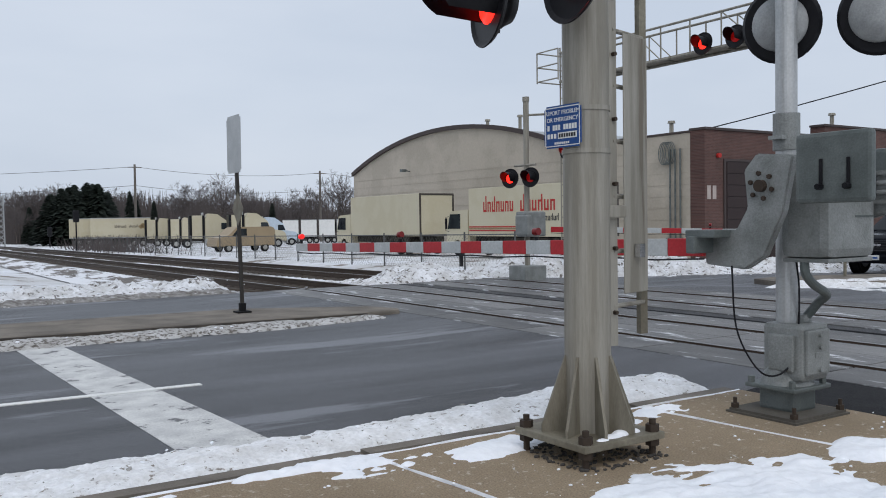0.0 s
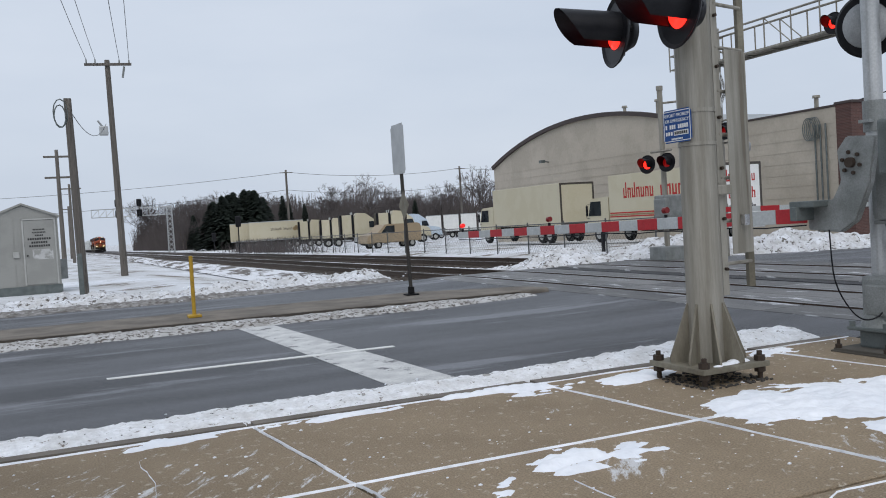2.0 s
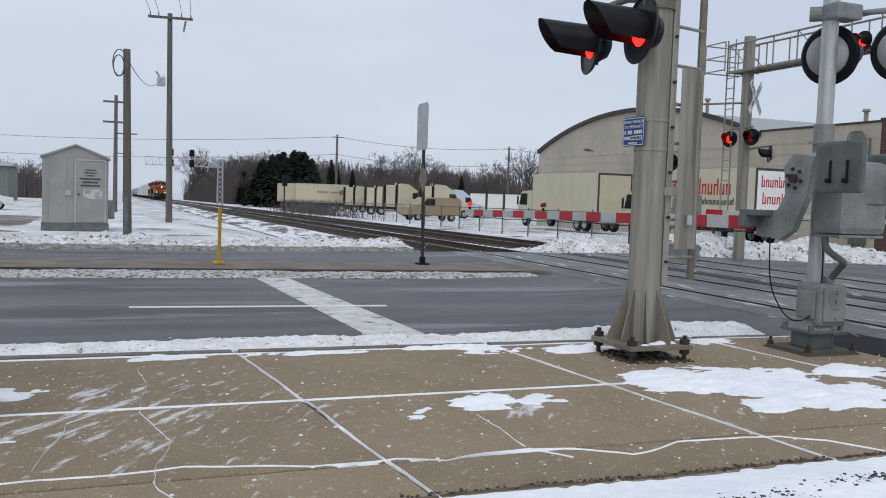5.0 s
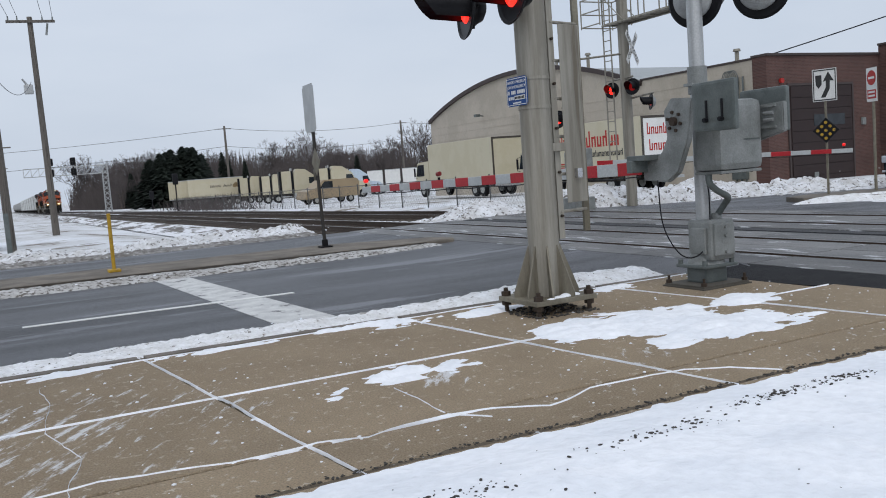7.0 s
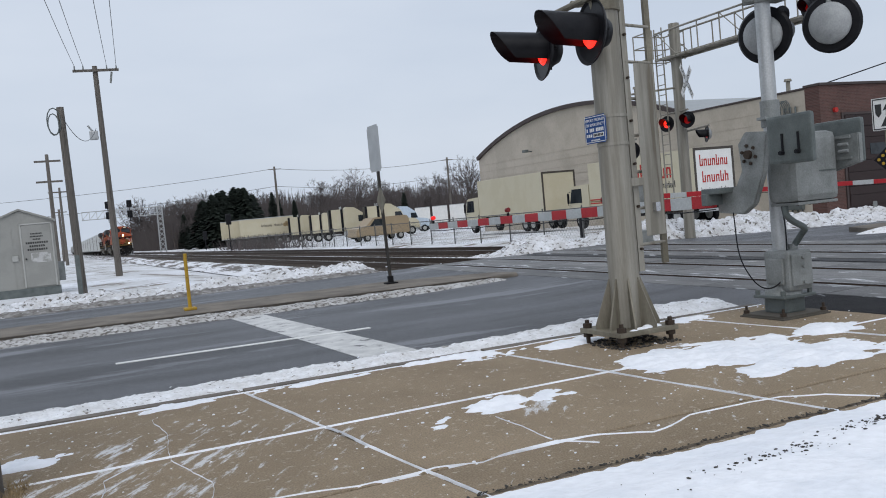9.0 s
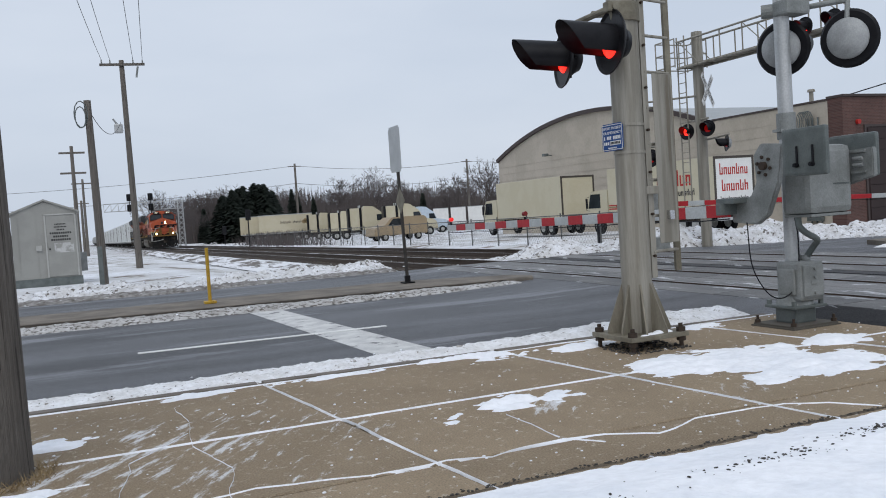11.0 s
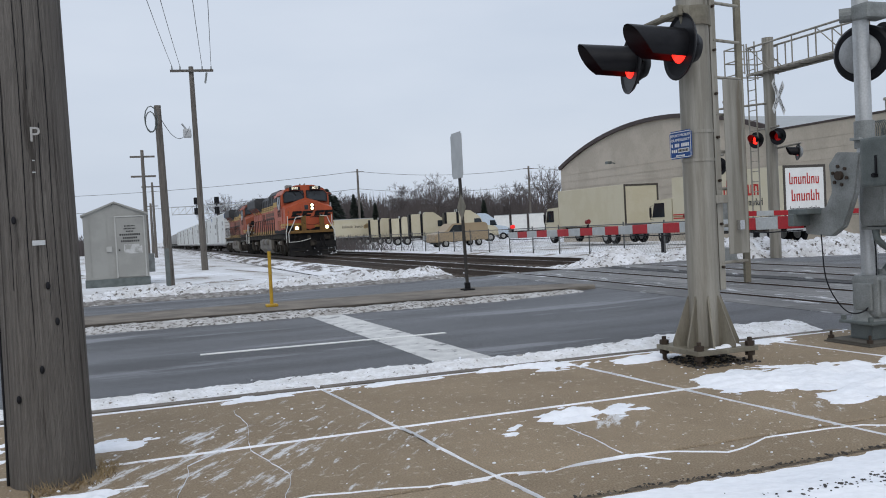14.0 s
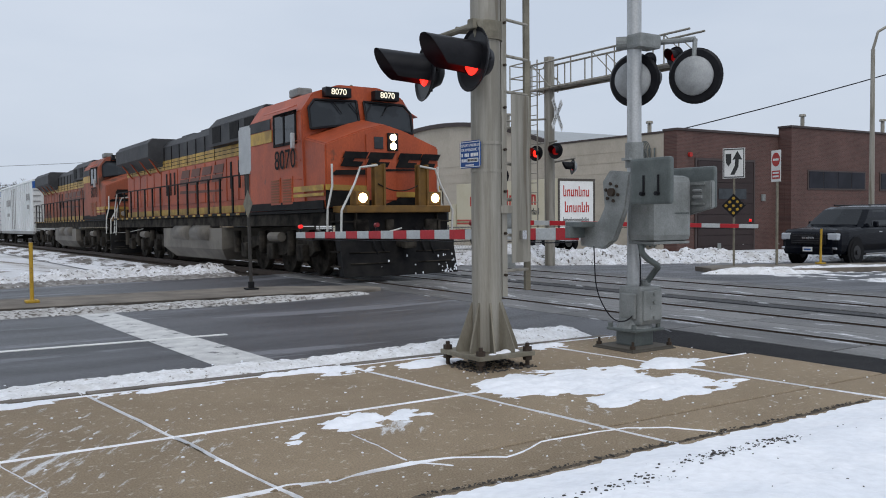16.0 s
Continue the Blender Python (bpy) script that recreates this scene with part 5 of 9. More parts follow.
    part("channel_bar", bm, GREY_PAINT, cw2, "open steel channel holding the weight")
    for yy in (Y - 0.54, Y - 0.22):
        for zz in (1.685, 1.755):
            bm = bm_new()
            rod(bm, (X + 0.42, yy - 0.06, zz), (X + 0.42, yy + 0.06, zz), 0.018, n=10)
            part("slot_bolt", bm, ALU, cw2)
    bm = bm_new()
    wire(bm, [(X + 0.44, Y - 0.36, 1.60), (X + 0.43, Y - 0.33, 1.50), (X + 0.39, Y - 0.30, 1.40)], 0.03, 8)
    part("weight_arm", bm, GREY_PAINT, cw2)
    bm = bm_new()
    box(bm, X - 0.62, X - 0.36, Y + 0.18, Y + 0.46, 1.36, 1.42, 0.01)
    box(bm, X - 0.66, X - 0.38, Y + 0.34, Y + 0.42, 1.24, 1.37, 0.01)
    part("arm_clamp", bm, GREEN_GREY, root)
    gate_arm(root, (X - 0.52, Y + 0.36, 1.285), (4.48, 8.05, 1.185), 20)
    bm = bm_new()
    p0 = Vector((X - 0.52, Y + 0.1, 1.15))
    pts = [p0, p0 + Vector((0.02, -0.02, -0.45)), p0 + Vector((0.10, -0.1, -0.72)), p0 + Vector((0.22, -0.16, -0.83)), p0 + Vector((0.36, -0.22, -0.78)), p0 + Vector((0.45, -0.24, -0.58)), p0 + Vector((0.46, -0.25, -0.2)), p0 + Vector((0.42, -0.25, 0.05))]
    wire(bm, smooth_line(pts, 5), 0.0075)
    part("loose_cable", bm, BLACK, root, "thin black cable hanging in a loop")
    # lamps seen from behind
    bm = bm_new()
    L, R = Vector((X + 0.16, Y + 0.16, 3.03)), Vector((X + 0.42, Y - 0.50, 3.01))
    up = Vector((0, 0, 0.40))
    rod(bm, L + up, R + up, 0.03)
    for q in (L, R):
        rod(bm, q + up, q + Vector((-0.05, -0.02, 0.1)), 0.026)
    box(bm, X - 0.11, X + 0.22, Y - 0.20, Y + 0.02, 3.33, 3.49, 0.03)
    rod(bm, (X - 0.14, Y + 0.14, 3.41), (X + 0.05, Y - 0.05, 3.41), 0.075, n=14)
    part("crossarm", bm, GREY_PAINT, root)
    for q in (L, R):
        flasher(root, q, 22, False, back=True)


make_cantilever()
make_gate()


# ---- the far side of the crossing ----
def make_far_signals():
    X, Y, g = 15.9, 14.75, -0.1
    root = thing("far_signal_bridge", pose(0, 0, 0), "galvanised signal tower with ladder and truss arm over the road", "signal mast")
    bm = bm_new()
    rod(bm, (X, Y, g), (X, Y, 6.35), 0.16, n=20)
    part("mast_tube", bm, GALV, root)
    arm = new("truss_arm")
    arm.parent = root
    y1 = 9.0
    for z in (5.35, 6.15):
        for dx in (-0.28, 0.28):
            bm = bm_new()
            rod(bm, (X + dx, Y + 0.6, z), (X + dx, y1, z), 0.04 if z < 6 else 0.03, n=8)
            part("chord", bm, GALV, arm)
    k = 0
    y = Y + 0.5
    while y > y1:
        bm = bm_new()
        for dx in (-0.28, 0.28):
            rod(bm, (X + dx, y, 5.35), (X + dx, y, 6.15), 0.02, n=6)
            if k % 3 == 0:
                rod(bm, (X + dx, y, 6.15), (X + dx, y - 0.9, 5.35), 0.016, n=6)
        rod(bm, (X - 0.28, y, 5.35), (X + 0.28, y, 5.35), 0.02, n=6)
        part("lattice", bm, GALV, arm)
        y -= 0.9
        k += 1
    bm = bm_new()
    box(bm, X - 0.3, X + 0.3, y1, Y + 0.6, 5.37, 5.395)
    part("walkway_grating", bm, GALV_STAIN, arm)
    cage = new("platform_rail")
    cage.parent = root
    bm = bm_new()
    for dx in (-0.6, 0.6):
        for dy in (0.3, 1.2):
            rod(bm, (X + dx, Y + dy, 5.35), (X + dx, Y + dy, 6.2), 0.02, n=6)
    for z in (5.4, 5.8, 6.2):
        wire(bm, [(X - 0.6, Y + 0.3, z), (X - 0.6, Y + 1.2, z), (X + 0.6, Y + 1.2, z), (X + 0.6, Y + 0.3, z)], 0.02)
    part("rail_frame", bm, GALV, cage)
    lad = new("ladder")
    lad.parent = root
    for dy in (0.28, 0.62):
        bm = bm_new()
        rod(bm, (X - 0.25, Y + dy, 0.9), (X - 0.25, Y + dy, 6.3), 0.022, n=6)
        part("ladder_rail", bm, GALV, lad)
    for i in range(18):
        bm = bm_new()
        rod(bm, (X - 0.25, Y + 0.28, 1.0 + i * 0.3), (X - 0.25, Y + 0.62, 1.0 + i * 0.3), 0.014, n=6)
        part("rung", bm, GALV, lad)
    # crossbuck
    cb = new("crossbuck")
    cb.parent, cb.matrix_basis = root, pose(X + 0.05, Y - 0.32, 4.58, 90, 0, 29)
    for i, (t, a) in enumerate((("RAIL  ROAD", 45), ("CROSSING", -45))):
        bm = bm_new()
        box(bm, -0.61, 0.61, -0.1, 0.1, -0.004 - 0.01 * i, 0.004 - 0.01 * i, 0)
        bl = part("blade", bm, WHITE_PAINT, cb, "white crossbuck blade")
        bl.matrix_basis = pose(0, 0, 0, 0, 0, -a)
        writing("lettering", t, 0.20, pose(0, 0, 0.006 - 0.01 * i), DARK_INK, bl, 0.001)
    for q, az, lit in (((X - 0.18, Y + 0.42, 3.42), 200, True), ((X - 0.10, Y - 0.42, 3.44), 200, False), ((X + 0.2, Y - 0.85, 2.95), 152, False)):
        flasher(root, q, az, lit, back=az < 160, size=0.80, hood=0.42)
    for q in ((X - 0.35, 10.3, 5.5), (X - 0.35, 9.4, 5.5)):
        flasher(root, q, 184, q[1] > 10, size=0.85, hood=0.42)
        bm = bm_new()
        rod(bm, q, (q[0] + 0.15, q[1], 5.4), 0.03, n=6)
        part("lamp_bracket", bm, GALV, root)
    bm = bm_new()
    rod(bm, (X - 0.1, Y + 0.45, 3.72), (X - 0.1, Y - 0.45, 3.74), 0.03, n=8)
    part("crossarm", bm, GALV, root)
    bm = bm_new()
    rod(bm, (X + 0.1, Y, 3.12), (X + 0.25, Y - 0.9, 3.2), 0.03, n=8)
    part("lamp_bracket", bm, GALV, root)
    # gate with its thin mast
    F = Vector((13.8, 14.6, 0))
    gt = thing("crossing_gate", pose(0, 0, 0), "far crossing gate with a thin mast and lowered striped arm", "crossing gate")
    bm = bm_new()
    rod(bm, F + Vector((0, 0, -0.1)), F + Vector((0, 0, 4.6)), 0.075, n=16)
    rod(bm, F + Vector((0, 0, 4.6)), F + Vector((0, 0, 4.72)), 0.09, n=16)
    part("mast_tube", bm, GALV, gt)
    bm = bm_new()
    box(bm, F.x - 0.3, F.x + 0.35, F.y - 0.35, F.y + 0.1, 1.1, 1.75, 0.05)
    box(bm, F.x - 0.55, F.x - 0.4, F.y - 0.7, F.y - 0.2, 1.15, 1.65, 0.03)
    part("mechanism_case", bm, GREY_PAINT, gt)
    bm = bm_new()
    box(bm, F.x - 0.35, F.x + 0.35, F.y - 0.35, F.y + 0.35, -0.2, 0.35, 0.03)
    part("pedestal", bm, GREY_PAINT, gt)
    flasher(gt, (F.x - 0.25, F.y + 0.36, 2.62), 200, True, size=0.85, hood=0.42)
    flasher(gt, (F.x - 0.15, F.y - 0.36, 2.62), 200, False, size=0.85, hood=0.42)
    bm = bm_new()
    rod(bm, (F.x - 0.08, F.y + 0.4, 2.95), (F.x - 0.02, F.y - 0.4, 2.95), 0.03, n=8)
    part("crossarm", bm, GALV, gt)
    bm = bm_new()
    rod(bm, (F.x, F.y, 4.25), (X - 0.1, Y, 4.45), 0.03, n=8)
    part("tie_bar", bm, GALV, gt)
    gate_arm(gt, (14.1, 14.0, 1.28), (17.3, 8.2, 1.16), 14, lights=(0.03, 0.4))


make_far_signals()


# ---- signs and posts ----
def make_signs():
    root = thing("sign_post", pose(4.66, 10.75, 0.05), "thin dark post with the blank backs of two traffic signs", "traffic sign")
    bm = bm_new()
    bar(bm, (0, 0, 0.0), (-0.02, 0.12, 3.05), 0.05, 0.05)
    part("post", bm, mat("dark_post", (0.05, 0.045, 0.04), 0.6, 0.3, scale=8), root)
    bm = bm_new()
    box(bm, -0.12, 0.12, -0.12, 0.12, 0.0, 0.03, 0.01)
    box(bm, -0.05, 0.05, -0.05, 0.05, 0.03, 0.16, 0.01)
    part("foot", bm, RUBBER, root)
    bm = bm_new()
    box(bm, -0.005, 0.0, -0.33, 0.33, 2.32, 3.27)
    es = [e for e in bm.edges if abs(e.verts[0].co.x - e.verts[1].co.x) > 0.004]
    bmesh.ops.bevel(bm, geom=es, offset=0.05, segments=3, affect="EDGES")
    for v in bm.verts:
        v.co = Matrix.Rotation(radians(0), 3, "Z") @ v.co + Vector((-0.05, 0.10, 0))
    part("sign_back", bm, ALU, root, "plain grey sign back")
    bm = bm_new()
    prism(bm, [(-0.26, 1.72), (0, 2.0), (0.26, 1.72), (0, 1.44)], "x", -0.045, -0.04)
    part("marker_back", bm, GALV_STAIN, root, "small dull diamond marker back")

    for x, y, lab in ((0.6, 10.57, "near"), (21.9, 9.45, "far")):
        r = thing("delineator_post", pose(x, y, 0.05 - east_drop(x)), "faded yellow flexible delineator post on the median", "bollard")
        bm = bm_new()
        rod(bm, (0, 0, 0.05), (0, -0.02, 1.05), 0.033, n=14)
        part("tube", bm, YELLOW_PAINT, r)
        bm = bm_new()
        box(bm, -0.11, 0.11, -0.11, 0.11, 0.0, 0.05, 0.015)
        part("foot", bm, YELLOW_PAINT, r)

    r = thing("keep_right_sign", pose(18.95, 10.25, 0.05 - east_drop(19), 0, 0, 24), "white traffic arrow sign over a yellow-dotted black diamond marker", "traffic sign")
    bm = bm_new()
    bar(bm, (0, 0, 0), (0, 0, 3.2), 0.06, 0.05)
    part("post", bm, GALV_STAIN, r)
    bm = bm_new()
    box(bm, -0.045, -0.035, -0.31, 0.31, 2.5, 3.36)
    p = part("panel", bm, WHITE_PAINT, r, "white panel with a black border and curved arrow")
    bm = bm_new()
    for y0, y1, z0, z1 in ((-0.29, 0.29, 3.31, 3.34), (-0.29, 0.29, 2.52, 2.55), (-0.29, -0.265, 2.55, 3.31), (0.265, 0.29, 2.55, 3.31)):
        box(bm, -0.05, -0.044, y0, y1, z0, z1)
    part("border", bm, DARK_INK, p)
    bm = bm_new()
    prism(bm, [(-0.10, 3.28), (-0.24, 3.02), (-0.14, 3.04), (-0.13, 2.82), (-0.02, 2.60), (0.10, 2.60), (-0.03, 2.86), (-0.04, 3.04), (0.04, 3.02)], "x", -0.05, -0.044)
    part("arrow", bm, DARK_INK, p)
    bm = bm_new()
    prism(bm, [(0.07, 3.20), (0.23, 3.20), (0.22, 2.95), (0.15, 2.84), (0.07, 2.95)], "x", -0.05, -0.044)
    part("island_mark", bm, DARK_INK, p)
    bm = bm_new()
    prism(bm, [(-0.34, 1.72), (0, 2.06), (0.34, 1.72), (0, 1.38)], "x", -0.045, -0.035)
    mk = part("marker_panel", bm, BLACK, r, "black diamond with yellow reflector buttons")
    for i in range(3):
        for j in range(3):
            yy, zz = (i - j) * 0.105, 1.72 + (i + j - 2) * 0.105
            bm = bm_new()
            rod(bm, (-0.06, yy, zz), (-0.044, yy, zz), 0.042, n=12)
            part("reflector", bm, YELLOW_PAINT, mk)
    r = thing("no_entry_sign", pose(20.3, 9.8, 0.05 - east_drop(20.3), 0, 0, -22), "white sign with a red no-entry disc on a brown post", "traffic sign")
    bm = bm_new()
    bar(bm, (0, 0, 0), (0, 0, 3.2), 0.06, 0.05)
    part("post", bm, GALV_STAIN, r)
    bm = bm_new()
    box(bm, -0.045, -0.035, -0.24, 0.24, 2.42, 3.33)
    p = part("panel", bm, WHITE_PAINT, r)
    bm = bm_new()
    rod(bm, (-0.05, 0, 3.06), (-0.044, 0, 3.06), 0.2, n=28)
    box(bm, -0.05, -0.044, -0.2, 0.2, 2.50, 2.74)
    d = part("red_disc", bm, RED_PAINT, p, "red disc and red plate")
    bm = bm_new()
    box(bm, -0.055, -0.0505, -0.14, 0.14, 3.03, 3.09)
    for k in range(2):
        box(bm, -0.055, -0.0505, -0.15, 0.15, 2.55 + 0.1 * k, 2.60 + 0.1 * k)
    part("white_bars", bm, WHITE_PAINT, d)


make_signs()


# ---- poles, shed, wires ----
def wood_pole(name, base, top, r0, r1, label):
    root = thing(name, pose(0, 0, 0), label, "utility pole")
    base, top = Vector(base), Vector(top)
    bm = bm_new()
    n, seg = 28, 16
    rings = []
    for j in range(seg + 1):
        f = j / seg
        c = base.lerp(top, f)
        r = r0 + (r1 - r0) * f + (0.03 * r0 * (1 - f) ** 6)
        rings.append([bm.verts.new(c + Vector((math.cos(2 * math.pi * i / n), math.sin(2 * math.pi * i / n), 0)) * r * (1 + 0.025 * noise.noise((math.cos(2 * math.pi * i / n) * 2.5, math.sin(2 * math.pi * i / n) * 2.5, f * 3 + base.x)))) for i in range(n)])
    for a, b in zip(rings, rings[1:]):
        for i in range(n):
            bm.faces.new((a[i], a[(i + 1) % n], b[(i + 1) % n], b[i]))
    bm.faces.new(rings[-1])
    part("shaft", bm, WOOD_POLE, root, smooth=True)
    return root


PX, PY = -2.30, -0.14


def make_poles():
    near = wood_pole("utility_pole", (PX, PY, -0.1), (PX - 0.04, PY + 0.07, 9.6), 0.240, 0.19, "thick weathered grey wooden utility pole beside the sidewalk")
    w = writing("letter_tag", "P", 0.125, pose(PX + 0.045, PY - 0.248, 2.12, 90, 0, 4), mat("cast_letter", (0.36, 0.35, 0.33), 0.5, 0.4, scale=9), near, 0.006)
    tagged(w, "small pale metal letter nailed on")
    for i, (z, s) in enumerate(((1.48, 0.03), (1.90, 0.008), (1.97, 0.006))):
        bm = bm_new()
        box(bm, PX + 0.03 - s * 1.2, PX + 0.03 + s * 1.2, PY - 0.252, PY - 0.243, z - s * 0.5, z + s * 0.5, 0.002)
        part("tag", bm, ALU, near, "small metal tag")
    for i, (a, z) in enumerate(((-110, 1.62), (-60, 1.0), (-85, 0.72), (-120, 0.55), (-70, 1.22))):
        bm = bm_new()
        r = 0.238
        c = Vector((PX - 0.02 + r * math.cos(radians(a)), PY + r * math.sin(radians(a)), z))
        bmesh.ops.create_uvsphere(bm, u_segments=8, v_segments=6, radius=0.014, matrix=Matrix.Translation(c) @ Matrix.Diagonal((1, 1, 1.8, 1)))
        part("knot_hole", bm, BLACK, near)
    for a, z0, z1 in ((-96, 0.0, 3.9), (-72, 0.0, 2.2), (-58, 0.6, 3.6), (-122, 1.2, 3.8), (-84, 2.4, 5.5)):
        bm = bm_new()
        pts = []
        for k in range(9):
            z = z0 + (z1 - z0) * k / 8
            r = 0.238 - 0.0052 * z
            pts.append(Vector((PX - 0.004 * z + r * math.cos(radians(a + 1.2 * math.sin(k * 1.7))), PY + 0.007 * z + r * math.sin(radians(a + 1.2 * math.sin(k * 1.7))), z)))
        wire(bm, pts, 0.0028, 5)
        part("drying_crack", bm, RUBBER, near)
    bm = bm_new()
    pts = [Vector((PX - 0.248 + 0.03 * math.sin(z * 2.2) * 0.3 + 0.001 * z, PY - 0.03, z)) for z in [0.0, 0.4, 0.9, 1.5, 2.1, 2.8, 3.6, 5.0, 7.0, 9.3]]
    wire(bm, pts, 0.013, 8)
    part("ground_cable", bm, BLACK, near, "black cable stapled down the pole")
    bm = bm_new()
    rod(bm, (PX - 0.33, PY, -0.02), (PX - 0.33, PY, 0.10), 0.018)
    rod(bm, (PX - 0.33, PY, 0.02), (PX - 0.55, PY - 0.08, 0.02), 0.018)
    part("ground_pipe", bm, RUST_BOLT, near)
    # dry grass at the foot
    bm = bm_new()
    rnd = random.Random(12)
    for i in range(240):
        a = rnd.uniform(-1.9, 0.5)
        r = rnd.uniform(0.27, 0.40)
        p = Vector((PX + r * math.cos(a), PY + r * math.sin(a), 0))
        q = p + Vector((rnd.uniform(-0.08, 0.10), rnd.uniform(-0.08, 0.08), rnd.uniform(0.02, 0.09)))
        s = Vector((0.003, 0.002, 0))
        bm.faces.new([bm.verts.new(p - s), bm.verts.new(p + s), bm.verts.new(q)])
    solo("dry_grass", bm, GRASS, "dry grass tufts at the foot of the pole", "grass", "stuff")

    short = wood_pole("utility_pole", (-0.80, 24.0, -0.3), (-0.88, 24.0, 5.8), 0.135, 0.11, "short grey wooden pole with a coiled service cable")
    bm = bm_new()
    wire(bm, [Vector((-0.88 - 0.22 + 0.2 * math.cos(a * 0.5), 24.0 - 0.1, 5.35 + 0.42 * math.sin(a * 0.5))) for a in range(14)], 0.018)
    part("cable_coil", bm, GREEN_GREY, short)
    bm = bm_new()
    wire(bm, [Vector((-0.88 - 0.24 + 0.16 * math.cos(a * 0.5), 23.88, 5.25 + 0.34 * math.sin(a * 0.5))) for a in range(14)], 0.018)
    part("cable_coil", bm, GREEN_GREY, short)
    bm = bm_new()
    box(bm, -0.94, -0.80, 23.83, 23.88, -0.2, 1.1)
    part("cable_guard", bm, GREEN_GREY, short)

    tall = wood_pole("utility_pole", (1.45, 40.7, -0.5), (1.35, 40.7, 10.2), 0.17, 0.12, "tall wooden utility pole with a crossarm and a lamp")
    bm = bm_new()
    bar(bm, (0.3, 40.6, 9.95), (2.45, 40.5, 9.98), 0.1, 0.12)
    part("crossarm", bm, WOOD_POLE, tall)
    for x in (0.4, 0.8, 1.9, 2.35):
        bm = bm_new()
        rod(bm, (x, 40.55, 10.0), (x, 40.55, 10.2), 0.04, 0.03, n=8)
        part("insulator", bm, GREY_PAINT, tall)
    bm = bm_new()
    rod(bm, (2.1, 40.4, 9.85), (2.0, 40.4, 9.3), 0.05, n=8)
    part("fuse", bm, GREY_PAINT, tall)
    bm = bm_new()
    box(bm, 0.75, 1.15, 40.2, 40.5, 6.5, 6.95, 0.05)
    rod(bm, (1.15, 40.4, 6.6), (0.7, 40.2, 7.2), 0.05, n=8)
    part("transformer_lamp", bm, ALU, tall, "pale lamp fitting")
    wires = [((0.4, 40.55, 10.2), (-3.2, 0.2, 9.4)), ((0.8, 40.55, 10.2), (-2.7, 0.2, 9.5)), ((1.9, 40.55, 10.2), (-1.7, 0.2, 9.5)), ((2.35, 40.55, 10.2), (-1.1, 0.2, 9.4)), ((1.1, 40.6, 7.1), (-0.85, 24.0, 5.5))]
    for i, (a, b) in enumerate(wires):
        bm = bm_new()
        wire(bm, sag(a, b, 0.4 if i < 4 else 0.7, 16), 0.012)
        solo("overhead_wire", bm, BLACK, "thin dark overhead wire between the poles", "cable", group="overhead wires")
    bm = bm_new()
    bar(bm, (PX - 1.4, PY + 0.07, 9.35), (PX + 1.1, PY + 0.07, 9.35), 0.1, 0.12)
    part("crossarm", bm, WOOD_POLE, near)

    far = []
    for x, y, hgt, arm in ((-1.1, 64, 8.6, 0.9), (0.1, 100, 8.6, 1.2), (36.9, 150, 13.6, 1.2), (71.5, 150, 13.5, 1.2), (0.5, 150, 8.5, 1.2), (-33, 175, 12, 1.2)):
        g = fall(x, y)
        p = wood_pole("utility_pole", (x, y, g - 0.3), (x, y, g + hgt), 0.24 if y > 140 else 0.17, 0.18 if y > 140 else 0.12, "distant wooden utility pole with a crossarm")
        bm = bm_new()
        bar(bm, (x - arm, y, g + hgt - 0.5), (x + arm, y, g + hgt - 0.5), 0.12, 0.14)
        part("crossarm", bm, WOOD_POLE, p)
        if x < 0:
            bm = bm_new()
            bar(bm, (x - arm, y, g + hgt - 2.0), (x + arm, y, g + hgt - 2.0), 0.12, 0.14)
            part("crossarm", bm, WOOD_POLE, p)
        far.append(Vector((x, y, g + hgt - 0.4)))
    for a, b in ((far[5], far[2]), (far[2], far[3]), (far[3], Vector((130, 150, 10)))):
        for dz in (0, -3.2):
            bm = bm_new()
            wire(bm, sag(a + Vector((0, 0, dz)), b + Vector((0, 0, dz)), 1.0, 14), 0.035)
            solo("overhead_wire", bm, CHAIN, "long distant overhead wire", "cable", group="overhead wires")
    bm = bm_new()
    wire(bm, sag((35.3, 27.5, 6.0), (60, 4, 16), 0.6, 14), 0.03)
    solo("service_cable", bm, BLACK, "dark service cable rising from the brick front", "cable")


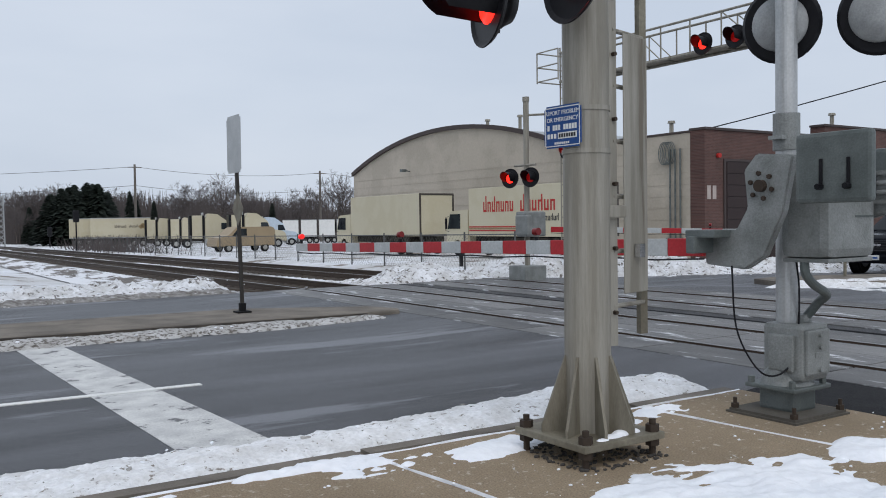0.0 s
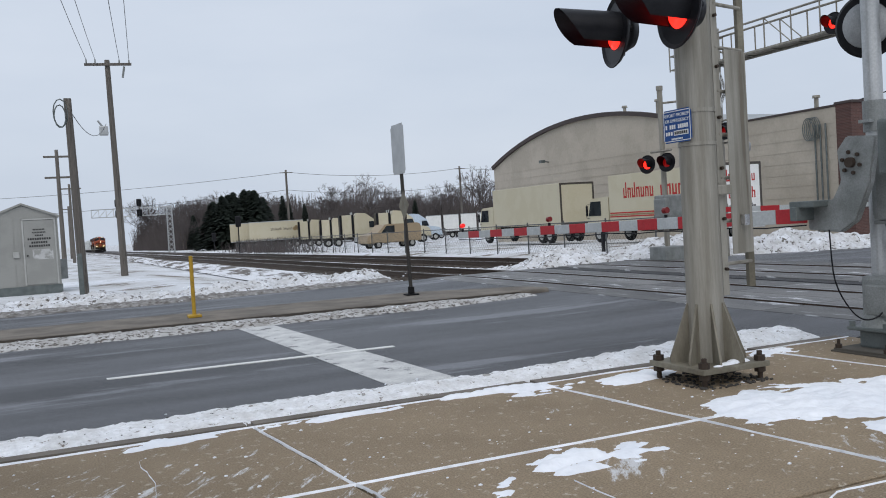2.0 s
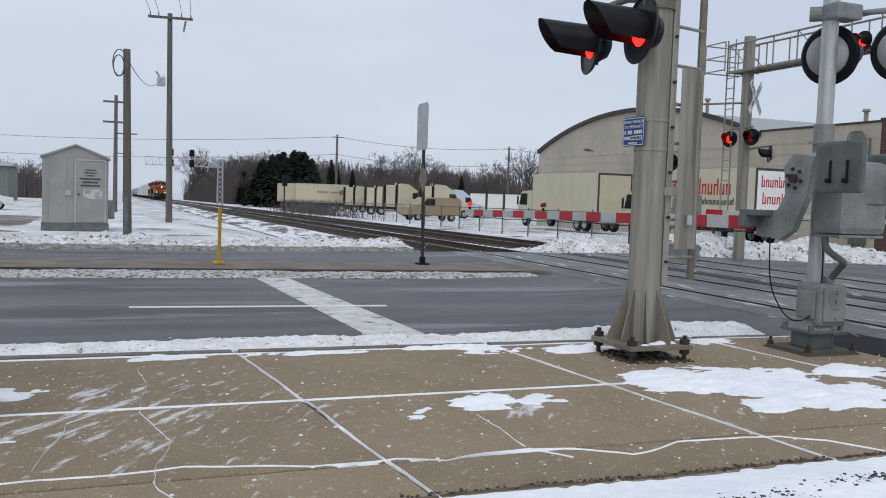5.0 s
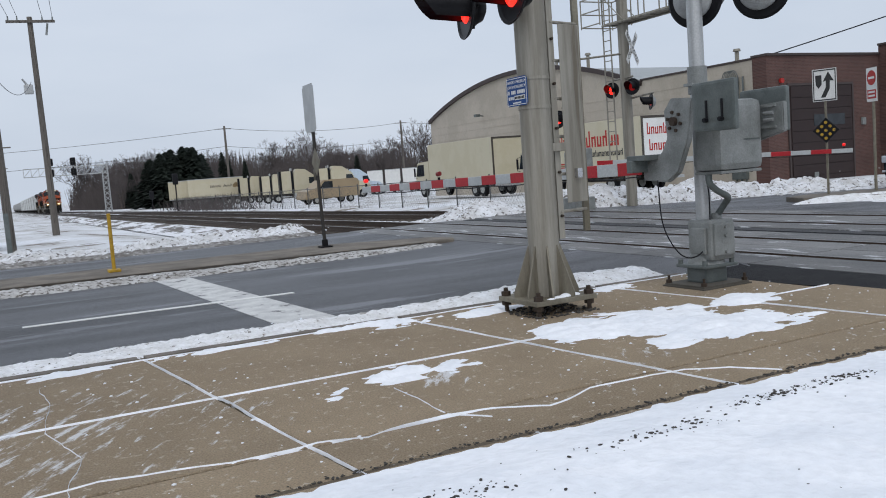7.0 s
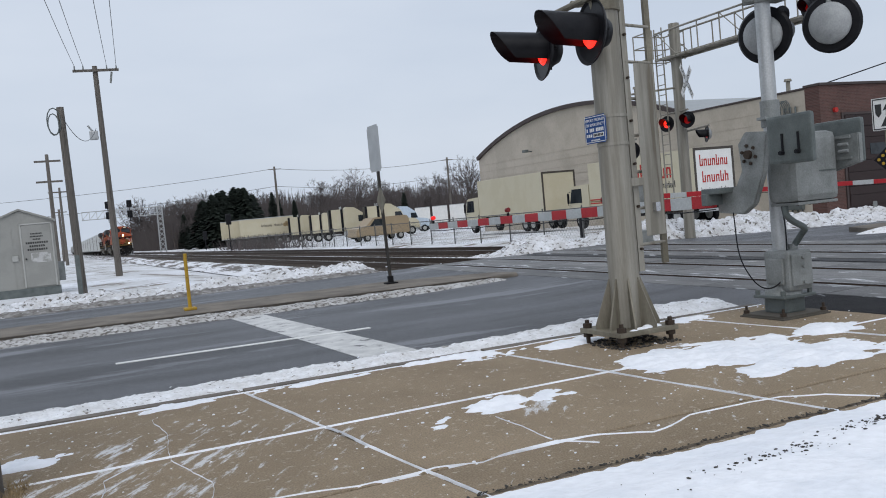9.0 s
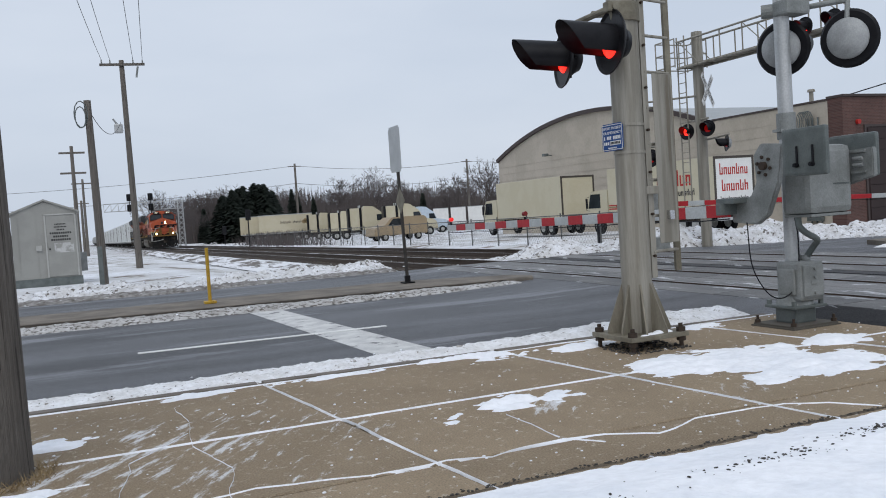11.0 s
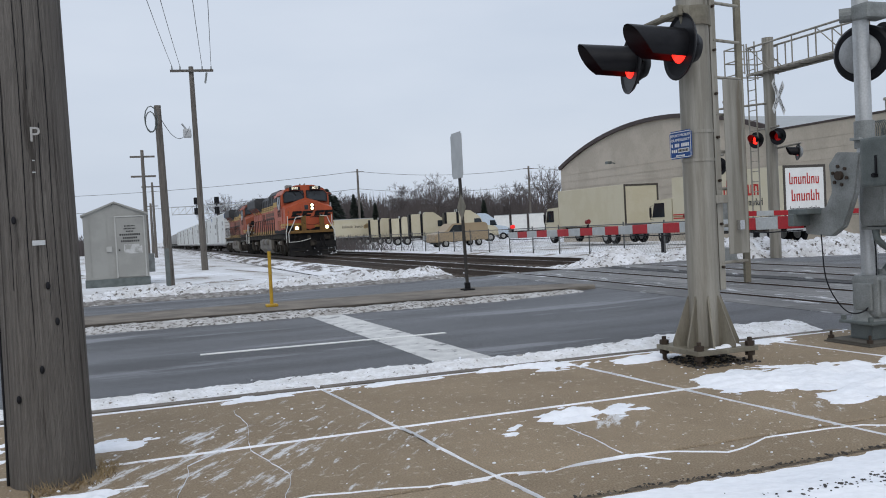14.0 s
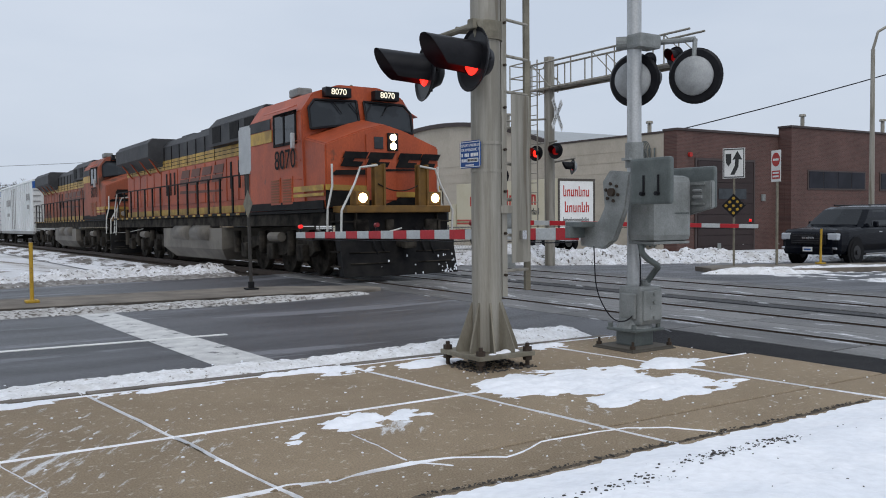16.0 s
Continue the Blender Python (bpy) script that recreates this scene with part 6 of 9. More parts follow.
def make_shed():
    root = thing("signal_shed", pose(-2.56, 29.6, -0.02, 0, 0, 2), "grey ribbed metal signal shed with a gabled roof and door", "shed")
    w, d, h, r = 1.10, 1.5, 2.42, 2.86
    bm = bm_new()
    prism(bm, [(-w, 0), (w, 0), (w, h), (0, r - 0.05), (-w, h)], "y", -d, d)
    part("wall", bm, SHED_GREY, root)
    bm = bm_new()
    prism(bm, [(-w - 0.07, h - 0.05), (0, r - 0.03), (w + 0.07, h - 0.05), (w + 0.07, h + 0.02), (0, r + 0.04), (-w - 0.07, h + 0.02)], "y", -d - 0.06, d + 0.06)
    part("roof", bm, SHED_GREY, root)
    bm = bm_new()
    box(bm, -w - 0.03, w + 0.03, -d - 0.03, d + 0.03, -0.45, 0.06)
    part("plinth", bm, GREEN_GREY, root)
    bm = bm_new()
    box(bm, 0.02, 0.98, -d - 0.035, -d - 0.003, 0.10, 2.30, 0.01)
    dr = part("door", bm, SHED_GREY, root, "flat grey door with a faded notice")
    bm = bm_new()
    for x0, x1, z0, z1 in ((-0.03, 0.02, 0.08, 2.36), (0.98, 1.03, 0.08, 2.36), (-0.03, 1.03, 2.31, 2.36)):
        box(bm, x0, x1, -d - 0.05, -d - 0.004, z0, z1)
    part("door_frame", bm, mat("shed_trim", (0.42, 0.42, 0.40), 0.5), dr)
    bm = bm_new()
    rnd = random.Random(5)
    for k, (z, n, s) in enumerate(((1.98, 8, 0.045), (1.88, 9, 0.045), (1.78, 5, 0.05), (1.66, 10, 0.07), (1.54, 7, 0.07), (1.42, 9, 0.07))):
        for i in range(n):
            x = 0.50 + (i - n / 2) * s * 1.05
            box(bm, x, x + s * 0.75, -d - 0.042, -d - 0.036, z - s * 0.5, z + s * 0.5)
    tagged(part("notice_bars", bm, DARK_INK, dr), kind="stuff")
    bm = bm_new()
    box(bm, 0.26, 0.90, -d - 0.042, -d - 0.0355, 0.95, 1.30)
    part("painted_patch", bm, mat("pale_patch", (0.50, 0.50, 0.49), 0.6, third=(0.3, 0.3, 0.28), third_scale=6, third_at=0.5), dr)
    bm = bm_new()
    rod(bm, (0.10, -d - 0.09, 1.1), (0.10, -d - 0.035, 1.1), 0.03)
    part("door_handle", bm, BLACK, dr)
    bm = bm_new()
    for k in range(2):
        box(bm, -0.9 + 0.6 * k, -0.885 + 0.6 * k, -d - 0.012, -d - 0.001, 0.08, 2.36)
    part("panel_rib", bm, SHED_GREY, root)
    bm = bm_new()
    box(bm, -0.35, -0.15, -d - 0.05, -d - 0.002, 1.05, 1.25, 0.01)
    part("vent", bm, mat("shed_vent", (0.4, 0.4, 0.38), 0.5), root)
    bm = bm_new()
    box(bm, w, w + 0.25, -0.8, -0.5, 0.2, 0.9, 0.02)
    part("meter_box", bm, GREY_PAINT, root)


make_poles()
make_shed()


# ---- the freight train; each vehicle's front stands at y = 0 in its own space, its length runs along +y ----
def make_locomotive():
    root = thing("locomotive", pose(0, 0, 0), "orange and black diesel freight locomotive with glowing headlights", "locomotive", "locomotives")
    # underframe and deck
    bm = bm_new()
    box(bm, -1.45, 1.45, 0.75, 22.0, 1.22, 1.52, 0.02)
    part("underframe", bm, LOCO_GRIME, root)
    bm = bm_new()
    box(bm, -1.53, 1.53, 0.95, 21.8, 1.525, 1.60, 0.01)
    part("walkway", bm, LOCO_BLACK, root)
    for i in range(20):
        bm = bm_new()
        box(bm, -1.545, -1.532, 5.6 + i * 0.8, 5.85 + i * 0.8, 1.535, 1.595)
        part("sill_reflector", bm, LOCO_YELLOW, root)
    # nose with its raised centre, and the cab
    bm = bm_new()
    nose = [(-1.50, 1.62), (-1.50, 3.06), (-0.55, 3.42), (0.0, 3.56), (0.55, 3.42), (1.50, 3.06), (1.50, 1.62)]
    prism(bm, nose, "y", 0.92, 2.6)
    for v in bm.verts:
        if v.co.y > 2 and v.co.z > 2.5:
            v.co.z += 0.34
    bmesh.ops.bevel(bm, geom=[e for e in bm.edges if e.calc_length() > 0.3], offset=0.03, segments=2, affect="EDGES")
    nz = part("nose", bm, ORANGE, root, "orange nose")
    bm = bm_new()
    cab = [(-1.54, 1.62), (-1.54, 3.92), (-1.22, 4.38), (-0.55, 4.60), (0.55, 4.60), (1.22, 4.38), (1.54, 3.92), (1.54, 1.62)]
    prism(bm, cab, "y", 1.95, 5.5)
    for v in bm.verts:
        if v.co.y < 2.5 and v.co.z > 3.8:
            v.co.y += 0.16
    bmesh.ops.bevel(bm, geom=[e for e in bm.edges if e.calc_length() > 0.3], offset=0.03, segments=2, affect="EDGES")
    cb = part("cab", bm, ORANGE, root, "orange cab")
    for s in (-1, 1):
        bm = bm_new()
        prism(bm, [(s * 0.13, 3.70), (s * 1.36, 3.52), (s * 1.36, 3.98), (s * 1.20, 4.17), (s * 0.13, 4.20)], "y", 1.93, 2.02)
        for v in bm.verts:
            v.co.y += 0.16 * max(0, (v.co.z - 3.6)) / 0.6 - 0.01
        ws = part("windshield", bm, GLASS_DARK, cb, "dark windshield pane")
        bm = bm_new()
        fr = [(s * 0.10, 3.67), (s * 1.39, 3.49), (s * 1.39, 4.00), (s * 1.22, 4.20), (s * 0.10, 4.23)]
        for a, b in zip(fr, fr[1:] + fr[:1]):
            ya = 1.91 + 0.16 * max(0, (a[1] - 3.6)) / 0.6
            yb = 1.91 + 0.16 * max(0, (b[1] - 3.6)) / 0.6
            rod(bm, (a[0], ya, a[1]), (b[0], yb, b[1]), 0.03, n=6)
        part("window_gasket", bm, BLACK, ws)
        for k in range(2):
            bm = bm_new()
            rod(bm, (s * (0.75 - 0.45 * k), 2.02, 4.17), (s * (0.55 - 0.45 * k), 1.96, 3.90), 0.014, n=6)
            part("wiper", bm, BLACK, ws)
        bm = bm_new()
        box(bm, s * 0.66 - 0.34, s * 0.66 + 0.34, 1.88, 2.10, 4.27, 4.50, 0.02)
        nb = part("number_board", bm, BLACK, cb, "black illuminated number board")
        writing("number", "8070", 0.205, pose(s * 0.66, 1.872, 4.385, 90, 0, 0), glow("lit_digits", (1.0, 0.92, 0.70), 0.8) if s < 0 else bpy.data.materials["lit_digits"], nb, 0.004)
        # side cab window, awning, mirror
        bm = bm_new()
        box(bm, s * 1.55 - 0.012, s * 1.55 + 0.012, 2.45, 3.05, 3.25, 3.92)
        box(bm, s * 1.55 - 0.012, s * 1.55 + 0.012, 3.15, 3.70, 3.25, 3.92)
        part("side_window", bm, GLASS_DARK, cb, "dark sliding cab window")
        bm = bm_new()
        for y0, y1, z0, z1 in ((2.38, 2.44, 3.18, 3.98), (3.06, 3.14, 3.18, 3.98), (3.71, 3.77, 3.18, 3.98), (2.38, 3.77, 3.18, 3.24), (2.38, 3.77, 3.93, 3.98)):
            box(bm, s * 1.56 - 0.015, s * 1.56 + 0.015, y0, y1, z0, z1)
        part("window_frame", bm, LOCO_BLACK, cb)
        bm = bm_new()
        prism(bm, [(s * 1.54, 4.10), (s * 1.80, 3.98), (s * 1.80, 3.96), (s * 1.54, 4.06)], "y", 2.35, 3.8)
        part("awning", bm, mat("red_awning", (0.40, 0.10, 0.06), 0.6) if s < 0 else bpy.data.materials["red_awning"], cb, "small red window awning")
        bm = bm_new()
        box(bm, s * 1.68 - 0.05, s * 1.68 + 0.05, 2.28, 2.35, 3.05, 3.42, 0.02)
        part("mirror", bm, ALU, cb)
        w = writing("number", "8070", 0.66, pose(s * 1.575, 3.05, 2.82, 90, 0, s * 90), LOCO_BLACK, cb, 0.003)
        # louvred doors under the cab
        for k in range(2):
            bm = bm_new()
            y0 = 2.65 + 0.75 * k
            box(bm, s * 1.548 - 0.01, s * 1.548 + 0.01, y0, y0 + 0.62, 1.75, 2.42)
            ld = part("louvre_door", bm, ORANGE, cb)
            for j in range(9):
                bm = bm_new()
                box(bm, s * 1.565 - 0.012, s * 1.565 + 0.012, y0 + 0.06, y0 + 0.56, 1.80 + j * 0.066, 1.835 + j * 0.066)
                part("slat", bm, mat("louvre_brown", (0.24, 0.085, 0.035), 0.6) if (s < 0 and k == 0 and j == 0) else bpy.data.materials["louvre_brown"], ld)
    for s in (-1, 1):
        bm = bm_new()
        box(bm, s * 1.548 - 0.012, s * 1.548 + 0.012, 4.0, 5.5, 3.66, 3.92)
        part("grey_panel", bm, LOCO_GREY, cb)
        bm = bm_new()
        box(bm, s * 1.548 - 0.014, s * 1.548 + 0.014, 3.9, 5.5, 3.34, 3.64)
        part("cab_stripe", bm, LOCO_YELLOW, cb)
    # nose front: door, window, stripe, lettering shapes, headlights
    bm = bm_new()
    prism(bm, [(-0.48, 1.80), (-0.48, 3.30), (0.0, 3.46), (0.30, 3.38), (0.30, 1.80)], "y", 0.885, 0.915)
    part("nose_door", bm, ORANGE, nz)
    bm = bm_new()
    box(bm, -0.28, 0.02 - 0.06, 0.865, 0.884, 2.98, 3.26, 0.01)
    part("door_window", bm, GLASS_DARK, nz, "small dark nose window")
    bm = bm_new()
    box(bm, 0.06, 0.34, 0.83, 0.884, 2.94, 3.36, 0.02)
    part("headlight_case", bm, BLACK, nz)
    for z in (3.05, 3.25):
        bm = bm_new()
        rod(bm, (0.20, 0.815, z), (0.20, 0.829, z), 0.085, n=20)
        part("headlight", bm, HEADLIGHT, nz, "burning round headlight")
    # the railway's mark as plain slanted shapes, with a swoosh bar
    def slant(bm, x0, x1, z0, z1, lean=0.55):
        k = lean
        prism(bm, [(x0 + k * (z0 - 2.55), z0), (x1 + k * (z0 - 2.55), z0), (x1 + k * (z1 - 2.55), z1), (x0 + k * (z1 - 2.55), z1)], "y", 0.872, 0.884)
    for k, x0 in enumerate((-1.16, -0.52, 0.28, 0.90)):
        w = (0.52, 0.58, 0.52, 0.42)[k]
        bm = bm_new()
        slant(bm, x0, x0 + w, 2.56, 2.68)
        slant(bm, x0, x0 + w * 0.5, 2.68, 2.75)
        slant(bm, x0 - 0.05, x0 + w + 0.03, 2.75, 2.90)
        part("mark_shape", bm, LOCO_BLACK, nz)
    bm = bm_new()
    prism(bm, [(-1.40, 2.36), (-0.52, 2.38), (-0.52, 2.50), (-1.26, 2.47)], "y", 0.872, 0.884)
    prism(bm, [(0.02, 2.47), (0.98, 2.50), (0.98, 2.53), (0.02, 2.52)], "y", 0.872, 0.884)
    part("mark_swoosh", bm, LOCO_BLACK, nz)
    bm = bm_new()
    prism(bm, [(-1.51, 1.64), (1.51, 1.64), (1.51, 1.86), (0.4, 1.86), (0, 1.70), (-0.4, 1.86), (-0.55, 2.0), (-1.51, 2.02)], "y", 0.895, 0.912)
    part("nose_band", bm, LOCO_BLACK, nz)
    bm = bm_new()
    prism(bm, [(-1.51, 2.03), (-0.55, 2.01), (-0.4, 1.87), (0.4, 1.87), (1.51, 1.87), (1.51, 1.99), (0.4, 1.99), (-0.35, 1.99), (-0.5, 2.13), (-1.51, 2.15)], "y", 0.893, 0.911)
    part("nose_stripe", bm, LOCO_YELLOW, nz)
    # front platform, posts, ditch lights
    bm = bm_new()
    box(bm, -1.35, 1.35, 0.18, 0.9, 1.50, 1.66, 0.02)
    part("front_platform", bm, mat("ochre_platform", (0.17, 0.09, 0.02), 0.65, second=(0.07, 0.04, 0.015), scale=5), root, "ochre front platform")
    for x0 in (-0.62, 0.52):
        bm = bm_new()
        box(bm, x0, x0 + 0.28, 0.30, 0.36, 1.66, 2.56, 0.01)
        box(bm, x0, x0 + 0.05, 0.24, 0.42, 1.66, 2.60, 0.01)
        box(bm, x0 + 0.23, x0 + 0.28, 0.24, 0.42, 1.66, 2.60, 0.01)
        part("gate_post", bm, bpy.data.materials["ochre_platform"], root)
    for x in (-0.93, 0.96):
        bm = bm_new()
        box(bm, x - 0.17, x + 0.17, 0.24, 0.55, 1.66, 1.98, 0.03)
        part("ditch_light_case", bm, bpy.data.materials["ochre_platform"], root)
        bm = bm_new()
        rod(bm, (x, 0.225, 1.83), (x, 0.239, 1.83), 0.105, n=20)
        part("ditch_light", bm, HEADLIGHT, root, "burning ditch light")
    for s in (-1, 1):
        bm = bm_new()
        pts = [(s * 1.45, 0.3, 0.95), (s * 1.45, 0.25, 1.55), (s * 1.12, 0.25, 2.15), (s * 0.98, 0.25, 2.5), (s * 0.55, 0.25, 2.56)]
        wire(bm, pts, 0.026, 8)
        part("handrail", bm, RAIL_WHITE, root, "pale bent handrail")
        bm = bm_new()
        pts = [(s * 1.52, 0.85, 0.95), (s * 1.52, 0.8, 1.6), (s * 1.40, 0.8, 2.1), (s * 1.40, 0.8, 2.6)]
        wire(bm, pts, 0.026, 8)
        part("handrail", bm, RAIL_WHITE, root)
        # steps
        for k in range(4):
            bm = bm_new()
            box(bm, s * 1.28 - 0.22, s * 1.28 + 0.22, 0.35, 0.75, 0.30 + k * 0.33, 0.33 + k * 0.33)
            part("step", bm, LOCO_GRIME, root)
        bm = bm_new()
        box(bm, s * 1.06 - 0.015, s * 1.06 + 0.015, 0.3, 0.8, 0.25, 1.5)
        part("step_side", bm, LOCO_GRIME, root)
    # plough, coupler, hoses
    bm = bm_new()
    prism(bm, [(-1.42, 0.45), (-1.48, 0.10), (0.0, -0.06), (1.48, 0.10), (1.42, 0.45)], "z", 0.10, 0.95)
    for v in bm.verts:
        if v.co.z > 0.5:
            v.co.y += 0.22
    part("plough", bm, LOCO_BLACK, root, "black snow plough caked with snow")
    bm = bm_new()
    box(bm, -1.4, 1.4, 0.40, 0.7, 0.9, 1.5, 0.02)
    part("pilot", bm, LOCO_BLACK, root)
    bm = bm_new()
    box(bm, -0.16, 0.16, -0.25, 0.42, 0.72, 1.02, 0.04)
    box(bm, -0.24, 0.05, -0.42, -0.2, 0.70, 1.04, 0.05)
    part("coupler", bm, LOCO_GRIME, root)
    for x in (-0.75, -0.55, 0.5, 0.72):
        bm = bm_new()
        wire(bm, [(x, 0.38, 1.15), (x, 0.18, 1.0), (x + 0.05, 0.12, 0.7), (x + 0.14, 0.16, 0.55)], 0.028, 8)
        part("air_hose", bm, RUBBER, root)
    bm = bm_new()
    rnd = random.Random(21)
    for i in range(34):
        x = rnd.choice((rnd.gauss(1.25, 0.12), rnd.gauss(1.25, 0.12), rnd.uniform(-1.3, 1.3)))
        z = 0.12 + abs(rnd.gauss(0, 0.16))
        y = -0.065 + abs(x) * 0.108 + (z - 0.1) * 0.26
        bmesh.ops.create_icosphere(bm, subdivisions=1, radius=rnd.uniform(0.008, 0.028), matrix=Matrix.Translation((x, y, z)) @ Matrix.Diagonal((1, 0.5, rnd.uniform(0.8, 2.2), 1)))
    tagged(part("caked_snow", bm, SNOW, root), kind="stuff")
    # long hood: orange below, yellow line, sooty black above
    bm = bm_new()
    box(bm, -1.02, 1.02, 5.5, 21.3, 1.6, 3.30, 0.03)
    hd = part("hood_side", bm, ORANGE, root, "orange hood sides")
    bm = bm_new()
    box(bm, -1.035, 1.035, 5.5, 21.32, 3.30, 3.64)
    part("hood_stripe", bm, LOCO_YELLOW, root)
    bm = bm_new()
    prism(bm, [(-1.02, 3.64), (-1.02, 4.14), (-0.82, 4.38), (0.82, 4.38), (1.02, 4.14), (1.02, 3.64)], "y", 5.5, 21.3)
    part("hood_top", bm, LOCO_GREY, root, "sooty dark grey hood top")
    bm = bm_new()
    prism(bm, [(-1.30, 3.66), (-1.30, 4.25), (-1.05, 4.52), (1.05, 4.52), (1.30, 4.25), (1.30, 3.66)], "y", 5.52, 9.6)
    eh = part("equipment_housing", bm, LOCO_GREY, root, "tall dark grey housing behind the cab")
    for y0 in (5.75, 6.95, 8.5):
        bm = bm_new()
        box(bm, -1.315, -1.30, y0, y0 + 0.75, 3.74, 4.22)
        part("intake_grille", bm, LOCO_BLACK, eh)
    for k in range(12):
        bm = bm_new()
        box(bm, -1.045, 1.045, 9.9 + k * 0.95, 9.92 + k * 0.95, 3.32, 4.12)
        part("panel_seam", bm, LOCO_BLACK, root)
    for zz in (3.40, 3.52):
        bm = bm_new()
        box(bm, -1.042, 1.042, 5.5, 21.30, zz, zz + 0.018)
        part("pinstripe", bm, LOCO_BLACK, root)
    bm = bm_new()
    box(bm, -1.04, 1.04, 5.5, 21.32, 1.64, 1.84)
    part("hood_stripe", bm, LOCO_YELLOW, root)
    for i in range(15):
        y0 = 5.75 + i * 1.03
        bm = bm_new()
        box(bm, -1.045, 1.045, y0, y0 + 0.92, 2.0, 3.26, 0.012)
        part("hood_door", bm, ORANGE, hd)
    for y0 in (6.2, 6.9, 7.6, 8.3, 14.2, 14.7, 15.2):
        bm = bm_new()
        box(bm, -1.06, -1.046, y0, y0 + 0.16, 2.35, 3.15)
        part("dark_louvre", bm, LOCO_BLACK, hd)
    for y0, w in ((10.2, 1.0), (12.0, 0.8), (13.6, 1.4)):
        bm = bm_new()
        box(bm, -0.55, 0.55, y0, y0 + w, 4.36, 4.52, 0.03)
        part("roof_box", bm, LOCO_GREY, root)
    # radiator wings
    bm = bm_new()
    prism(bm, [(-1.03, 3.45), (-1.56, 3.80), (-1.56, 4.30), (-1.40, 4.48), (1.40, 4.48), (1.56, 4.30), (1.56, 3.80), (1.03, 3.45)], "y", 15.8, 20.9)
    part("radiator_housing", bm, LOCO_GREY, root, "wide dark grey radiator housing")
    for k in range(4):
        bm = bm_new()
        rod(bm, (-1.5, 16.1 + k * 1.4, 3.82), (-1.06, 16.1 + k * 1.4, 3.2), 0.03, n=6)
        part("wing_strut", bm, ORANGE, root)
    # side mark as plain faded blocks
    faded = mat("faded_mark_paint", (0.135, 0.062, 0.045), 0.6, second=(0.09, 0.045, 0.035), scale=3)
    for k in range(4):
        y0 = 13.6 - k * 1.15 - 0.9
        for z0, z1, w in ((2.62, 2.84, 0.95), (2.88, 3.14, 0.90)):
            bm = bm_new()
            prism(bm, [(y0 - 0.5 * (z0 - 2.6), z0), (y0 + w - 0.5 * (z0 - 2.6), z0), (y0 + w - 0.5 * (z1 - 2.6), z1), (y0 - 0.5 * (z1 - 2.6), z1)], "x", -1.062, -1.046)
            part("mark_shape", bm, faded, hd)
    bm = bm_new()
    prism(bm, [(9.2, 2.36), (13.6, 2.46), (13.6, 2.36), (9.2, 2.30)], "x", -1.062, -1.046)
    part("mark_swoosh", bm, faded, hd)
    # roof fittings on the cab
    bm = bm_new()
    box(bm, -0.95, -0.55, 3.6, 4.2, 4.5, 4.72, 0.05)
    part("roof_unit", bm, GREY_PAINT, root)
    bm = bm_new()
    rod(bm, (-0.1, 3.1, 4.6), (-0.1, 3.1, 4.75), 0.05, n=8)
    rod(bm, (0.15, 3.2, 4.6), (0.15, 2.8, 4.70), 0.05, n=8)
    part("horn", bm, GALV_STAIN, root)
    # side bands under the cab
    for s in (-1, 1):
        bm = bm_new()
        box(bm, s * 1.548 - 0.012, s * 1.548 + 0.012, 0.95, 2.6, 2.02, 2.15)
        box(bm, s * 1.548 - 0.012, s * 1.548 + 0.012, 0.95, 2.6, 1.90, 1.97)
        part("cab_stripe", bm, LOCO_YELLOW, cb)
        bm = bm_new()
        box(bm, s * 1.545 - 0.012, s * 1.545 + 0.012, 0.95, 5.5, 1.61, 1.80)
        part("cab_band", bm, LOCO_BLACK, cb)
        for k in range(3):
            bm = bm_new()
            wire(bm, [(s * 1.60, 2.02 + 0.02 * k, 2.3 + 0.45 * k), (s * 1.62, 2.02, 2.32 + 0.45 * k), (s * 1.62, 2.3, 2.32 + 0.45 * k)], 0.012, 6)
            part("grab_iron", bm, ORANGE, cb)
    for x, w in ((-1.1, 0.35), (0.75, 0.4), (-0.3, 0.2)):
        bm = bm_new()
        box(bm, x, x + w, 0.30, 0.40, 1.05, 1.35, 0.03)
        part("pilot_box", bm, LOCO_GRIME, root)
    bm = bm_new()
    wire(bm, [(-1.40, 0.22, 0.98), (-0.9, 0.12, 0.98), (-0.35, -0.10, 1.10), (-0.2, -0.2, 1.15)], 0.018, 6)
    part("coupler_lever", bm, RAIL_WHITE, root)
    bm = bm_new()
    wire(bm, sag((-0.52, 0.28, 2.15), (0.58, 0.28, 2.15), 0.16, 10), 0.014)
    part("safety_chain", bm, LOCO_GRIME, root)
    for z in (0.38, 0.62):
        for x0, x1 in ((-1.3, -0.35), (0.35, 1.3)):
            bm = bm_new()
            ya = 0.26 * (z - 0.1) - 0.01
            rod(bm, (x0, ya + abs(x0) * 0.09 - 0.05, z), (x1, ya + abs(x1) * 0.09 - 0.05, z), 0.016, n=6)
            part("plough_rib", bm, LOCO_GRIME, root)
    # side handrails: dark posts and rails
    for s in (-1, 1):
        for i in range(15):
            bm = bm_new()
            y0 = 5.9 + i * 1.07
            box(bm, s * 1.50 - 0.02, s * 1.50 + 0.02, y0, y0 + 0.10, 1.58, 2.66)
            part("stanchion", bm, LOCO_BLACK, root)
        bm = bm_new()
        rod(bm, (s * 1.50, 5.6, 2.64), (s * 1.50, 21.3, 2.64), 0.022, n=8)
        part("side_rail", bm, LOCO_BLACK, root)
        bm = bm_new()
        wire(bm, [(s * 1.48, 21.3, 2.6), (s * 1.48, 21.7, 2.0), (s * 1.48, 21.9, 1.0)], 0.026, 8)
        part("handrail", bm, RAIL_WHITE, root)
        bm = bm_new()
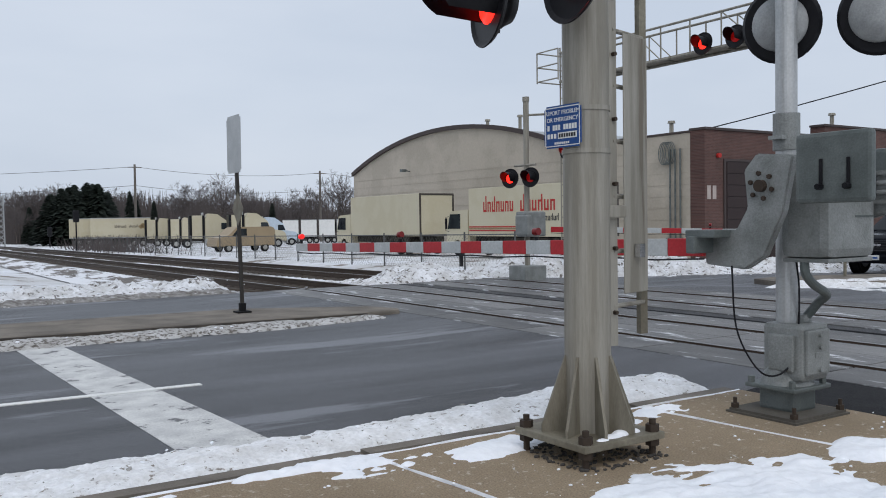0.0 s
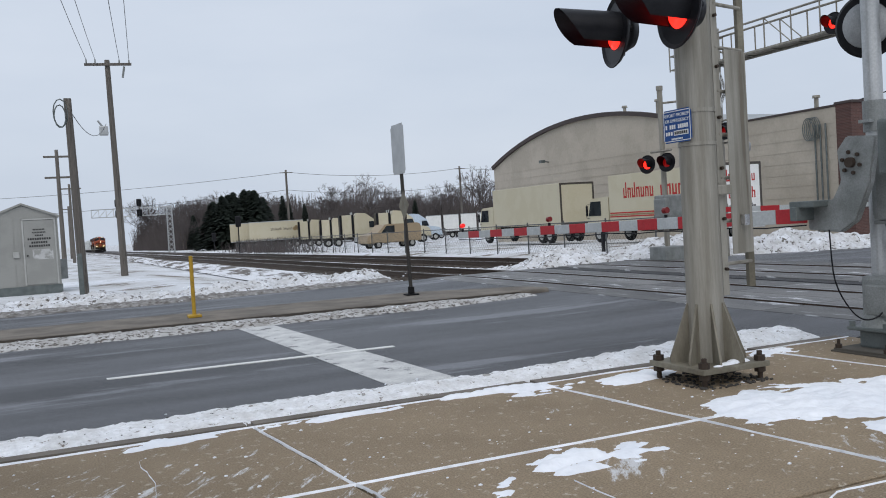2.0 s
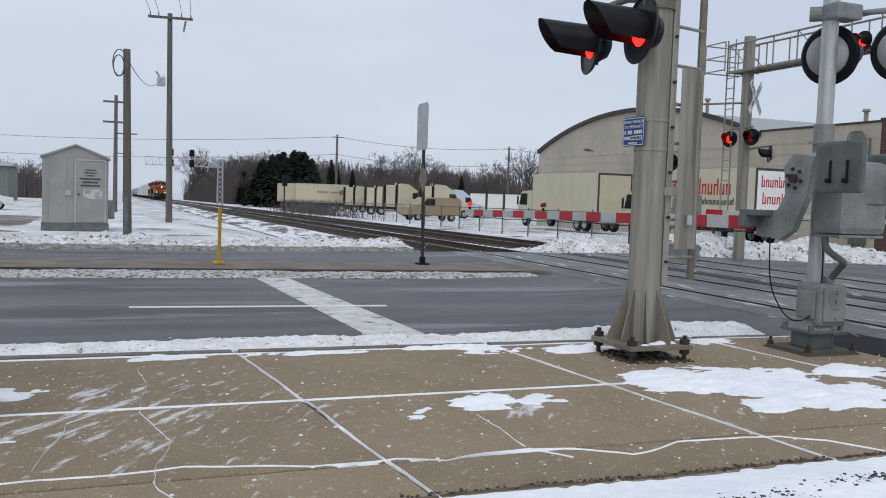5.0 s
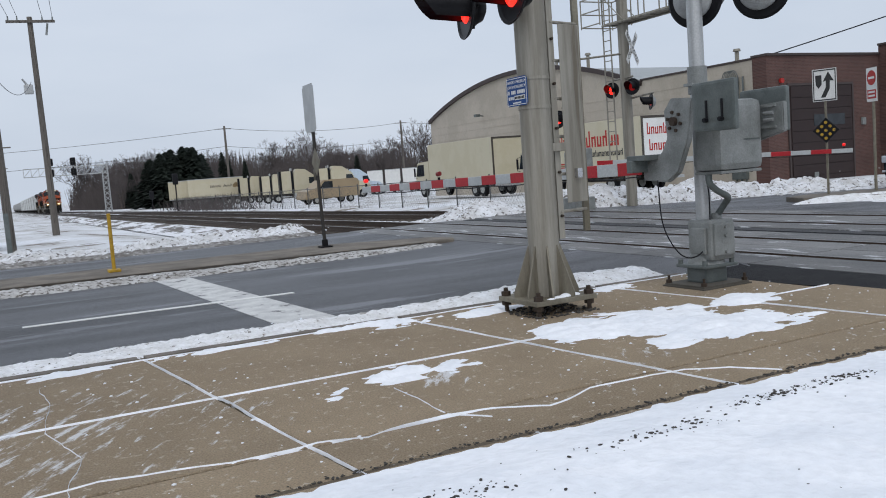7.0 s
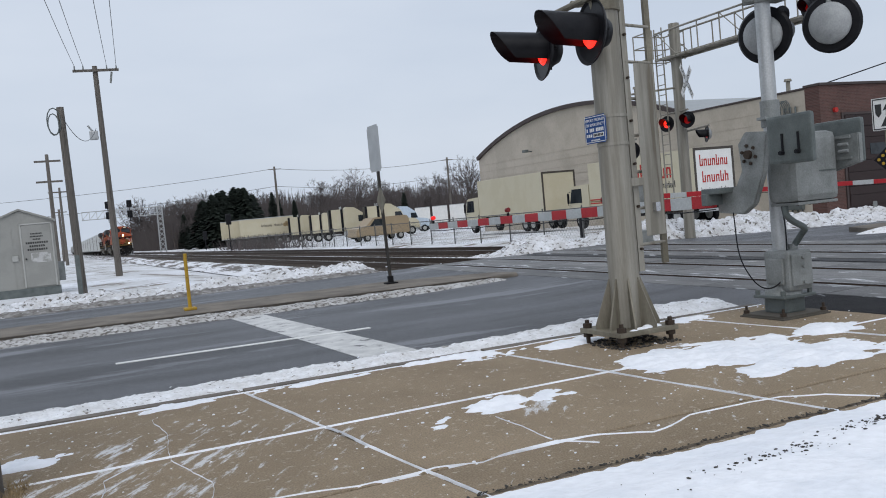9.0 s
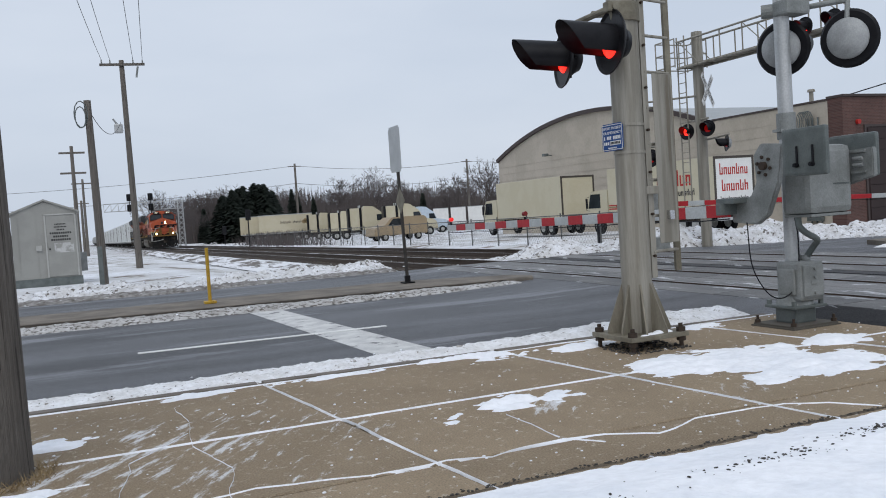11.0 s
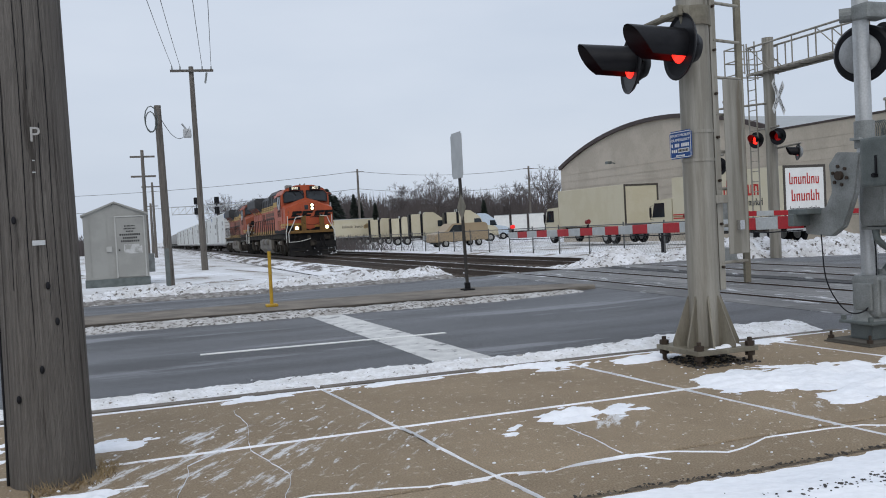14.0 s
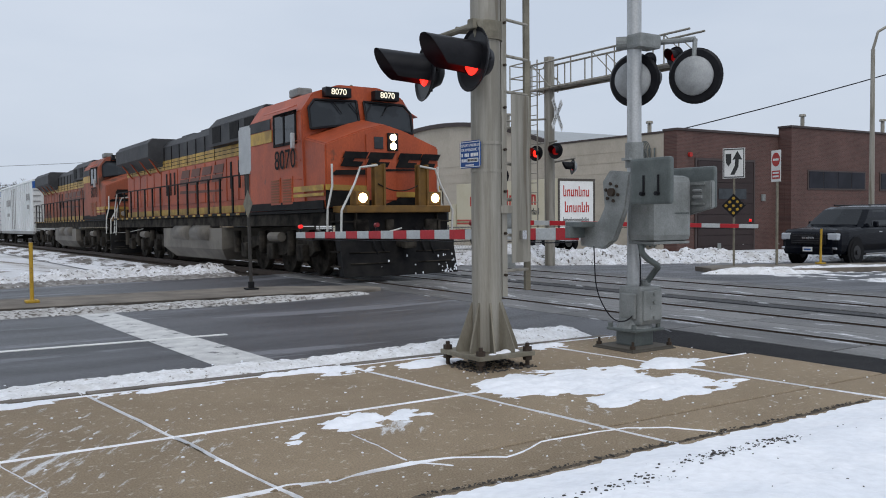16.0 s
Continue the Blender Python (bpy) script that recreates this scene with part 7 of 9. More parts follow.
        wire(bm, [(s * 1.48, 20.9, 2.4), (s * 1.48, 21.4, 1.8), (s * 1.48, 21.6, 0.9)], 0.026, 8)
        part("handrail", bm, RAIL_WHITE, root)
        for k in range(4):
            bm = bm_new()
            box(bm, s * 1.28 - 0.22, s * 1.28 + 0.22, 21.5, 21.9, 0.30 + k * 0.33, 0.33 + k * 0.33)
            part("step", bm, LOCO_GRIME, root)
    # fuel tank and air reservoirs
    bm = bm_new()
    prism(bm, [(-1.50, 1.18), (-1.50, 0.55), (-1.2, 0.22), (1.2, 0.22), (1.50, 0.55), (1.50, 1.18)], "y", 8.0, 14.2)
    for v in bm.verts:
        if v.co.z < 0.4:
            v.co.y += 0.5 if v.co.y < 10 else -0.5
    part("fuel_tank", bm, TANK_GREY, root, "dusty grey fuel tank")
    for s in (-1, 1):
        for y0 in (9.2, 11.2):
            bm = bm_new()
            rod(bm, (s * 1.34, y0, 1.02), (s * 1.34, y0 + 1.7, 1.02), 0.27, n=20)
            part("air_reservoir", bm, TANK_GREY, root, smooth=True)
    # trucks
    wheels = []
    for c in (4.6, 17.6):
        for s in (-1, 1):
            bm = bm_new()
            prism(bm, [(c - 2.5, 0.62), (c - 2.3, 0.95), (c + 2.3, 0.95), (c + 2.5, 0.62), (c + 2.2, 0.48), (c + 1.2, 0.72), (c + 0.6, 0.48), (c - 0.6, 0.48), (c - 1.2, 0.72), (c - 2.2, 0.48)], "x", s * 1.16 - 0.08, s * 1.16 + 0.08)
            sf = part("truck_frame", bm, LOCO_GRIME, root)
            for k in (-1, 0, 1):
                bm = bm_new()
                box(bm, s * 1.3 - 0.10, s * 1.3 + 0.10, c + k * 1.9 - 0.22, c + k * 1.9 + 0.22, 0.36, 0.78, 0.05)
                part("journal_box", bm, LOCO_GRIME, sf)
                bm = bm_new()
                rod(bm, (s * 1.34, c + k * 1.9 + 0.6, 0.50), (s * 1.34, c + k * 1.9 + 0.6, 1.1), 0.10, n=12)
                part("spring", bm, LOCO_GRIME, sf)
            bm = bm_new()
            rod(bm, (s * 1.42, c - 0.9, 0.95), (s * 1.42, c - 0.2, 0.95), 0.12, n=14)
            part("brake_cylinder", bm, TANK_GREY, sf)
        for k in (-1, 0, 1):
            bm = bm_new()
            rod(bm, (-0.9, 0, 0), (0.9, 0, 0), 0.09, n=12)
            for s in (-1, 1):
                rod(bm, (s * 0.70, 0, 0), (s * 0.84, 0, 0), 0.53, n=28)
                rod(bm, (s * 0.68, 0, 0), (s * 0.71, 0, 0), 0.56, n=28)
                for j in range(4):
                    rod(bm, (s * 0.845, 0.3 * math.cos(j * 1.57), 0.3 * math.sin(j * 1.57)), (s * 0.855, 0.3 * math.cos(j * 1.57), 0.3 * math.sin(j * 1.57)), 0.05, n=8)
            w = part("wheelset", bm, LOCO_GRIME, root)
            w.matrix_basis = pose(0, c + k * 1.9, 0.545)
    bm = bm_new()
    box(bm, -0.16, 0.16, 21.9, 22.6, 0.72, 1.02, 0.04)
    part("coupler", bm, LOCO_GRIME, root)
    return root


def make_reefer():
    root = thing("refrigerator_car", pose(0, 0, 0), "long white refrigerated freight car with ribbed, streaked sides", "freight car", "white freight cars")
    L = 19.3
    bm = bm_new()
    box(bm, -1.52, 1.52, 0.55, L - 0.55, 1.05, 4.45, 0.03)
    body = part("body", bm, CAR_WHITE, root)
    bm = bm_new()
    prism(bm, [(-1.56, 4.45), (-1.45, 4.60), (0, 4.70), (1.45, 4.60), (1.56, 4.45)], "y", 0.5, L - 0.5)
    part("roof", bm, CAR_WHITE, root)
    for s in (-1, 1):
        for i in range(17):
            y0 = 0.9 + i * 1.05
            if 8.4 < y0 < 10.4:
                continue
            bm = bm_new()
            box(bm, s * 1.54 - 0.02, s * 1.54 + 0.02, y0, y0 + 0.07, 1.1, 4.4)
            part("rib", bm, CAR_WHITE, body)
        bm = bm_new()
        box(bm, s * 1.55 - 0.03, s * 1.55 + 0.03, 8.4, 10.9, 1.15, 4.3, 0.02)
        dr = part("door", bm, CAR_WHITE, body, "sliding plug door")
        for k in range(3):
            bm = bm_new()
            rod(bm, (s * 1.60, 8.7 + k * 0.9, 1.2), (s * 1.60, 8.7 + k * 0.9, 4.25), 0.03, n=6)
            part("door_bar", bm, CAR_GREY, dr)
        bm = bm_new()
        for k, (y0, w, z0, h) in enumerate(((1.6, 1.6, 3.2, 0.45), (1.9, 1.0, 2.6, 0.3), (12.2, 2.2, 3.0, 0.5), (12.5, 1.5, 2.2, 0.25))):
            for j in range(5):
                box(bm, s * 1.565 - 0.004, s * 1.565 + 0.004, y0 + j * w / 5, y0 + (j + 0.7) * w / 5, z0, z0 + h)
        part("stencil_bars", bm, CAR_GREY, body)
        bm = bm_new()
        box(bm, s * 1.45 - 0.06, s * 1.45 + 0.06, 0.6, L - 0.6, 0.85, 1.08, 0.02)
        part("side_sill", bm, CAR_GREY, root)
    for y in (0.5, L - 0.54):
        bm = bm_new()
        box(bm, -1.5, 1.5, y, y + 0.045, 4.0, 4.5)
        part("end_cap", bm, BLUE_PAINT, root, "blue painted end panel")
        bm = bm_new()
        for k in range(8):
            rod(bm, (-1.45, y + 0.02, 1.2 + k * 0.38), (-1.0, y + 0.02, 1.2 + k * 0.38), 0.03, n=6)
        part("end_ladder", bm, CAR_GREY, root)
    for c in (2.6, L - 2.6):
        for s in (-1, 1):
            bm = bm_new()
            prism(bm, [(c - 1.2, 0.45), (c - 0.9, 0.75), (c + 0.9, 0.75), (c + 1.2, 0.45), (c + 0.7, 0.35), (c - 0.7, 0.35)], "x", s * 1.05 - 0.08, s * 1.05 + 0.08)
            part("truck_frame", bm, LOCO_GRIME, root)
        for k in (-0.9, 0.9):
            bm = bm_new()
            rod(bm, (-0.9, 0, 0), (0.9, 0, 0), 0.08, n=10)
            for s in (-1, 1):
                rod(bm, (s * 0.70, 0, 0), (s * 0.83, 0, 0), 0.46, n=20)
            w = part("wheelset", bm, LOCO_GRIME, root)
            w.matrix_basis = pose(0, c + k, 0.475)
    bm = bm_new()
    box(bm, -0.4, 0.4, 0.3, L - 0.3, 0.75, 1.05)
    box(bm, -0.15, 0.15, -0.2, L + 0.2, 0.72, 0.98, 0.03)
    part("centre_sill", bm, LOCO_GRIME, root)
    return root


def make_hopper():
    root = thing("hopper_car", pose(0, 0, 0), "dull dark grey covered hopper freight car", "freight car", "grey freight cars")
    L = 17.0
    bm = bm_new()
    prism(bm, [(-1.5, 1.6), (-1.58, 2.8), (-1.3, 4.2), (-0.7, 4.55), (0.7, 4.55), (1.3, 4.2), (1.58, 2.8), (1.5, 1.6), (0.6, 0.6), (-0.6, 0.6)], "y", 1.4, L - 1.4)
    part("body", bm, CAR_GREY, root)
    bm = bm_new()
    box(bm, -1.4, 1.4, 0.2, L - 0.2, 1.0, 1.3, 0.02)
    box(bm, -0.15, 0.15, -0.2, L + 0.2, 0.72, 0.98, 0.03)
    part("sill", bm, LOCO_GRIME, root)
    for c in (2.0, L - 2.0):
        for k in (-0.9, 0.9):
            bm = bm_new()
            for s in (-1, 1):
                rod(bm, (s * 0.70, c + k, 0.475), (s * 0.83, c + k, 0.475), 0.46, n=20)
            rod(bm, (-0.9, c + k, 0.475), (0.9, c + k, 0.475), 0.08, n=10)
            part("wheelset", bm, LOCO_GRIME, root)
    return root


SPEED, END_Y = 19.1, 11.45
SLOPE = math.degrees(math.atan(0.0085))
TRAIN = []
loco = make_locomotive()
loco.scale = (1.04, 1.04, 1.04)
loco2 = copy_thing(loco, pose(0, 0, 0))
tagged(loco2, "second grimy orange diesel locomotive coupled behind the leader")
for ob in loco2.children_recursive:
    for slot in ob.material_slots:
        if slot.material == ORANGE:
            slot.link = "OBJECT"
            slot.material = ORANGE_DULL
        elif slot.material == HEADLIGHT or slot.material.name == "lit_digits":
            slot.link = "OBJECT"
            slot.material = LAMP_OFF
reefer = make_reefer()
hopper = make_hopper()
offset = 0.0
for i, ob in enumerate([loco, loco2] + [reefer] + [copy_thing(reefer, pose(0, 0, 0)) for _ in range(7)] + [hopper] + [copy_thing(hopper, pose(0, 0, 0)) for _ in range(11)]):
    TRAIN.append((ob, offset))
    offset += 23.3 if i < 2 else (19.5 if i < 10 else 17.3)


# ---- the depot yard: delivery trucks, tractors, trailers, van ----
def wheel(parent, x, y, z, r=0.48, w=0.28, face=-1, rim=None):
    bm = bm_new()
    rod(bm, (-w / 2, 0, 0), (w / 2, 0, 0), r, n=24)
    bmesh.ops.bevel(bm, geom=[e for e in bm.edges if len(e.link_faces) == 2 and abs(e.calc_length() - 2 * r * math.sin(math.pi / 24)) < 0.01], offset=0.04, segments=2, affect="EDGES")
    tyre = part("wheel", bm, RUBBER, parent)
    tyre.matrix_basis = pose(x, y, z)
    bm = bm_new()
    for f in (-1, 1):
        rod(bm, (f * (w / 2 - 0.01), 0, 0), (f * (w / 2 + 0.012), 0, 0), r * 0.55, n=18)
        rod(bm, (f * (w / 2 + 0.012), 0, 0), (f * (w / 2 + 0.05), 0, 0), r * 0.2, n=12)
    part("rim", bm, rim if rim else mat("pale_rim", (0.42, 0.42, 0.40), 0.5, 0.3) if "pale_rim" not in bpy.data.materials else bpy.data.materials["pale_rim"], tyre)
    return tyre


def word_shapes(parent, x, y0, y1, z, h, material, seed, n, face_x=True, flip=1):
    """Bars of a word's size and colour, one to a letter."""
    rnd = random.Random(seed)
    step = (y1 - y0) / n
    for i in range(n):
        bm = bm_new()
        hh = h if i == 0 else h * rnd.choice((0.62, 0.62, 0.66, 0.95))
        a, b = y0 + i * step, y0 + (i + 0.74) * step
        a, b = min(a, b), max(a, b)
        t = (b - a) * 0.30
        low = h * 0.64
        cells = [(a, a + t, z, z + hh), (b - t, b, z, z + low), (a + t, b - t, z + low * (0.80 if i % 2 else 0.0), z + low * (1.0 if i % 2 else 0.20))]
        for p0, p1, z0, z1 in cells:
            if face_x:
                box(bm, x - 0.006, x + 0.006, p0, p1, z0, z1)
            else:
                box(bm, p0, p1, x - 0.006, x + 0.006, z0, z1)
        part("letter_bar", bm, material, parent)


def make_box_truck(m, lettered, label):
    """A delivery truck, rear at y = 0, cab towards +y; local x = 0 is its near side."""
    root = thing("box_truck", m, label, "truck", "delivery trucks")
    L, W, z0, z1 = 9.0, 2.5, 1.15, 3.75
    bm = bm_new()
    box(bm, 0, W, 0, L, z0, z1, 0.03)
    body = part("cargo_box", bm, CREAM, root)
    bm = bm_new()
    for a, b, c, d in ((0.0, W, z0, z0 + 0.1), (0.0, W, z1 - 0.12, z1)):
        box(bm, a, b, -0.03, -0.003, c, d)
    for a, b in ((0.0, 0.12), (W - 0.12, W)):
        box(bm, a, b, -0.03, -0.003, z0 + 0.1, z1 - 0.12)
    part("rear_frame", bm, mat("dark_frame", (0.08, 0.07, 0.06), 0.5, 0.4) if "dark_frame" not in bpy.data.materials else bpy.data.materials["dark_frame"], body)
    bm = bm_new()
    box(bm, 0.13, W - 0.13, -0.022, -0.002, z0 + 0.11, z1 - 0.13)
    rd = part("roller_door", bm, CREAM if not lettered else WHITE_PAINT, body, "roll-up rear door")
    if lettered:
        word_shapes(rd, -0.028, 0.35, W - 0.35, 2.85, 0.55, RED_PAINT, 3, 7, False)
        word_shapes(rd, -0.028, 0.45, W - 0.35, 2.05, 0.55, RED_PAINT, 4, 6, False)
        word_shapes(rd, -0.028, 0.35, W - 0.40, 1.55, 0.26, DARK_INK, 5, 14, False)
        word_shapes(body, -0.008, 7.6, 4.9, 2.45, 0.85, RED_PAINT, 6, 7)
        word_shapes(body, -0.008, 4.4, 1.6, 2.45, 0.85, RED_PAINT, 7, 6)
        word_shapes(body, -0.008, 4.4, 1.4, 1.95, 0.36, DARK_INK, 8, 14)
        for k, (zz, mt) in enumerate(((1.62, RED_PAINT), (1.42, RED_PAINT), (1.52, GRASS))):
            bm = bm_new()
            box(bm, -0.012, -0.002, 4.8, L - 0.05, zz, zz + 0.07)
            part("side_stripe", bm, mt, body)
    bm = bm_new()
    box(bm, 0.6, 1.9, 0.2, L + 1.9, 0.72, 1.12)
    box(bm, 0.02, 2.48, 1.2, 6.2, 0.62, 1.10)
    part("chassis", bm, LOCO_GRIME, root)
    bm = bm_new()
    box(bm, 0.1, 2.4, -0.25, 0.0, 0.62, 0.76, 0.02)
    part("rear_bumper", bm, ALU, root)
    # cab: flat-nosed with sloping windscreen
    bm = bm_new()
    prism(bm, [(L + 0.15, 0.65), (L + 2.35, 0.65), (L + 2.45, 1.5), (L + 2.05, 2.55), (L + 0.15, 2.62)], "x", 0.08, W - 0.08)
    bmesh.ops.bevel(bm, geom=list(bm.edges), offset=0.06, segments=2, affect="EDGES")
    cab = part("cab", bm, CREAM, root)
    bm = bm_new()
    prism(bm, [(L + 0.95, 1.55), (L + 2.22, 1.55), (L + 1.95, 2.38), (L + 0.95, 2.38)], "x", 0.06, 0.075)
    part("side_window", bm, GLASS_DARK, cab)
    bm = bm_new()
    box(bm, -0.22, -0.10, L + 2.0, L + 2.08, 1.55, 2.15, 0.02)
    wire(bm, [(0.08, L + 2.1, 2.25), (-0.18, L + 2.05, 2.2), (-0.18, L + 2.05, 1.45), (0.08, L + 2.1, 1.4)], 0.015)
    part("mirror", bm, BLACK, cab)
    for y in (1.6, 2.6, L + 1.25):
        for x in (0.22, W - 0.22):
            wheel(root, x, y, 0.48)
    return root


def make_tractor(m, label):
    """A highway tractor facing +x: tall sleeper with roof fairing, long hood; its near side is y = 0."""
    root = thing("truck_tractor", m, label, "truck", "highway tractors")
    bm = bm_new()
    prism(bm, [(0.2, 1.0), (0.2, 3.3), (0.5, 3.95), (1.6, 3.85), (2.75, 3.0), (3.1, 2.1), (3.1, 1.0)], "y", 0.0, 2.4)
    bmesh.ops.bevel(bm, geom=list(bm.edges), offset=0.06, segments=2, affect="EDGES")
    cab = part("cab", bm, CREAM, root)
    bm = bm_new()
    prism(bm, [(3.1, 0.8), (3.1, 2.1), (4.5, 1.85), (4.85, 1.5), (4.95, 0.7)], "y", 0.15, 2.25)
    bmesh.ops.bevel(bm, geom=list(bm.edges), offset=0.08, segments=2, affect="EDGES")
    part("hood", bm, CREAM, root)
    bm = bm_new()
    prism(bm, [(2.0, 2.1), (3.02, 2.1), (2.72, 2.85), (2.0, 2.85)], "y", -0.01, 2.41)
    part("window", bm, GLASS_DARK, cab)
    for x0, x1, mt in ((-0.10, 0.16, BLACK), (-1.25, -0.12, CREAM), (-1.55, -1.27, BLACK)):
        bm = bm_new()
        box(bm, x0, x1, 0.06, 2.34, 1.05, 3.72, 0.03)
        part("air_deflector", bm, mt, root)
    for y in (0.3, 2.1):
        bm = bm_new()
        rod(bm, (-0.02, y, 1.0), (-0.02, y, 4.05), 0.07, n=8)
        part("exhaust_stack", bm, ALU, root)
    bm = bm_new()
    box(bm, 4.90, 5.05, 0.15, 2.25, 0.45, 0.85, 0.04)
    part("bumper", bm, ALU, root)
    bm = bm_new()
    box(bm, -3.6, 3.0, 0.7, 1.7, 0.75, 1.05)
    part("chassis", bm, LOCO_GRIME, root)
    bm = bm_new()
    box(bm, 0.1, 2.9, 0.02, 0.5, 0.45, 1.0, 0.05)
    part("fuel_tank", bm, ALU, root)
    for x in (-3.0, -1.8, 3.9):
        for y in (0.2, 2.2):
            w = wheel(root, x, y, 0.5, 0.5)
            w.matrix_basis = pose(x, y, 0.5, 0, 0, 90)
    return root


def make_trailer(m, L, label, mt, lettered=True):
    root = thing("trailer", m, label, "trailer", "trailers")
    bm = bm_new()
    box(bm, 0, L, 0, 2.6, 1.1, 4.0, 0.04)
    body = part("cargo_box", bm, mt, root)
    if lettered:
        word_shapes(body, -0.008, L * 0.40, L * 0.60, 2.6, 0.42, TRIM_BROWN, 11, 7, False)
        word_shapes(body, -0.008, L * 0.63, L * 0.80, 2.6, 0.42, TRIM_BROWN, 12, 6, False)
        bm = bm_new()
        for k in range(3):
            rod(bm, (L * (0.84 + 0.03 * k), -0.012, 2.7 + 0.2 * (k % 2)), (L * (0.84 + 0.03 * k), -0.002, 2.7 + 0.2 * (k % 2)), 0.3, n=14)
        part("picture_mark", bm, GRASS, body)
    bm = bm_new()
    for k in range(int(L / 1.2)):
        box(bm, 0.3 + k * 1.2, 0.34 + k * 1.2, -0.02, -0.004, 1.12, 3.98)
    part("side_seams", bm, mt, body)
    bm = bm_new()
    box(bm, 0.5, L - 0.5, 0.6, 2.0, 0.8, 1.1)
    part("chassis", bm, LOCO_GRIME, root)
    for z0, z1 in ((1.10, 1.22), (3.90, 4.0)):
        bm = bm_new()
        box(bm, 0, L, -0.03, -0.004, z0, z1)
        part("side_rail", bm, ALU, body)
    for x in (1.4, 2.5):
        for y in (0.2, 2.4):
            w = wheel(root, x, y, 0.5, 0.5)
            w.matrix_basis = pose(x, y, 0.5, 0, 0, 90)
    for y in (0.5, 2.1):
        bm = bm_new()
        bar(bm, (L * 0.78, y, 0.0), (L * 0.78, y, 1.1), 0.14, 0.14)
        part("landing_leg", bm, LOCO_GRIME, root)
    return root


def make_van(m):
    root = thing("van", m, "faded cream delivery van parked behind the fence", "van")
    bm = bm_new()
    prism(bm, [(0, 0.5), (0, 1.9), (0.25, 2.12), (3.6, 2.12), (4.35, 1.45), (5.35, 1.2), (5.5, 0.5)], "y", 0, 2.0)
    bmesh.ops.bevel(bm, geom=list(bm.edges), offset=0.08, segments=2, affect="EDGES")
    b = part("body", bm, mat("tan_van_paint", (0.34, 0.265, 0.17), 0.4, second=(0.28, 0.215, 0.14), scale=1), root)
    bm = bm_new()
    prism(bm, [(2.75, 1.38), (4.1, 1.38), (3.55, 1.98), (2.75, 1.98)], "y", -0.012, 2.012)
    part("window", bm, GLASS_DARK, b)
    word_shapes(b, -0.01, 0.5, 1.6, 1.35, 0.28, RED_PAINT, 15, 7, False)
    for x in (1.0, 4.4):
        for y in (0.15, 1.85):
            w = wheel(root, x, y, 0.36, 0.36, 0.24)
            w.matrix_basis = pose(x, y, 0.36, 0, 0, 90)


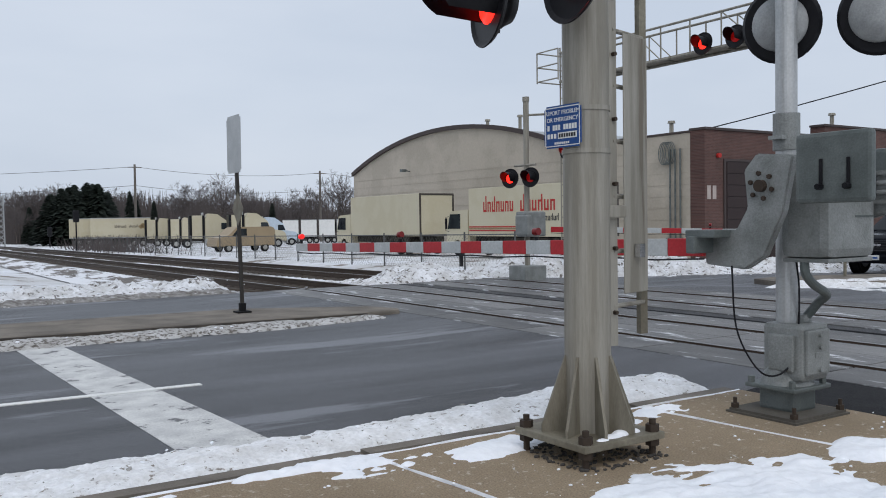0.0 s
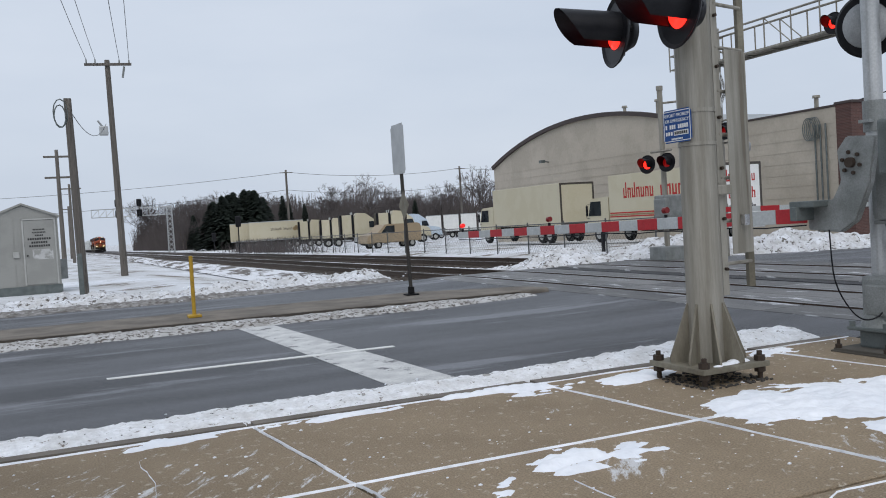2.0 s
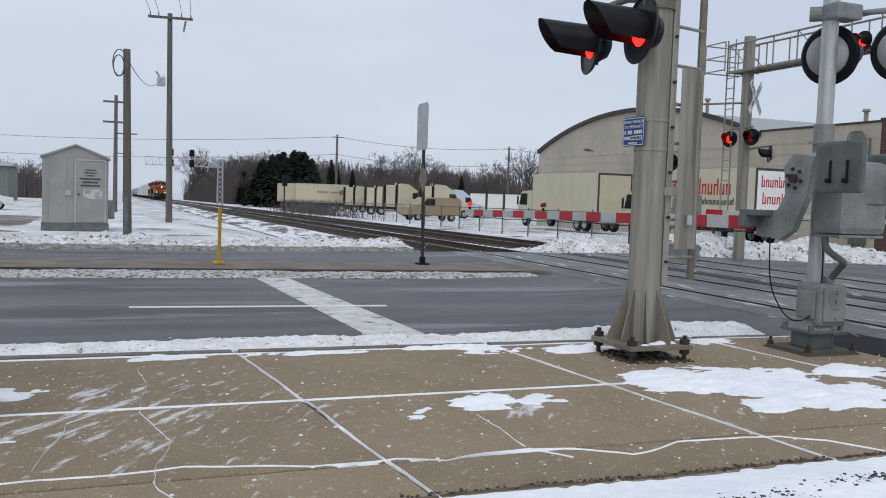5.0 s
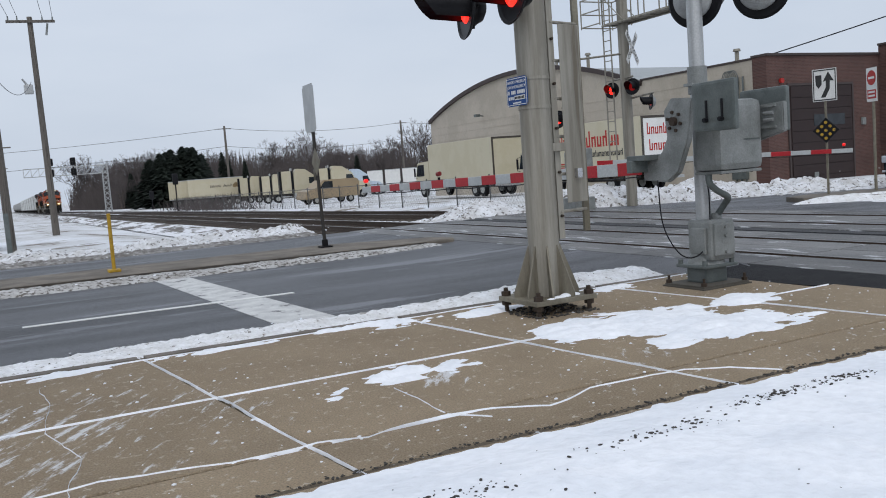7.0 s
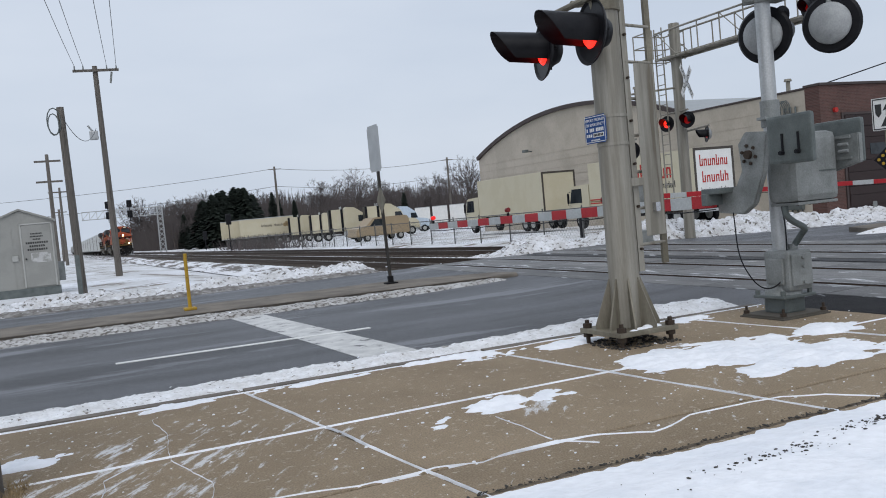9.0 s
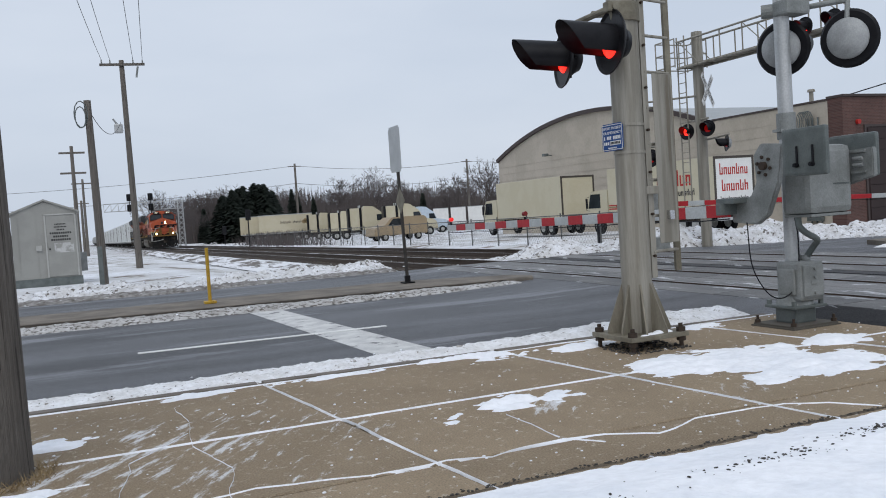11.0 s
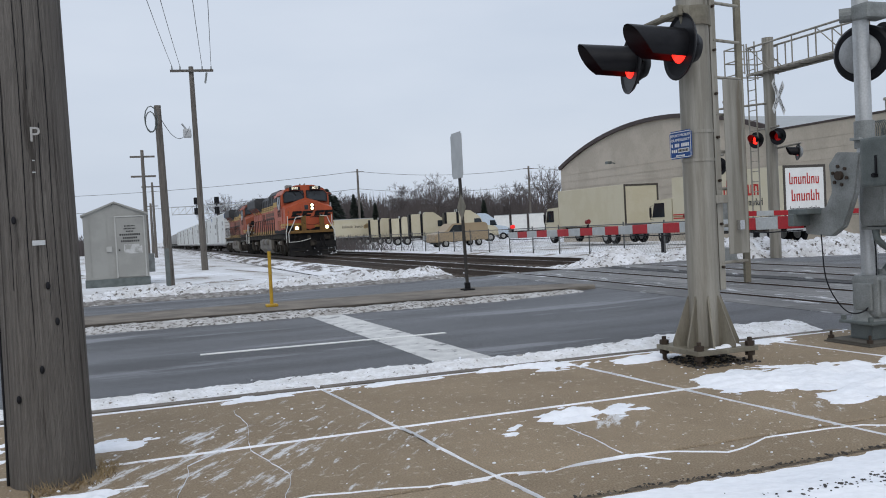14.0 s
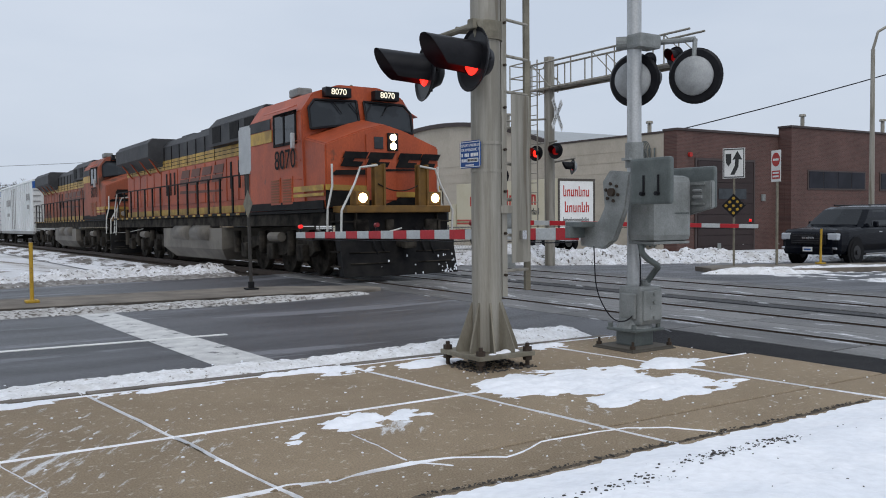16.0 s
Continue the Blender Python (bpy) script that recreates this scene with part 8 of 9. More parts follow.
def make_yard():
    g = fall(27, 32) - 0.14
    make_box_truck(pose(27.0, 41.4, g), False, "plain cream delivery box truck with a framed roll-up door")
    make_box_truck(pose(27.0, 27.2, g + 0.05), True, "cream delivery box truck with large red lettering marks")

    def on(az, d, x0=-1.0, y0=-5.0):
        x, y = x0 + d * math.cos(radians(az)), y0 + d * math.sin(radians(az))
        return x, y, fall(x, y) - 0.1
    for x, y, lab in ((32.7, 121.4, "cream highway tractor with black side deflectors"), (34.7, 116.8, "cream highway tractor with a tall roof fairing"),
                      (31.1, 95.4, "cream highway tractor with black side deflectors"), (34.1, 90.7, "cream highway tractor with a tall roof fairing")):
        make_tractor(pose(x, y, fall(x, y) - 0.12, 0, 0, -13), lab)
    x, y = 44.2, 110.3
    t = make_tractor(pose(x, y, fall(x, y) - 0.12, 0, 0, -13), "pale blue-white highway tractor parked in the yard")
    for o in t.children:
        if o.name.split(".")[0] in ("cab", "hood"):
            o.data.materials.clear()
            o.data.materials.append(mat("pale_blue_paint", (0.5, 0.58, 0.66), 0.4) if "pale_blue_paint" not in bpy.data.materials else bpy.data.materials["pale_blue_paint"])
    for x, y, L, lab, let in ((24.9, 126.6, 8.1, "cream trailer with dark red word bars", True), (24.0, 130.2, 6.0, "short cream trailer parked behind another", False), (23.4, 134.0, 5.5, "short cream trailer parked behind another", False)):
        make_trailer(pose(x, y, fall(x, y) - 0.12, 0, 0, -13), L, lab, CREAM, let)
    for k in range(5):
        x, y = 56.4 + 2.75 * k, 132.7 - 1.24 * k
        make_trailer(pose(x, y, fall(x, y) - 0.12, 0, 0, -24), 2.6, "white trailer end in a row of trailers", WHITE_PAINT, False)
    x, y, z = on(68.6, 80)
    make_van(pose(x, y, z, 0, 0, -172))
    # chain-link fence along the tracks
    fence = thing("chain_link_fence", pose(0, 0, 0), "grey chain-link fence with posts and a top rail", "fence")
    X = 17.6
    pts = [(X, 20 + 3.0 * i) for i in range(27)]
    H = 1.35
    for i, (x, y) in enumerate(pts):
        bm = bm_new()
        z = fall(x, y) - 0.25
        rod(bm, (x, y, z), (x, y, z + H + 0.15), 0.032, n=8)
        part("post", bm, CHAIN, fence)
    bm = bm_new()
    wire(bm, [(x, y, fall(x, y) - 0.2 + H) for x, y in pts], 0.022)
    part("top_rail", bm, CHAIN, fence)
    bm = bm_new()
    for (x, y), (x2, y2) in zip(pts, pts[1:]):
        za, zb = fall(x, y) - 0.2, fall(x2, y2) - 0.2
        n = 14
        for k in range(n):
            f, f2 = k / n, (k + 1.6) / n
            wire(bm, [(x, y + 3 * f, za), (x, y + 3 * min(1, f2 + 0.3), za + H)], 0.0035, 3)
            wire(bm, [(x, y + 3 * min(1, f2 + 0.3), za), (x, y + 3 * f, za + H)], 0.0035, 3)
    tagged(part("wire_mesh", bm, CHAIN, fence), kind="stuff")
    # dry brush grown through the far fence
    rnd = random.Random(8)
    bm = bm_new()
    for i in range(900):
        y = rnd.gauss(84, 9)
        p = Vector((X + rnd.gauss(0.4, 0.7), y, fall(X, y) - 0.3))
        q = p + Vector((rnd.gauss(0, 0.5), rnd.gauss(0, 0.5), rnd.uniform(0.4, 1.7)))
        s = Vector((0.025, 0.0, 0))
        bm.faces.new([bm.verts.new(p - s), bm.verts.new(p + s), bm.verts.new(q + s * 0.3), bm.verts.new(q - s * 0.3)])
    solo("dry_brush", bm, TWIGS, "tangled brown brush grown through the fence", "bushes", "stuff")
    bm = bm_new()
    bar(bm, (19.5, 26, -0.6), (19.5, 26, 0.55), 0.12, 0.12)
    solo("marker_post", bm, BLACK, "short dark post in the snow by the fence", "post")


def loft(bm, rings):
    """A skin over rings of equal count, capped at both ends."""
    rows = [[bm.verts.new(p) for p in ring] for ring in rings]
    for a, b in zip(rows, rows[1:]):
        for i in range(len(a)):
            bm.faces.new((a[i], a[(i + 1) % len(a)], b[(i + 1) % len(a)], b[i]))
    bm.faces.new(rows[0]), bm.faces.new(rows[-1][::-1])
    bmesh.ops.recalc_face_normals(bm, faces=bm.faces)
    return bm


def make_suv():
    root = thing("suv", pose(23.25, 9.70, ROAD_Z - east_drop(23.5), 0, 0, 3.4), "glossy black full-size SUV waiting at the crossing", "car")
    W = 2.03
    # lower body: rings along its length
    bm = bm_new()
    rings = []
    for x, zb, zt, inset, crown in ((0.0, 0.46, 0.96, 0.22, 0.0), (0.05, 0.40, 1.05, 0.10, 0.01), (0.20, 0.36, 1.12, 0.03, 0.02), (0.6, 0.34, 1.15, 0.0, 0.03), (1.45, 0.34, 1.20, 0.0, 0.03), (1.6, 0.34, 1.22, 0.0, 0.0), (3.0, 0.34, 1.22, 0.0, 0.0), (5.1, 0.36, 1.22, 0.0, 0.0), (5.45, 0.42, 1.22, 0.04, 0.0), (5.62, 0.5, 1.15, 0.12, 0.0)):
        half = [(inset + 0.06, zb), (inset + 0.01, zb + 0.10), (inset, zb + 0.3), (inset + 0.005, zt - 0.22), (inset + 0.03, zt - 0.07), (inset + 0.10, zt), (inset + 0.45, zt + crown)]
        rings.append([(x, y, z) for y, z in half] + [(x, W - y, z) for y, z in half[::-1]])
    loft(bm, rings)
    bmesh.ops.bevel(bm, geom=[e for e in bm.edges if len(e.link_faces) == 2 and e.calc_face_angle(0) > 0.6], offset=0.02, segments=2, affect="EDGES")
    body = part("body", bm, SUV_BLACK, root)

    shape = ((1.20, 1.40, 5.60, 0.05), (1.50, 1.82, 5.52, 0.13), (1.76, 2.17, 5.40, 0.24), (1.85, 2.42, 5.25, 0.33), (1.89, 2.80, 5.0, 0.50))

    def at(z):
        for p, q in zip(shape, shape[1:]):
            if p[0] <= z <= q[0]:
                f = (z - p[0]) / (q[0] - p[0])
                return [p[k] + (q[k] - p[k]) * f for k in (1, 2, 3)]
    bm = bm_new()
    rings = []
    for z, x0, x1, y0 in shape:
        c = 0.10
        rings.append([(x0 + c, y0, z), (x1 - c, y0, z), (x1, y0 + c, z), (x1, W - y0 - c, z), (x1 - c, W - y0, z), (x0 + c, W - y0, z), (x0 - 0.03, W - y0 - 0.3, z), (x0 - 0.06, W / 2, z), (x0 - 0.03, y0 + 0.3, z)])
    loft(bm, rings)
    part("cabin", bm, SUV_BLACK, root)

    def pane(name, quad, out, label):
        bm = bm_new()
        lo = [bm.verts.new(Vector(q) + Vector(out)) for q in quad]
        hi = [bm.verts.new(Vector(q) - Vector(out) * 0.5) for q in quad]
        bm.faces.new(lo), bm.faces.new(hi[::-1])
        for i in range(4):
            bm.faces.new((lo[i], lo[(i + 1) % 4], hi[(i + 1) % 4], hi[i]))
        bmesh.ops.recalc_face_normals(bm, faces=bm.faces)
        part(name, bm, CAR_GLASS, root, label)
    za, zb = 1.25, 1.76
    (xa, _, ya), (xb, _, yb) = at(za), at(zb)
    for s in (-1, 1):
        def side(y):
            return y if s < 0 else W - y
        for f0, f1 in ((0.62, 1.75), (1.85, 2.95), (3.02, 3.85)):
            t0, t1 = xa + f0, xa + f1
            lean = 0.36 if f0 < 1 else 0.0
            pane("side_window", [(t0, side(ya), za), (t1, side(ya), za), (t1, side(yb), zb - 0.03), (t0 + lean, side(yb), zb - 0.03)], (0, 0.014 * s, 0.004), "dark tinted side window")
        pane("windscreen", [(xa - 0.05, W / 2, za + 0.01), (xa + 0.02, side(ya + 0.16), za + 0.01), (xb + 0.02, side(yb + 0.16), zb), (xb - 0.05, W / 2, zb)], (-0.02, 0, 0.014), "windscreen reflecting the grey sky")
    bm = bm_new()
    box(bm, -0.03, 0.06, 0.42, W - 0.42, 0.66, 1.0, 0.03)
    gr = part("grille", bm, BLACK, root, "black grille with a bright mark")
    for k in range(4):
        bm = bm_new()
        box(bm, -0.042, -0.028, 0.48, W - 0.48, 0.70 + k * 0.075, 0.715 + k * 0.075)
        part("grille_bar", bm, LOCO_GREY, gr)
    bm = bm_new()
    for k in range(3):
        box(bm, -0.056, -0.043, W / 2 - 0.20 + k * 0.14, W / 2 - 0.08 + k * 0.14, 0.83, 0.90, 0.004)
    part("maker_mark", bm, CHROME, gr)
    for y0 in (0.06, W - 0.40):
        bm = bm_new()
        box(bm, -0.005, 0.30, y0, y0 + 0.34, 0.80, 1.02, 0.04)
        part("headlamp", bm, mat("clear_lamp", (0.45, 0.48, 0.52), 0.08, spec=0.6) if "clear_lamp" not in bpy.data.materials else bpy.data.materials["clear_lamp"], root, "clear headlamp")
        bm = bm_new()
        box(bm, -0.02, 0.05, y0 + 0.02, y0 + 0.32, 0.50, 0.58, 0.02)
        part("fog_lamp", bm, CHROME, root)
    bm = bm_new()
    box(bm, -0.05, 0.2, 0.20, W - 0.20, 0.34, 0.60, 0.06)
    part("bumper", bm, SUV_BLACK, root)
    bm = bm_new()
    box(bm, -0.07, -0.051, W / 2 - 0.16, W / 2 + 0.16, 0.44, 0.58)
    pl = part("plate", bm, WHITE_PAINT, root)
    bm = bm_new()
    box(bm, -0.076, -0.071, W / 2 - 0.12, W / 2 + 0.12, 0.48, 0.53)
    part("plate_bar", bm, BLUE_PAINT, pl)
    for y in (-0.17, W + 0.02):
        bm = bm_new()
        box(bm, 1.98, 2.14, y, y + 0.15, 1.20, 1.38, 0.04)
        part("mirror", bm, SUV_BLACK, root)
    for y in (0.42, W - 0.42):
        bm = bm_new()
        rod(bm, (2.6, y, 1.91), (5.0, y, 1.92), 0.02, n=8)
        part("roof_rail", bm, BLACK, root)
    for x in (2.45, 3.55):
        bm = bm_new()
        box(bm, x, x + 0.20, -0.014, 0.01, 1.02, 1.05, 0.004)
        part("door_handle", bm, CHROME, root)
    bm = bm_new()
    box(bm, 1.55, 3.75, -0.05, 0.05, 0.30, 0.36, 0.01)
    part("running_board", bm, CHROME, root, "bright running board")
    for x in (0.98, 4.05):
        for y, f in ((0.10, -0.006), (W - 0.10, W + 0.006)):
            bm = bm_new()
            rod(bm, (x, f - 0.012, 0.42), (x, f + 0.012, 0.42), 0.475, n=28)
            part("wheel_arch", bm, RUBBER, root)
            w = wheel(root, x, y, 0.40, 0.40, 0.28, rim=SUV_RIM)
            w.matrix_basis = pose(x, y, 0.40, 0, 0, 90)


make_yard()
make_suv()


# ---- distance: woods, spruces, signal gantry, street lamp ----
def tree_mesh(seed, height, spread):
    """A bare winter tree as thin three-sided limbs; returns the trunk-and-limb data and the twig data."""
    rnd = random.Random(seed)
    limbs, twigs = ([], []), ([], [])

    def seg(store, a, b, r0, r1):
        vs, fs = store
        d = (b - a).normalized()
        u = d.orthogonal().normalized()
        v = d.cross(u)
        k = len(vs)
        if store is twigs:
            t = rnd.uniform(0, 3.14)
            u = (u * math.cos(t) + v * math.sin(t))
            w0, w1 = max(r0, 0.020), max(r1, 0.014)
            vs.extend((c + u * q).to_tuple() for c, q in ((a, -w0), (a, w0), (b, w1), (b, -w1)))
            fs.append((k, k + 1, k + 2, k + 3))
            return
        for c, r in ((a, r0), (b, r1)):
            r = max(r, 0.035)
            for i in range(3):
                t = i * 2.094
                vs.append((c + (u * math.cos(t) + v * math.sin(t)) * r).to_tuple())
        for i in range(3):
            fs.append((k + i, k + (i + 1) % 3, k + 3 + (i + 1) % 3, k + 3 + i))

    def grow(p, d, length, r, depth):
        q = p + d * length
        seg(limbs if depth < 3 else twigs, p, q, r, r * 0.72)
        if depth >= 8:
            return
        n = 2 if rnd.random() < (0.45 if depth < 4 else 0.75) else 3
        for i in range(n):
            nd = (d + Vector((rnd.gauss(0, 0.48), rnd.gauss(0, 0.48), rnd.gauss(0.12, 0.3))) * spread).normalized()
            grow(q, nd, length * rnd.uniform(0.60, 0.84), r * 0.62, depth + 1)
        if depth in (1, 2):
            nd = (d + Vector((rnd.gauss(0, 0.9), rnd.gauss(0, 0.9), 0.2))).normalized()
            grow(p.lerp(q, 0.6), nd, length * 0.6, r * 0.5, depth + 2)
    grow(Vector((0, 0, -0.5)), Vector((rnd.gauss(0, 0.05), rnd.gauss(0, 0.05), 1)).normalized(), height * 0.26, height * 0.020, 0)
    return limbs, twigs


def make_tree(seed, height, spread, m, label):
    limbs, twigs = tree_mesh(seed, height, spread)
    root = thing("tree", m, label, "tree", "bare trees")
    for nm, (vs, fs), mt in (("trunk", limbs, BARK), ("crown", twigs, TWIGS)):
        me = bpy.data.meshes.new(nm)
        me.from_pydata(vs, [], fs)
        me.materials.append(mt)
        o = new(nm, me)
        o.parent = root
    return root


def spruce(seed, h, r, m):
    rnd = random.Random(seed)
    root = thing("spruce", m, "dense dark evergreen tree at the edge of the yard", "tree", "evergreens")
    bm = bm_new()
    rod(bm, (0, 0, -0.5), (0, 0, h * 0.95), r * 0.07, 0.02, n=8)
    part("trunk", bm, BARK, root)
    vs, fs = [], []
    for i in range(1100):
        f = rnd.random() ** 0.8
        z = 0.05 * h + f * h * 0.95
        rr = r * (1 - f) ** 0.75 * (0.75 + 0.5 * rnd.random())
        a = rnd.uniform(0, 6.283)
        c = Vector((rr * math.cos(a), rr * math.sin(a), z - 0.1 * rr))
        o = Vector((0.15 * rr * math.cos(a), 0.15 * rr * math.sin(a), z + 0.25 * rr * rnd.random()))
        s = Vector((-math.sin(a), math.cos(a), 0.2)) * (0.28 + 0.35 * (1 - f)) * r * 0.22
        k = len(vs)
        vs += [(o - s * 0.5).to_tuple(), (o + s * 0.5).to_tuple(), (c + s + Vector((0, 0, rnd.uniform(-0.2, 0.1)))).to_tuple(), (c * 1.0 + (c - o).normalized() * r * 0.18).to_tuple(), (c - s).to_tuple()]
        fs.append((k, k + 1, k + 2, k + 3, k + 4))
    me = bpy.data.meshes.new("crown")
    me.from_pydata(vs, [], fs)
    me.materials.append(SPRUCE)
    o = new("crown", me)
    o.parent = root
    return root


def make_woods():
    rnd = random.Random(31)
    kinds = [make_tree(100 + i, h, s, pose(0, 0, 0), lab) for i, (h, s, lab) in enumerate(((14.0, 1.0, "large bare tree with a broad crown of fine twigs"), (11.0, 0.85, "bare tree with fine grey twigs"), (9.5, 0.95, "small bare tree in the woods"), (12.0, 0.8, "tall bare tree in the woods"), (8.0, 1.1, "low bushy bare tree")))]
    used = set()

    def put(kind, az, d, scale=1.0, yaw=None):
        x, y = -1.0 + d * math.cos(radians(az)), -5.0 + d * math.sin(radians(az))
        m = pose(x, y, fall(x, y) - 0.3, 0, 0, rnd.uniform(0, 360) if yaw is None else yaw)
        if kind not in used:
            used.add(kind)
            kinds[kind].matrix_basis = m
            ob = kinds[kind]
        else:
            ob = copy_thing(kinds[kind], m)
        ob.scale = (scale, scale, scale * rnd.uniform(0.92, 1.08))
        return ob
    put(0, 71.3, 172, 1.12)
    put(0, 69.9, 185, 0.8)
    put(0, 64.6, 165, 1.0)
    put(3, 63.6, 160, 1.05)
    put(1, 65.6, 175, 1.05)
    for i in range(330):
        az = rnd.choice((rnd.uniform(60.5, 80), rnd.uniform(66, 84), rnd.uniform(76, 88), rnd.uniform(94, 104)))
        if az > 90 and rnd.random() < 0.6:
            continue
        d = rnd.uniform(185, 300)
        if -8 < -1.0 + d * math.cos(radians(az)) < 22:
            continue
        base = 1.05 if az < 78 else 1.1
        put(rnd.choice((1, 2, 3, 4)), az, d, base * 1.12 * rnd.uniform(0.7, 1.0) * d / 230 * (0.75 if az > 86 else 1))
    for i, (az, d, h, r) in enumerate(((81.0, 150, 7.2, 3.0), (80.4, 146, 7.8, 3.0), (79.7, 148, 8.4, 3.2), (79.0, 150, 8.9, 3.2), (78.4, 148, 8.6, 3.2), (77.9, 150, 7.6, 3.0), (80.0, 155, 8.4, 3.4), (78.7, 156, 9.0, 3.4), (76.6, 170, 8.6, 1.5), (76.2, 172, 7.4, 1.3), (75.2, 175, 7.2, 1.2), (68.0, 178, 7.0, 1.3), (82.2, 190, 6.5, 1.6))):
        x, y = -1.0 + d * math.cos(radians(az)), -5.0 + d * math.sin(radians(az))
        spruce(i, h * 1.14, r, pose(x, y, fall(x, y) - 0.3))
    # undergrowth: a haze of brush in front of the woods
    vs, fs = [], []
    for i in range(46000):
        az = rnd.uniform(59, 106)
        d = rnd.uniform(190, 310)
        x, y = -1.0 + d * math.cos(radians(az)), -5.0 + d * math.sin(radians(az))
        if -4 < x < 21:
            continue
        z = fall(x, y) - 0.3
        h = rnd.uniform(4.0, 12.5) * (0.75 + 0.6 * noise.noise((az * 0.7, d * 0.02, 1))) * (0.62 if az > 87 else 1.0)
        lean = rnd.gauss(0, 0.9)
        w = rnd.uniform(0.05, 0.13)
        k = len(vs)
        t = Vector((math.sin(radians(az)), -math.cos(radians(az)), 0))
        p = Vector((x, y, z))
        vs += [(p - t * w).to_tuple(), (p + t * w).to_tuple(), (p + t * (lean + w * 0.2) + Vector((0, 0, h))).to_tuple(), (p + t * (lean - w * 0.2) + Vector((0, 0, h))).to_tuple()]
        fs.append((k, k + 1, k + 2, k + 3))
    me = bpy.data.meshes.new("brush")
    me.from_pydata(vs, [], fs)
    me.materials.append(TWIGS)
    tagged(new("brush", me), "grey-brown leafless brush along the edge of the woods", "bushes", kind="stuff")


def make_gantry():
    root = thing("signal_gantry", pose(0, 0, 0), "lattice railway signal gantry across the tracks with dark signal heads", "signal gantry")
    Y = 136.0
    g = fall(0, Y)
    tw = new("lattice_tower")
    tw.parent = root
    X = 14.65
    for dx in (-0.45, 0.45):
        for dy in (-0.45, 0.45):
            bm = bm_new()
            rod(bm, (X + dx, Y + dy, g - 0.3), (X + dx * 0.8, Y + dy * 0.8, g + 7.2), 0.05, n=6)
            part("leg", bm, ALU, tw)
    for k in range(9):
        bm = bm_new()
        z0, z1 = g + k * 0.8, g + (k + 1) * 0.8
        for s in (-1, 1):
            rod(bm, (X - 0.42, Y + s * 0.55, z0), (X + 0.42, Y + s * 0.55, z1), 0.03, n=5)
            rod(bm, (X + s * 0.42, Y - 0.55, z0), (X + s * 0.42, Y + 0.55, z1), 0.03, n=5)
            rod(bm, (X + 0.42, Y + s * 0.55, z0), (X - 0.42, Y + s * 0.55, z1), 0.03, n=5)
        part("brace", bm, ALU, tw)
    br = new("bridge")
    br.parent = root
    for z in (g + 5.9, g + 7.1):
        bm = bm_new()
        for dy in (-0.5, 0.5):
            rod(bm, (3.4, Y + dy, z), (X + 0.4, Y + dy, z), 0.045, n=6)
        part("chord", bm, ALU, br)
    for k in range(11):
        bm = bm_new()
        x0, x1 = 3.4 + k * 1.04, 3.4 + (k + 1) * 1.04
        rod(bm, (x0, Y - 0.5, g + 5.9), (x1, Y - 0.5, g + 7.1), 0.035, n=5)
        rod(bm, (x0, Y - 0.5, g + 5.9), (x0, Y - 0.5, g + 7.1), 0.035, n=5)
        part("web", bm, ALU, br)
    for x in (7.1, 10.2):
        for z in (g + 6.3, g + 7.9):
            bm = bm_new()
            box(bm, x - 0.38, x + 0.38, Y - 1.0, Y - 0.8, z - 0.55, z + 0.55, 0.1)
            sh = part("signal_head", bm, BLACK, root, "dark railway signal head")
            for dz in (-0.3, 0.0, 0.3):
                bm = bm_new()
                rod(bm, (x, Y - 1.25, z + dz), (x, Y - 1.0, z + dz), 0.13, n=10)
                part("signal_visor", bm, BLACK, sh)
        bm = bm_new()
        rod(bm, (x, Y - 0.7, g + 5.2), (x, Y - 0.7, g + 8.2), 0.06, n=6)
        part("signal_post", bm, BLACK, root)
    for x, y, h in ((16.8, 92, 3.6), (18.6, 120, 2.2)):
        bm = bm_new()
        z = fall(x, y)
        rod(bm, (x, y, z - 0.3), (x, y, z + h), 0.07, n=8)
        box(bm, x - 0.3, x + 0.3, y - 0.2, y, z + h - 0.9, z + h + 0.3, 0.08)
        solo("dwarf_signal", bm, BLACK, "dark trackside signal post", "railway signal")
    bm = bm_new()
    x, y = 33.0, 14.4
    rod(bm, (x, y, -0.5), (x, y, 8.2), 0.12, 0.08, n=12)
    wire(bm, [(x, y, 8.2), (x + 0.1, y - 0.15, 8.9), (x + 0.7, y - 0.6, 9.35), (x + 1.8, y - 1.5, 9.45)], 0.06, 8)
    box(bm, x + 1.7, x + 2.4, y - 1.9, y - 1.5, 9.38, 9.52, 0.04)
    solo("street_lamp", bm, GALV, "grey street lamp with a curved arm", "street lamp")
    # low building and parked car far off to the west
    hs = thing("low_building", pose(-20, 120, fall(0, 120) - 0.2), "long low grey-green building in the distance", "building")
    bm = bm_new()
    box(bm, -28, 6, 0, 12, 0, 4.6)
    part("wall", bm, mat("grey_green_siding", (0.16, 0.19, 0.17), 0.7), hs)
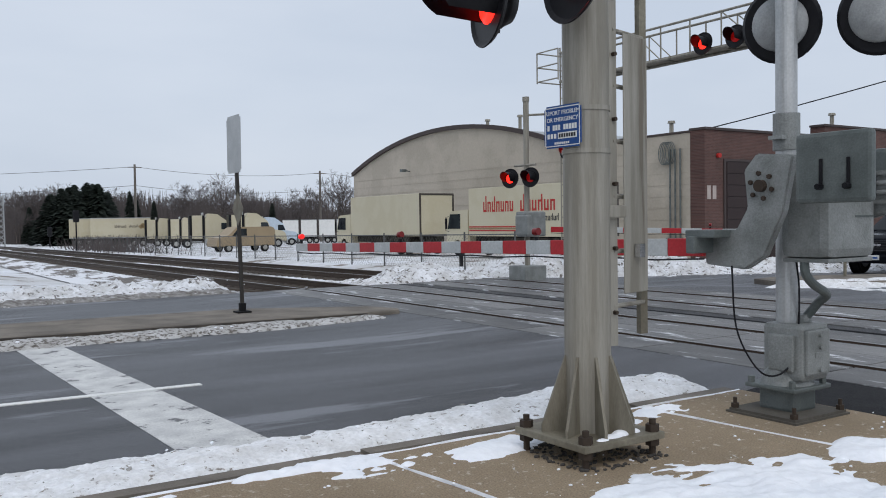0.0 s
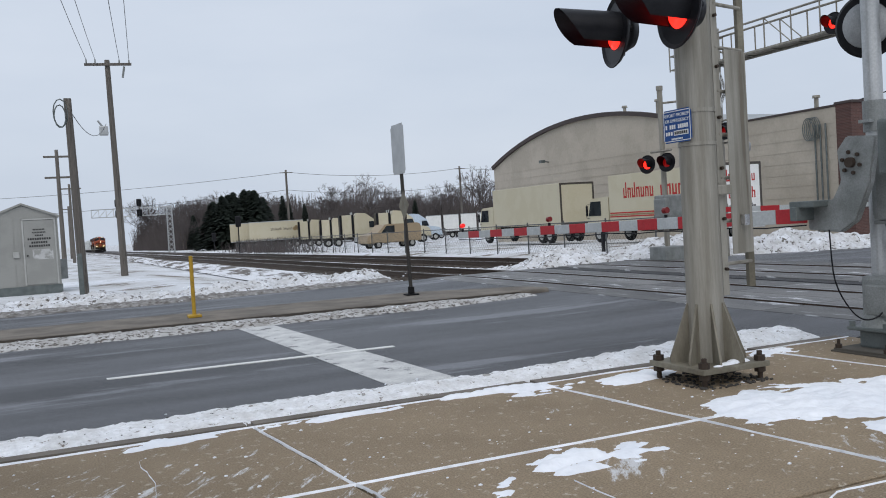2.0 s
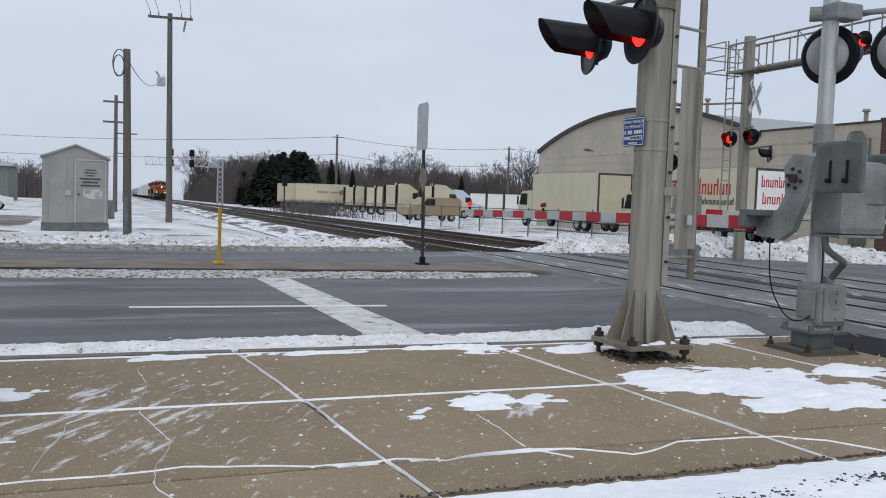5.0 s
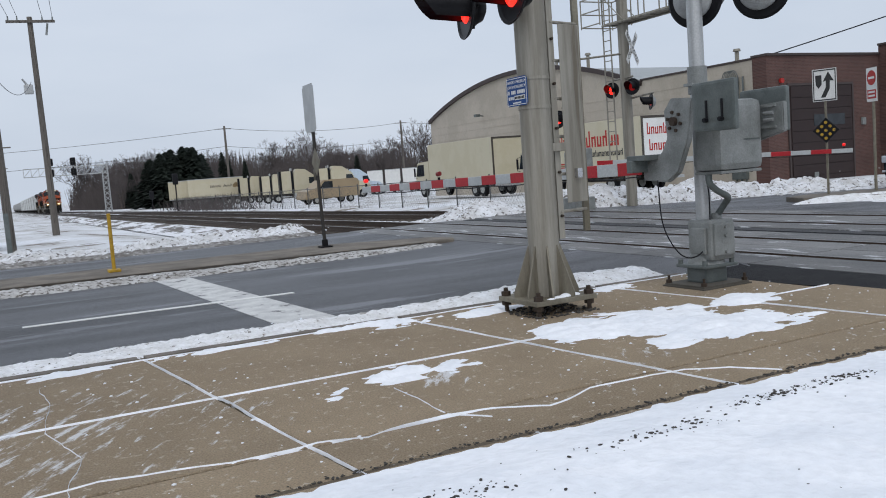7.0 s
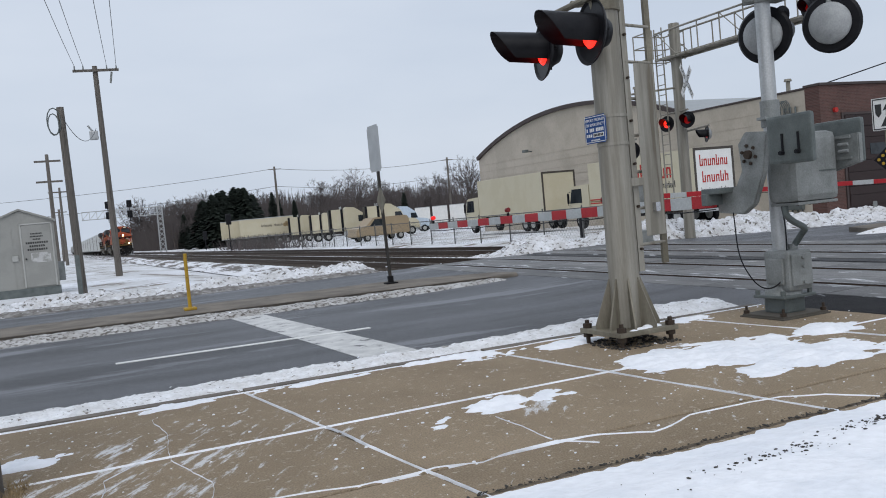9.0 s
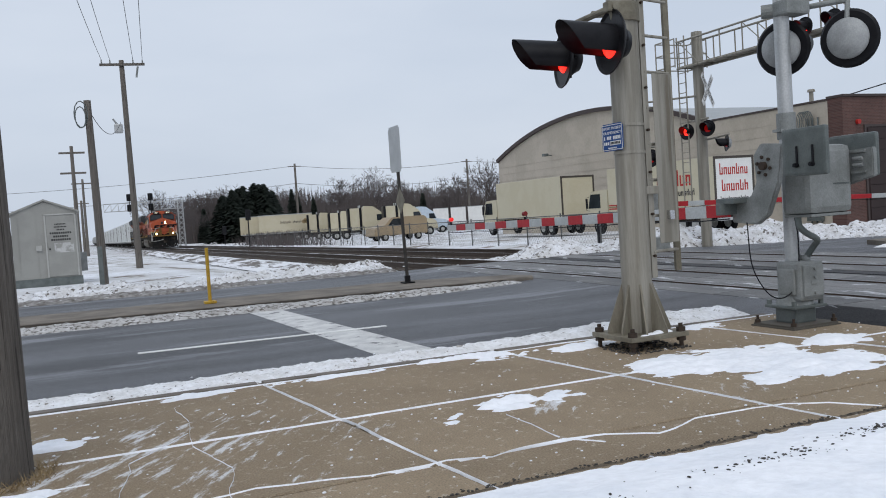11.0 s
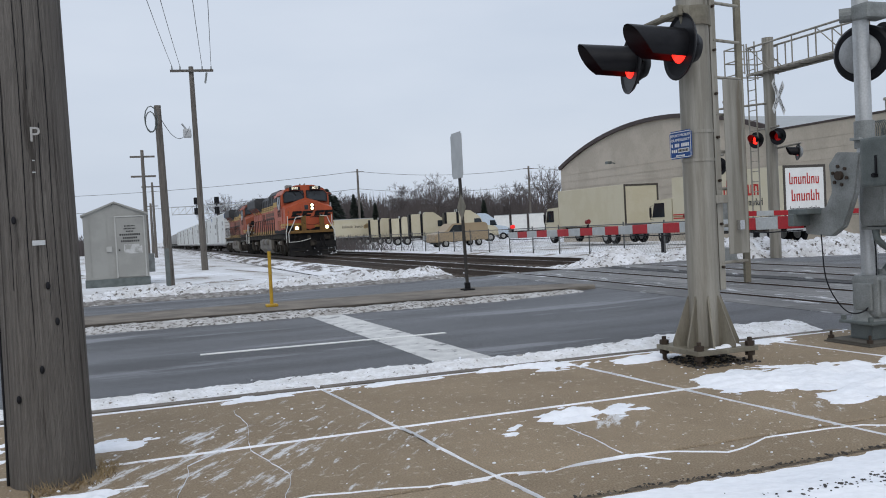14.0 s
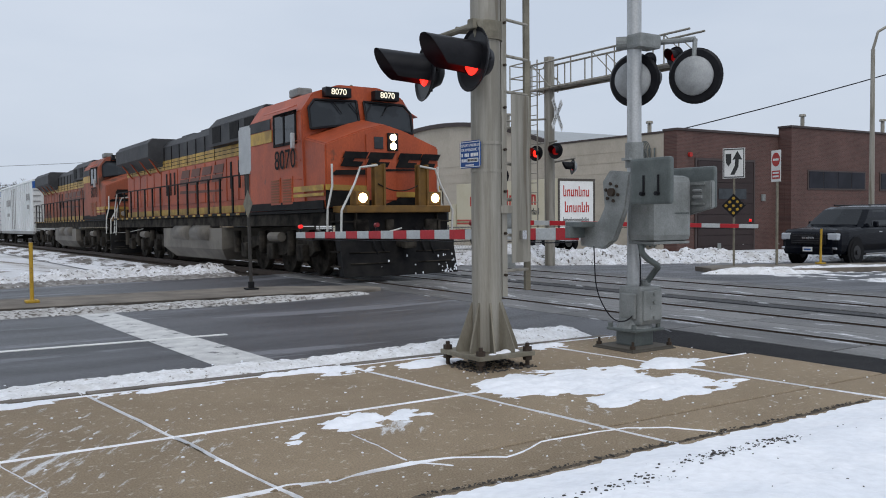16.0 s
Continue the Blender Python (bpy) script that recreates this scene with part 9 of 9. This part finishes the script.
    bm = bm_new()
    prism(bm, [(-0.4, 4.6), (6, 5.2), (12.4, 4.6)], "x", -28.4, 6.4)
    part("roof", bm, ROOF_GREY, hs)
    for k in range(6):
        bm = bm_new()
        box(bm, -26 + k * 5, -24.4 + k * 5, -0.05, -0.004, 1.2, 2.5)
        part("window", bm, GLASS_DARK, hs)
    cr = thing("parked_car", pose(-12.3, 62, fall(0, 62) - 0.12, 0, 0, 5), "white parked sedan in the snowy lot", "car")
    bm = bm_new()
    prism(bm, [(0, 0.35), (0, 0.85), (0.9, 0.95), (1.5, 1.42), (3.0, 1.42), (3.7, 0.95), (4.5, 0.85), (4.5, 0.35)], "y", 0, 1.75)
    bmesh.ops.bevel(bm, geom=list(bm.edges), offset=0.06, segments=2, affect="EDGES")
    part("body", bm, WHITE_PAINT, cr)
    bm = bm_new()
    prism(bm, [(1.1, 0.97), (1.58, 1.37), (2.95, 1.37), (3.5, 0.97)], "y", -0.01, 1.76)
    part("window", bm, GLASS_DARK, cr)
    for x in (0.85, 3.6):
        for y in (0.1, 1.65):
            w = wheel(cr, x, y, 0.32, 0.32, 0.2)
            w.matrix_basis = pose(x, y, 0.32, 0, 0, 90)
    bm = bm_new()
    box(bm, -0.02, 0.03, 0.1, 0.5, 0.62, 0.78)
    part("tail_lamp", bm, RED_PAINT, cr)


make_woods()
make_gantry()


# ---- what moves: the train rolls towards the crossing at an even pace ----
def motions():
    for ob, off in TRAIN:
        rows = []
        for k in range(17):
            y = END_Y + SPEED * (16 - k) + off
            rows.append((float(k), TRACK_POSE @ pose(TRACK_X[0], y, 0.006 - 0.0085 * (y - 14), -SLOPE, 0, 0)))
        walk(ob, rows)
    turn = math.degrees(SPEED / 0.53) / FPS
    for ob in (loco, loco2):
        for w in [c for c in ob.children if c.name.split(".")[0] == "wheelset"]:
            p = w.matrix_basis.translation.copy()
            walk(w, [(f / FPS, pose(p.x, p.y, p.z, f * turn, 0, 0)) for f in range(16 * FPS + 1)])


motions()
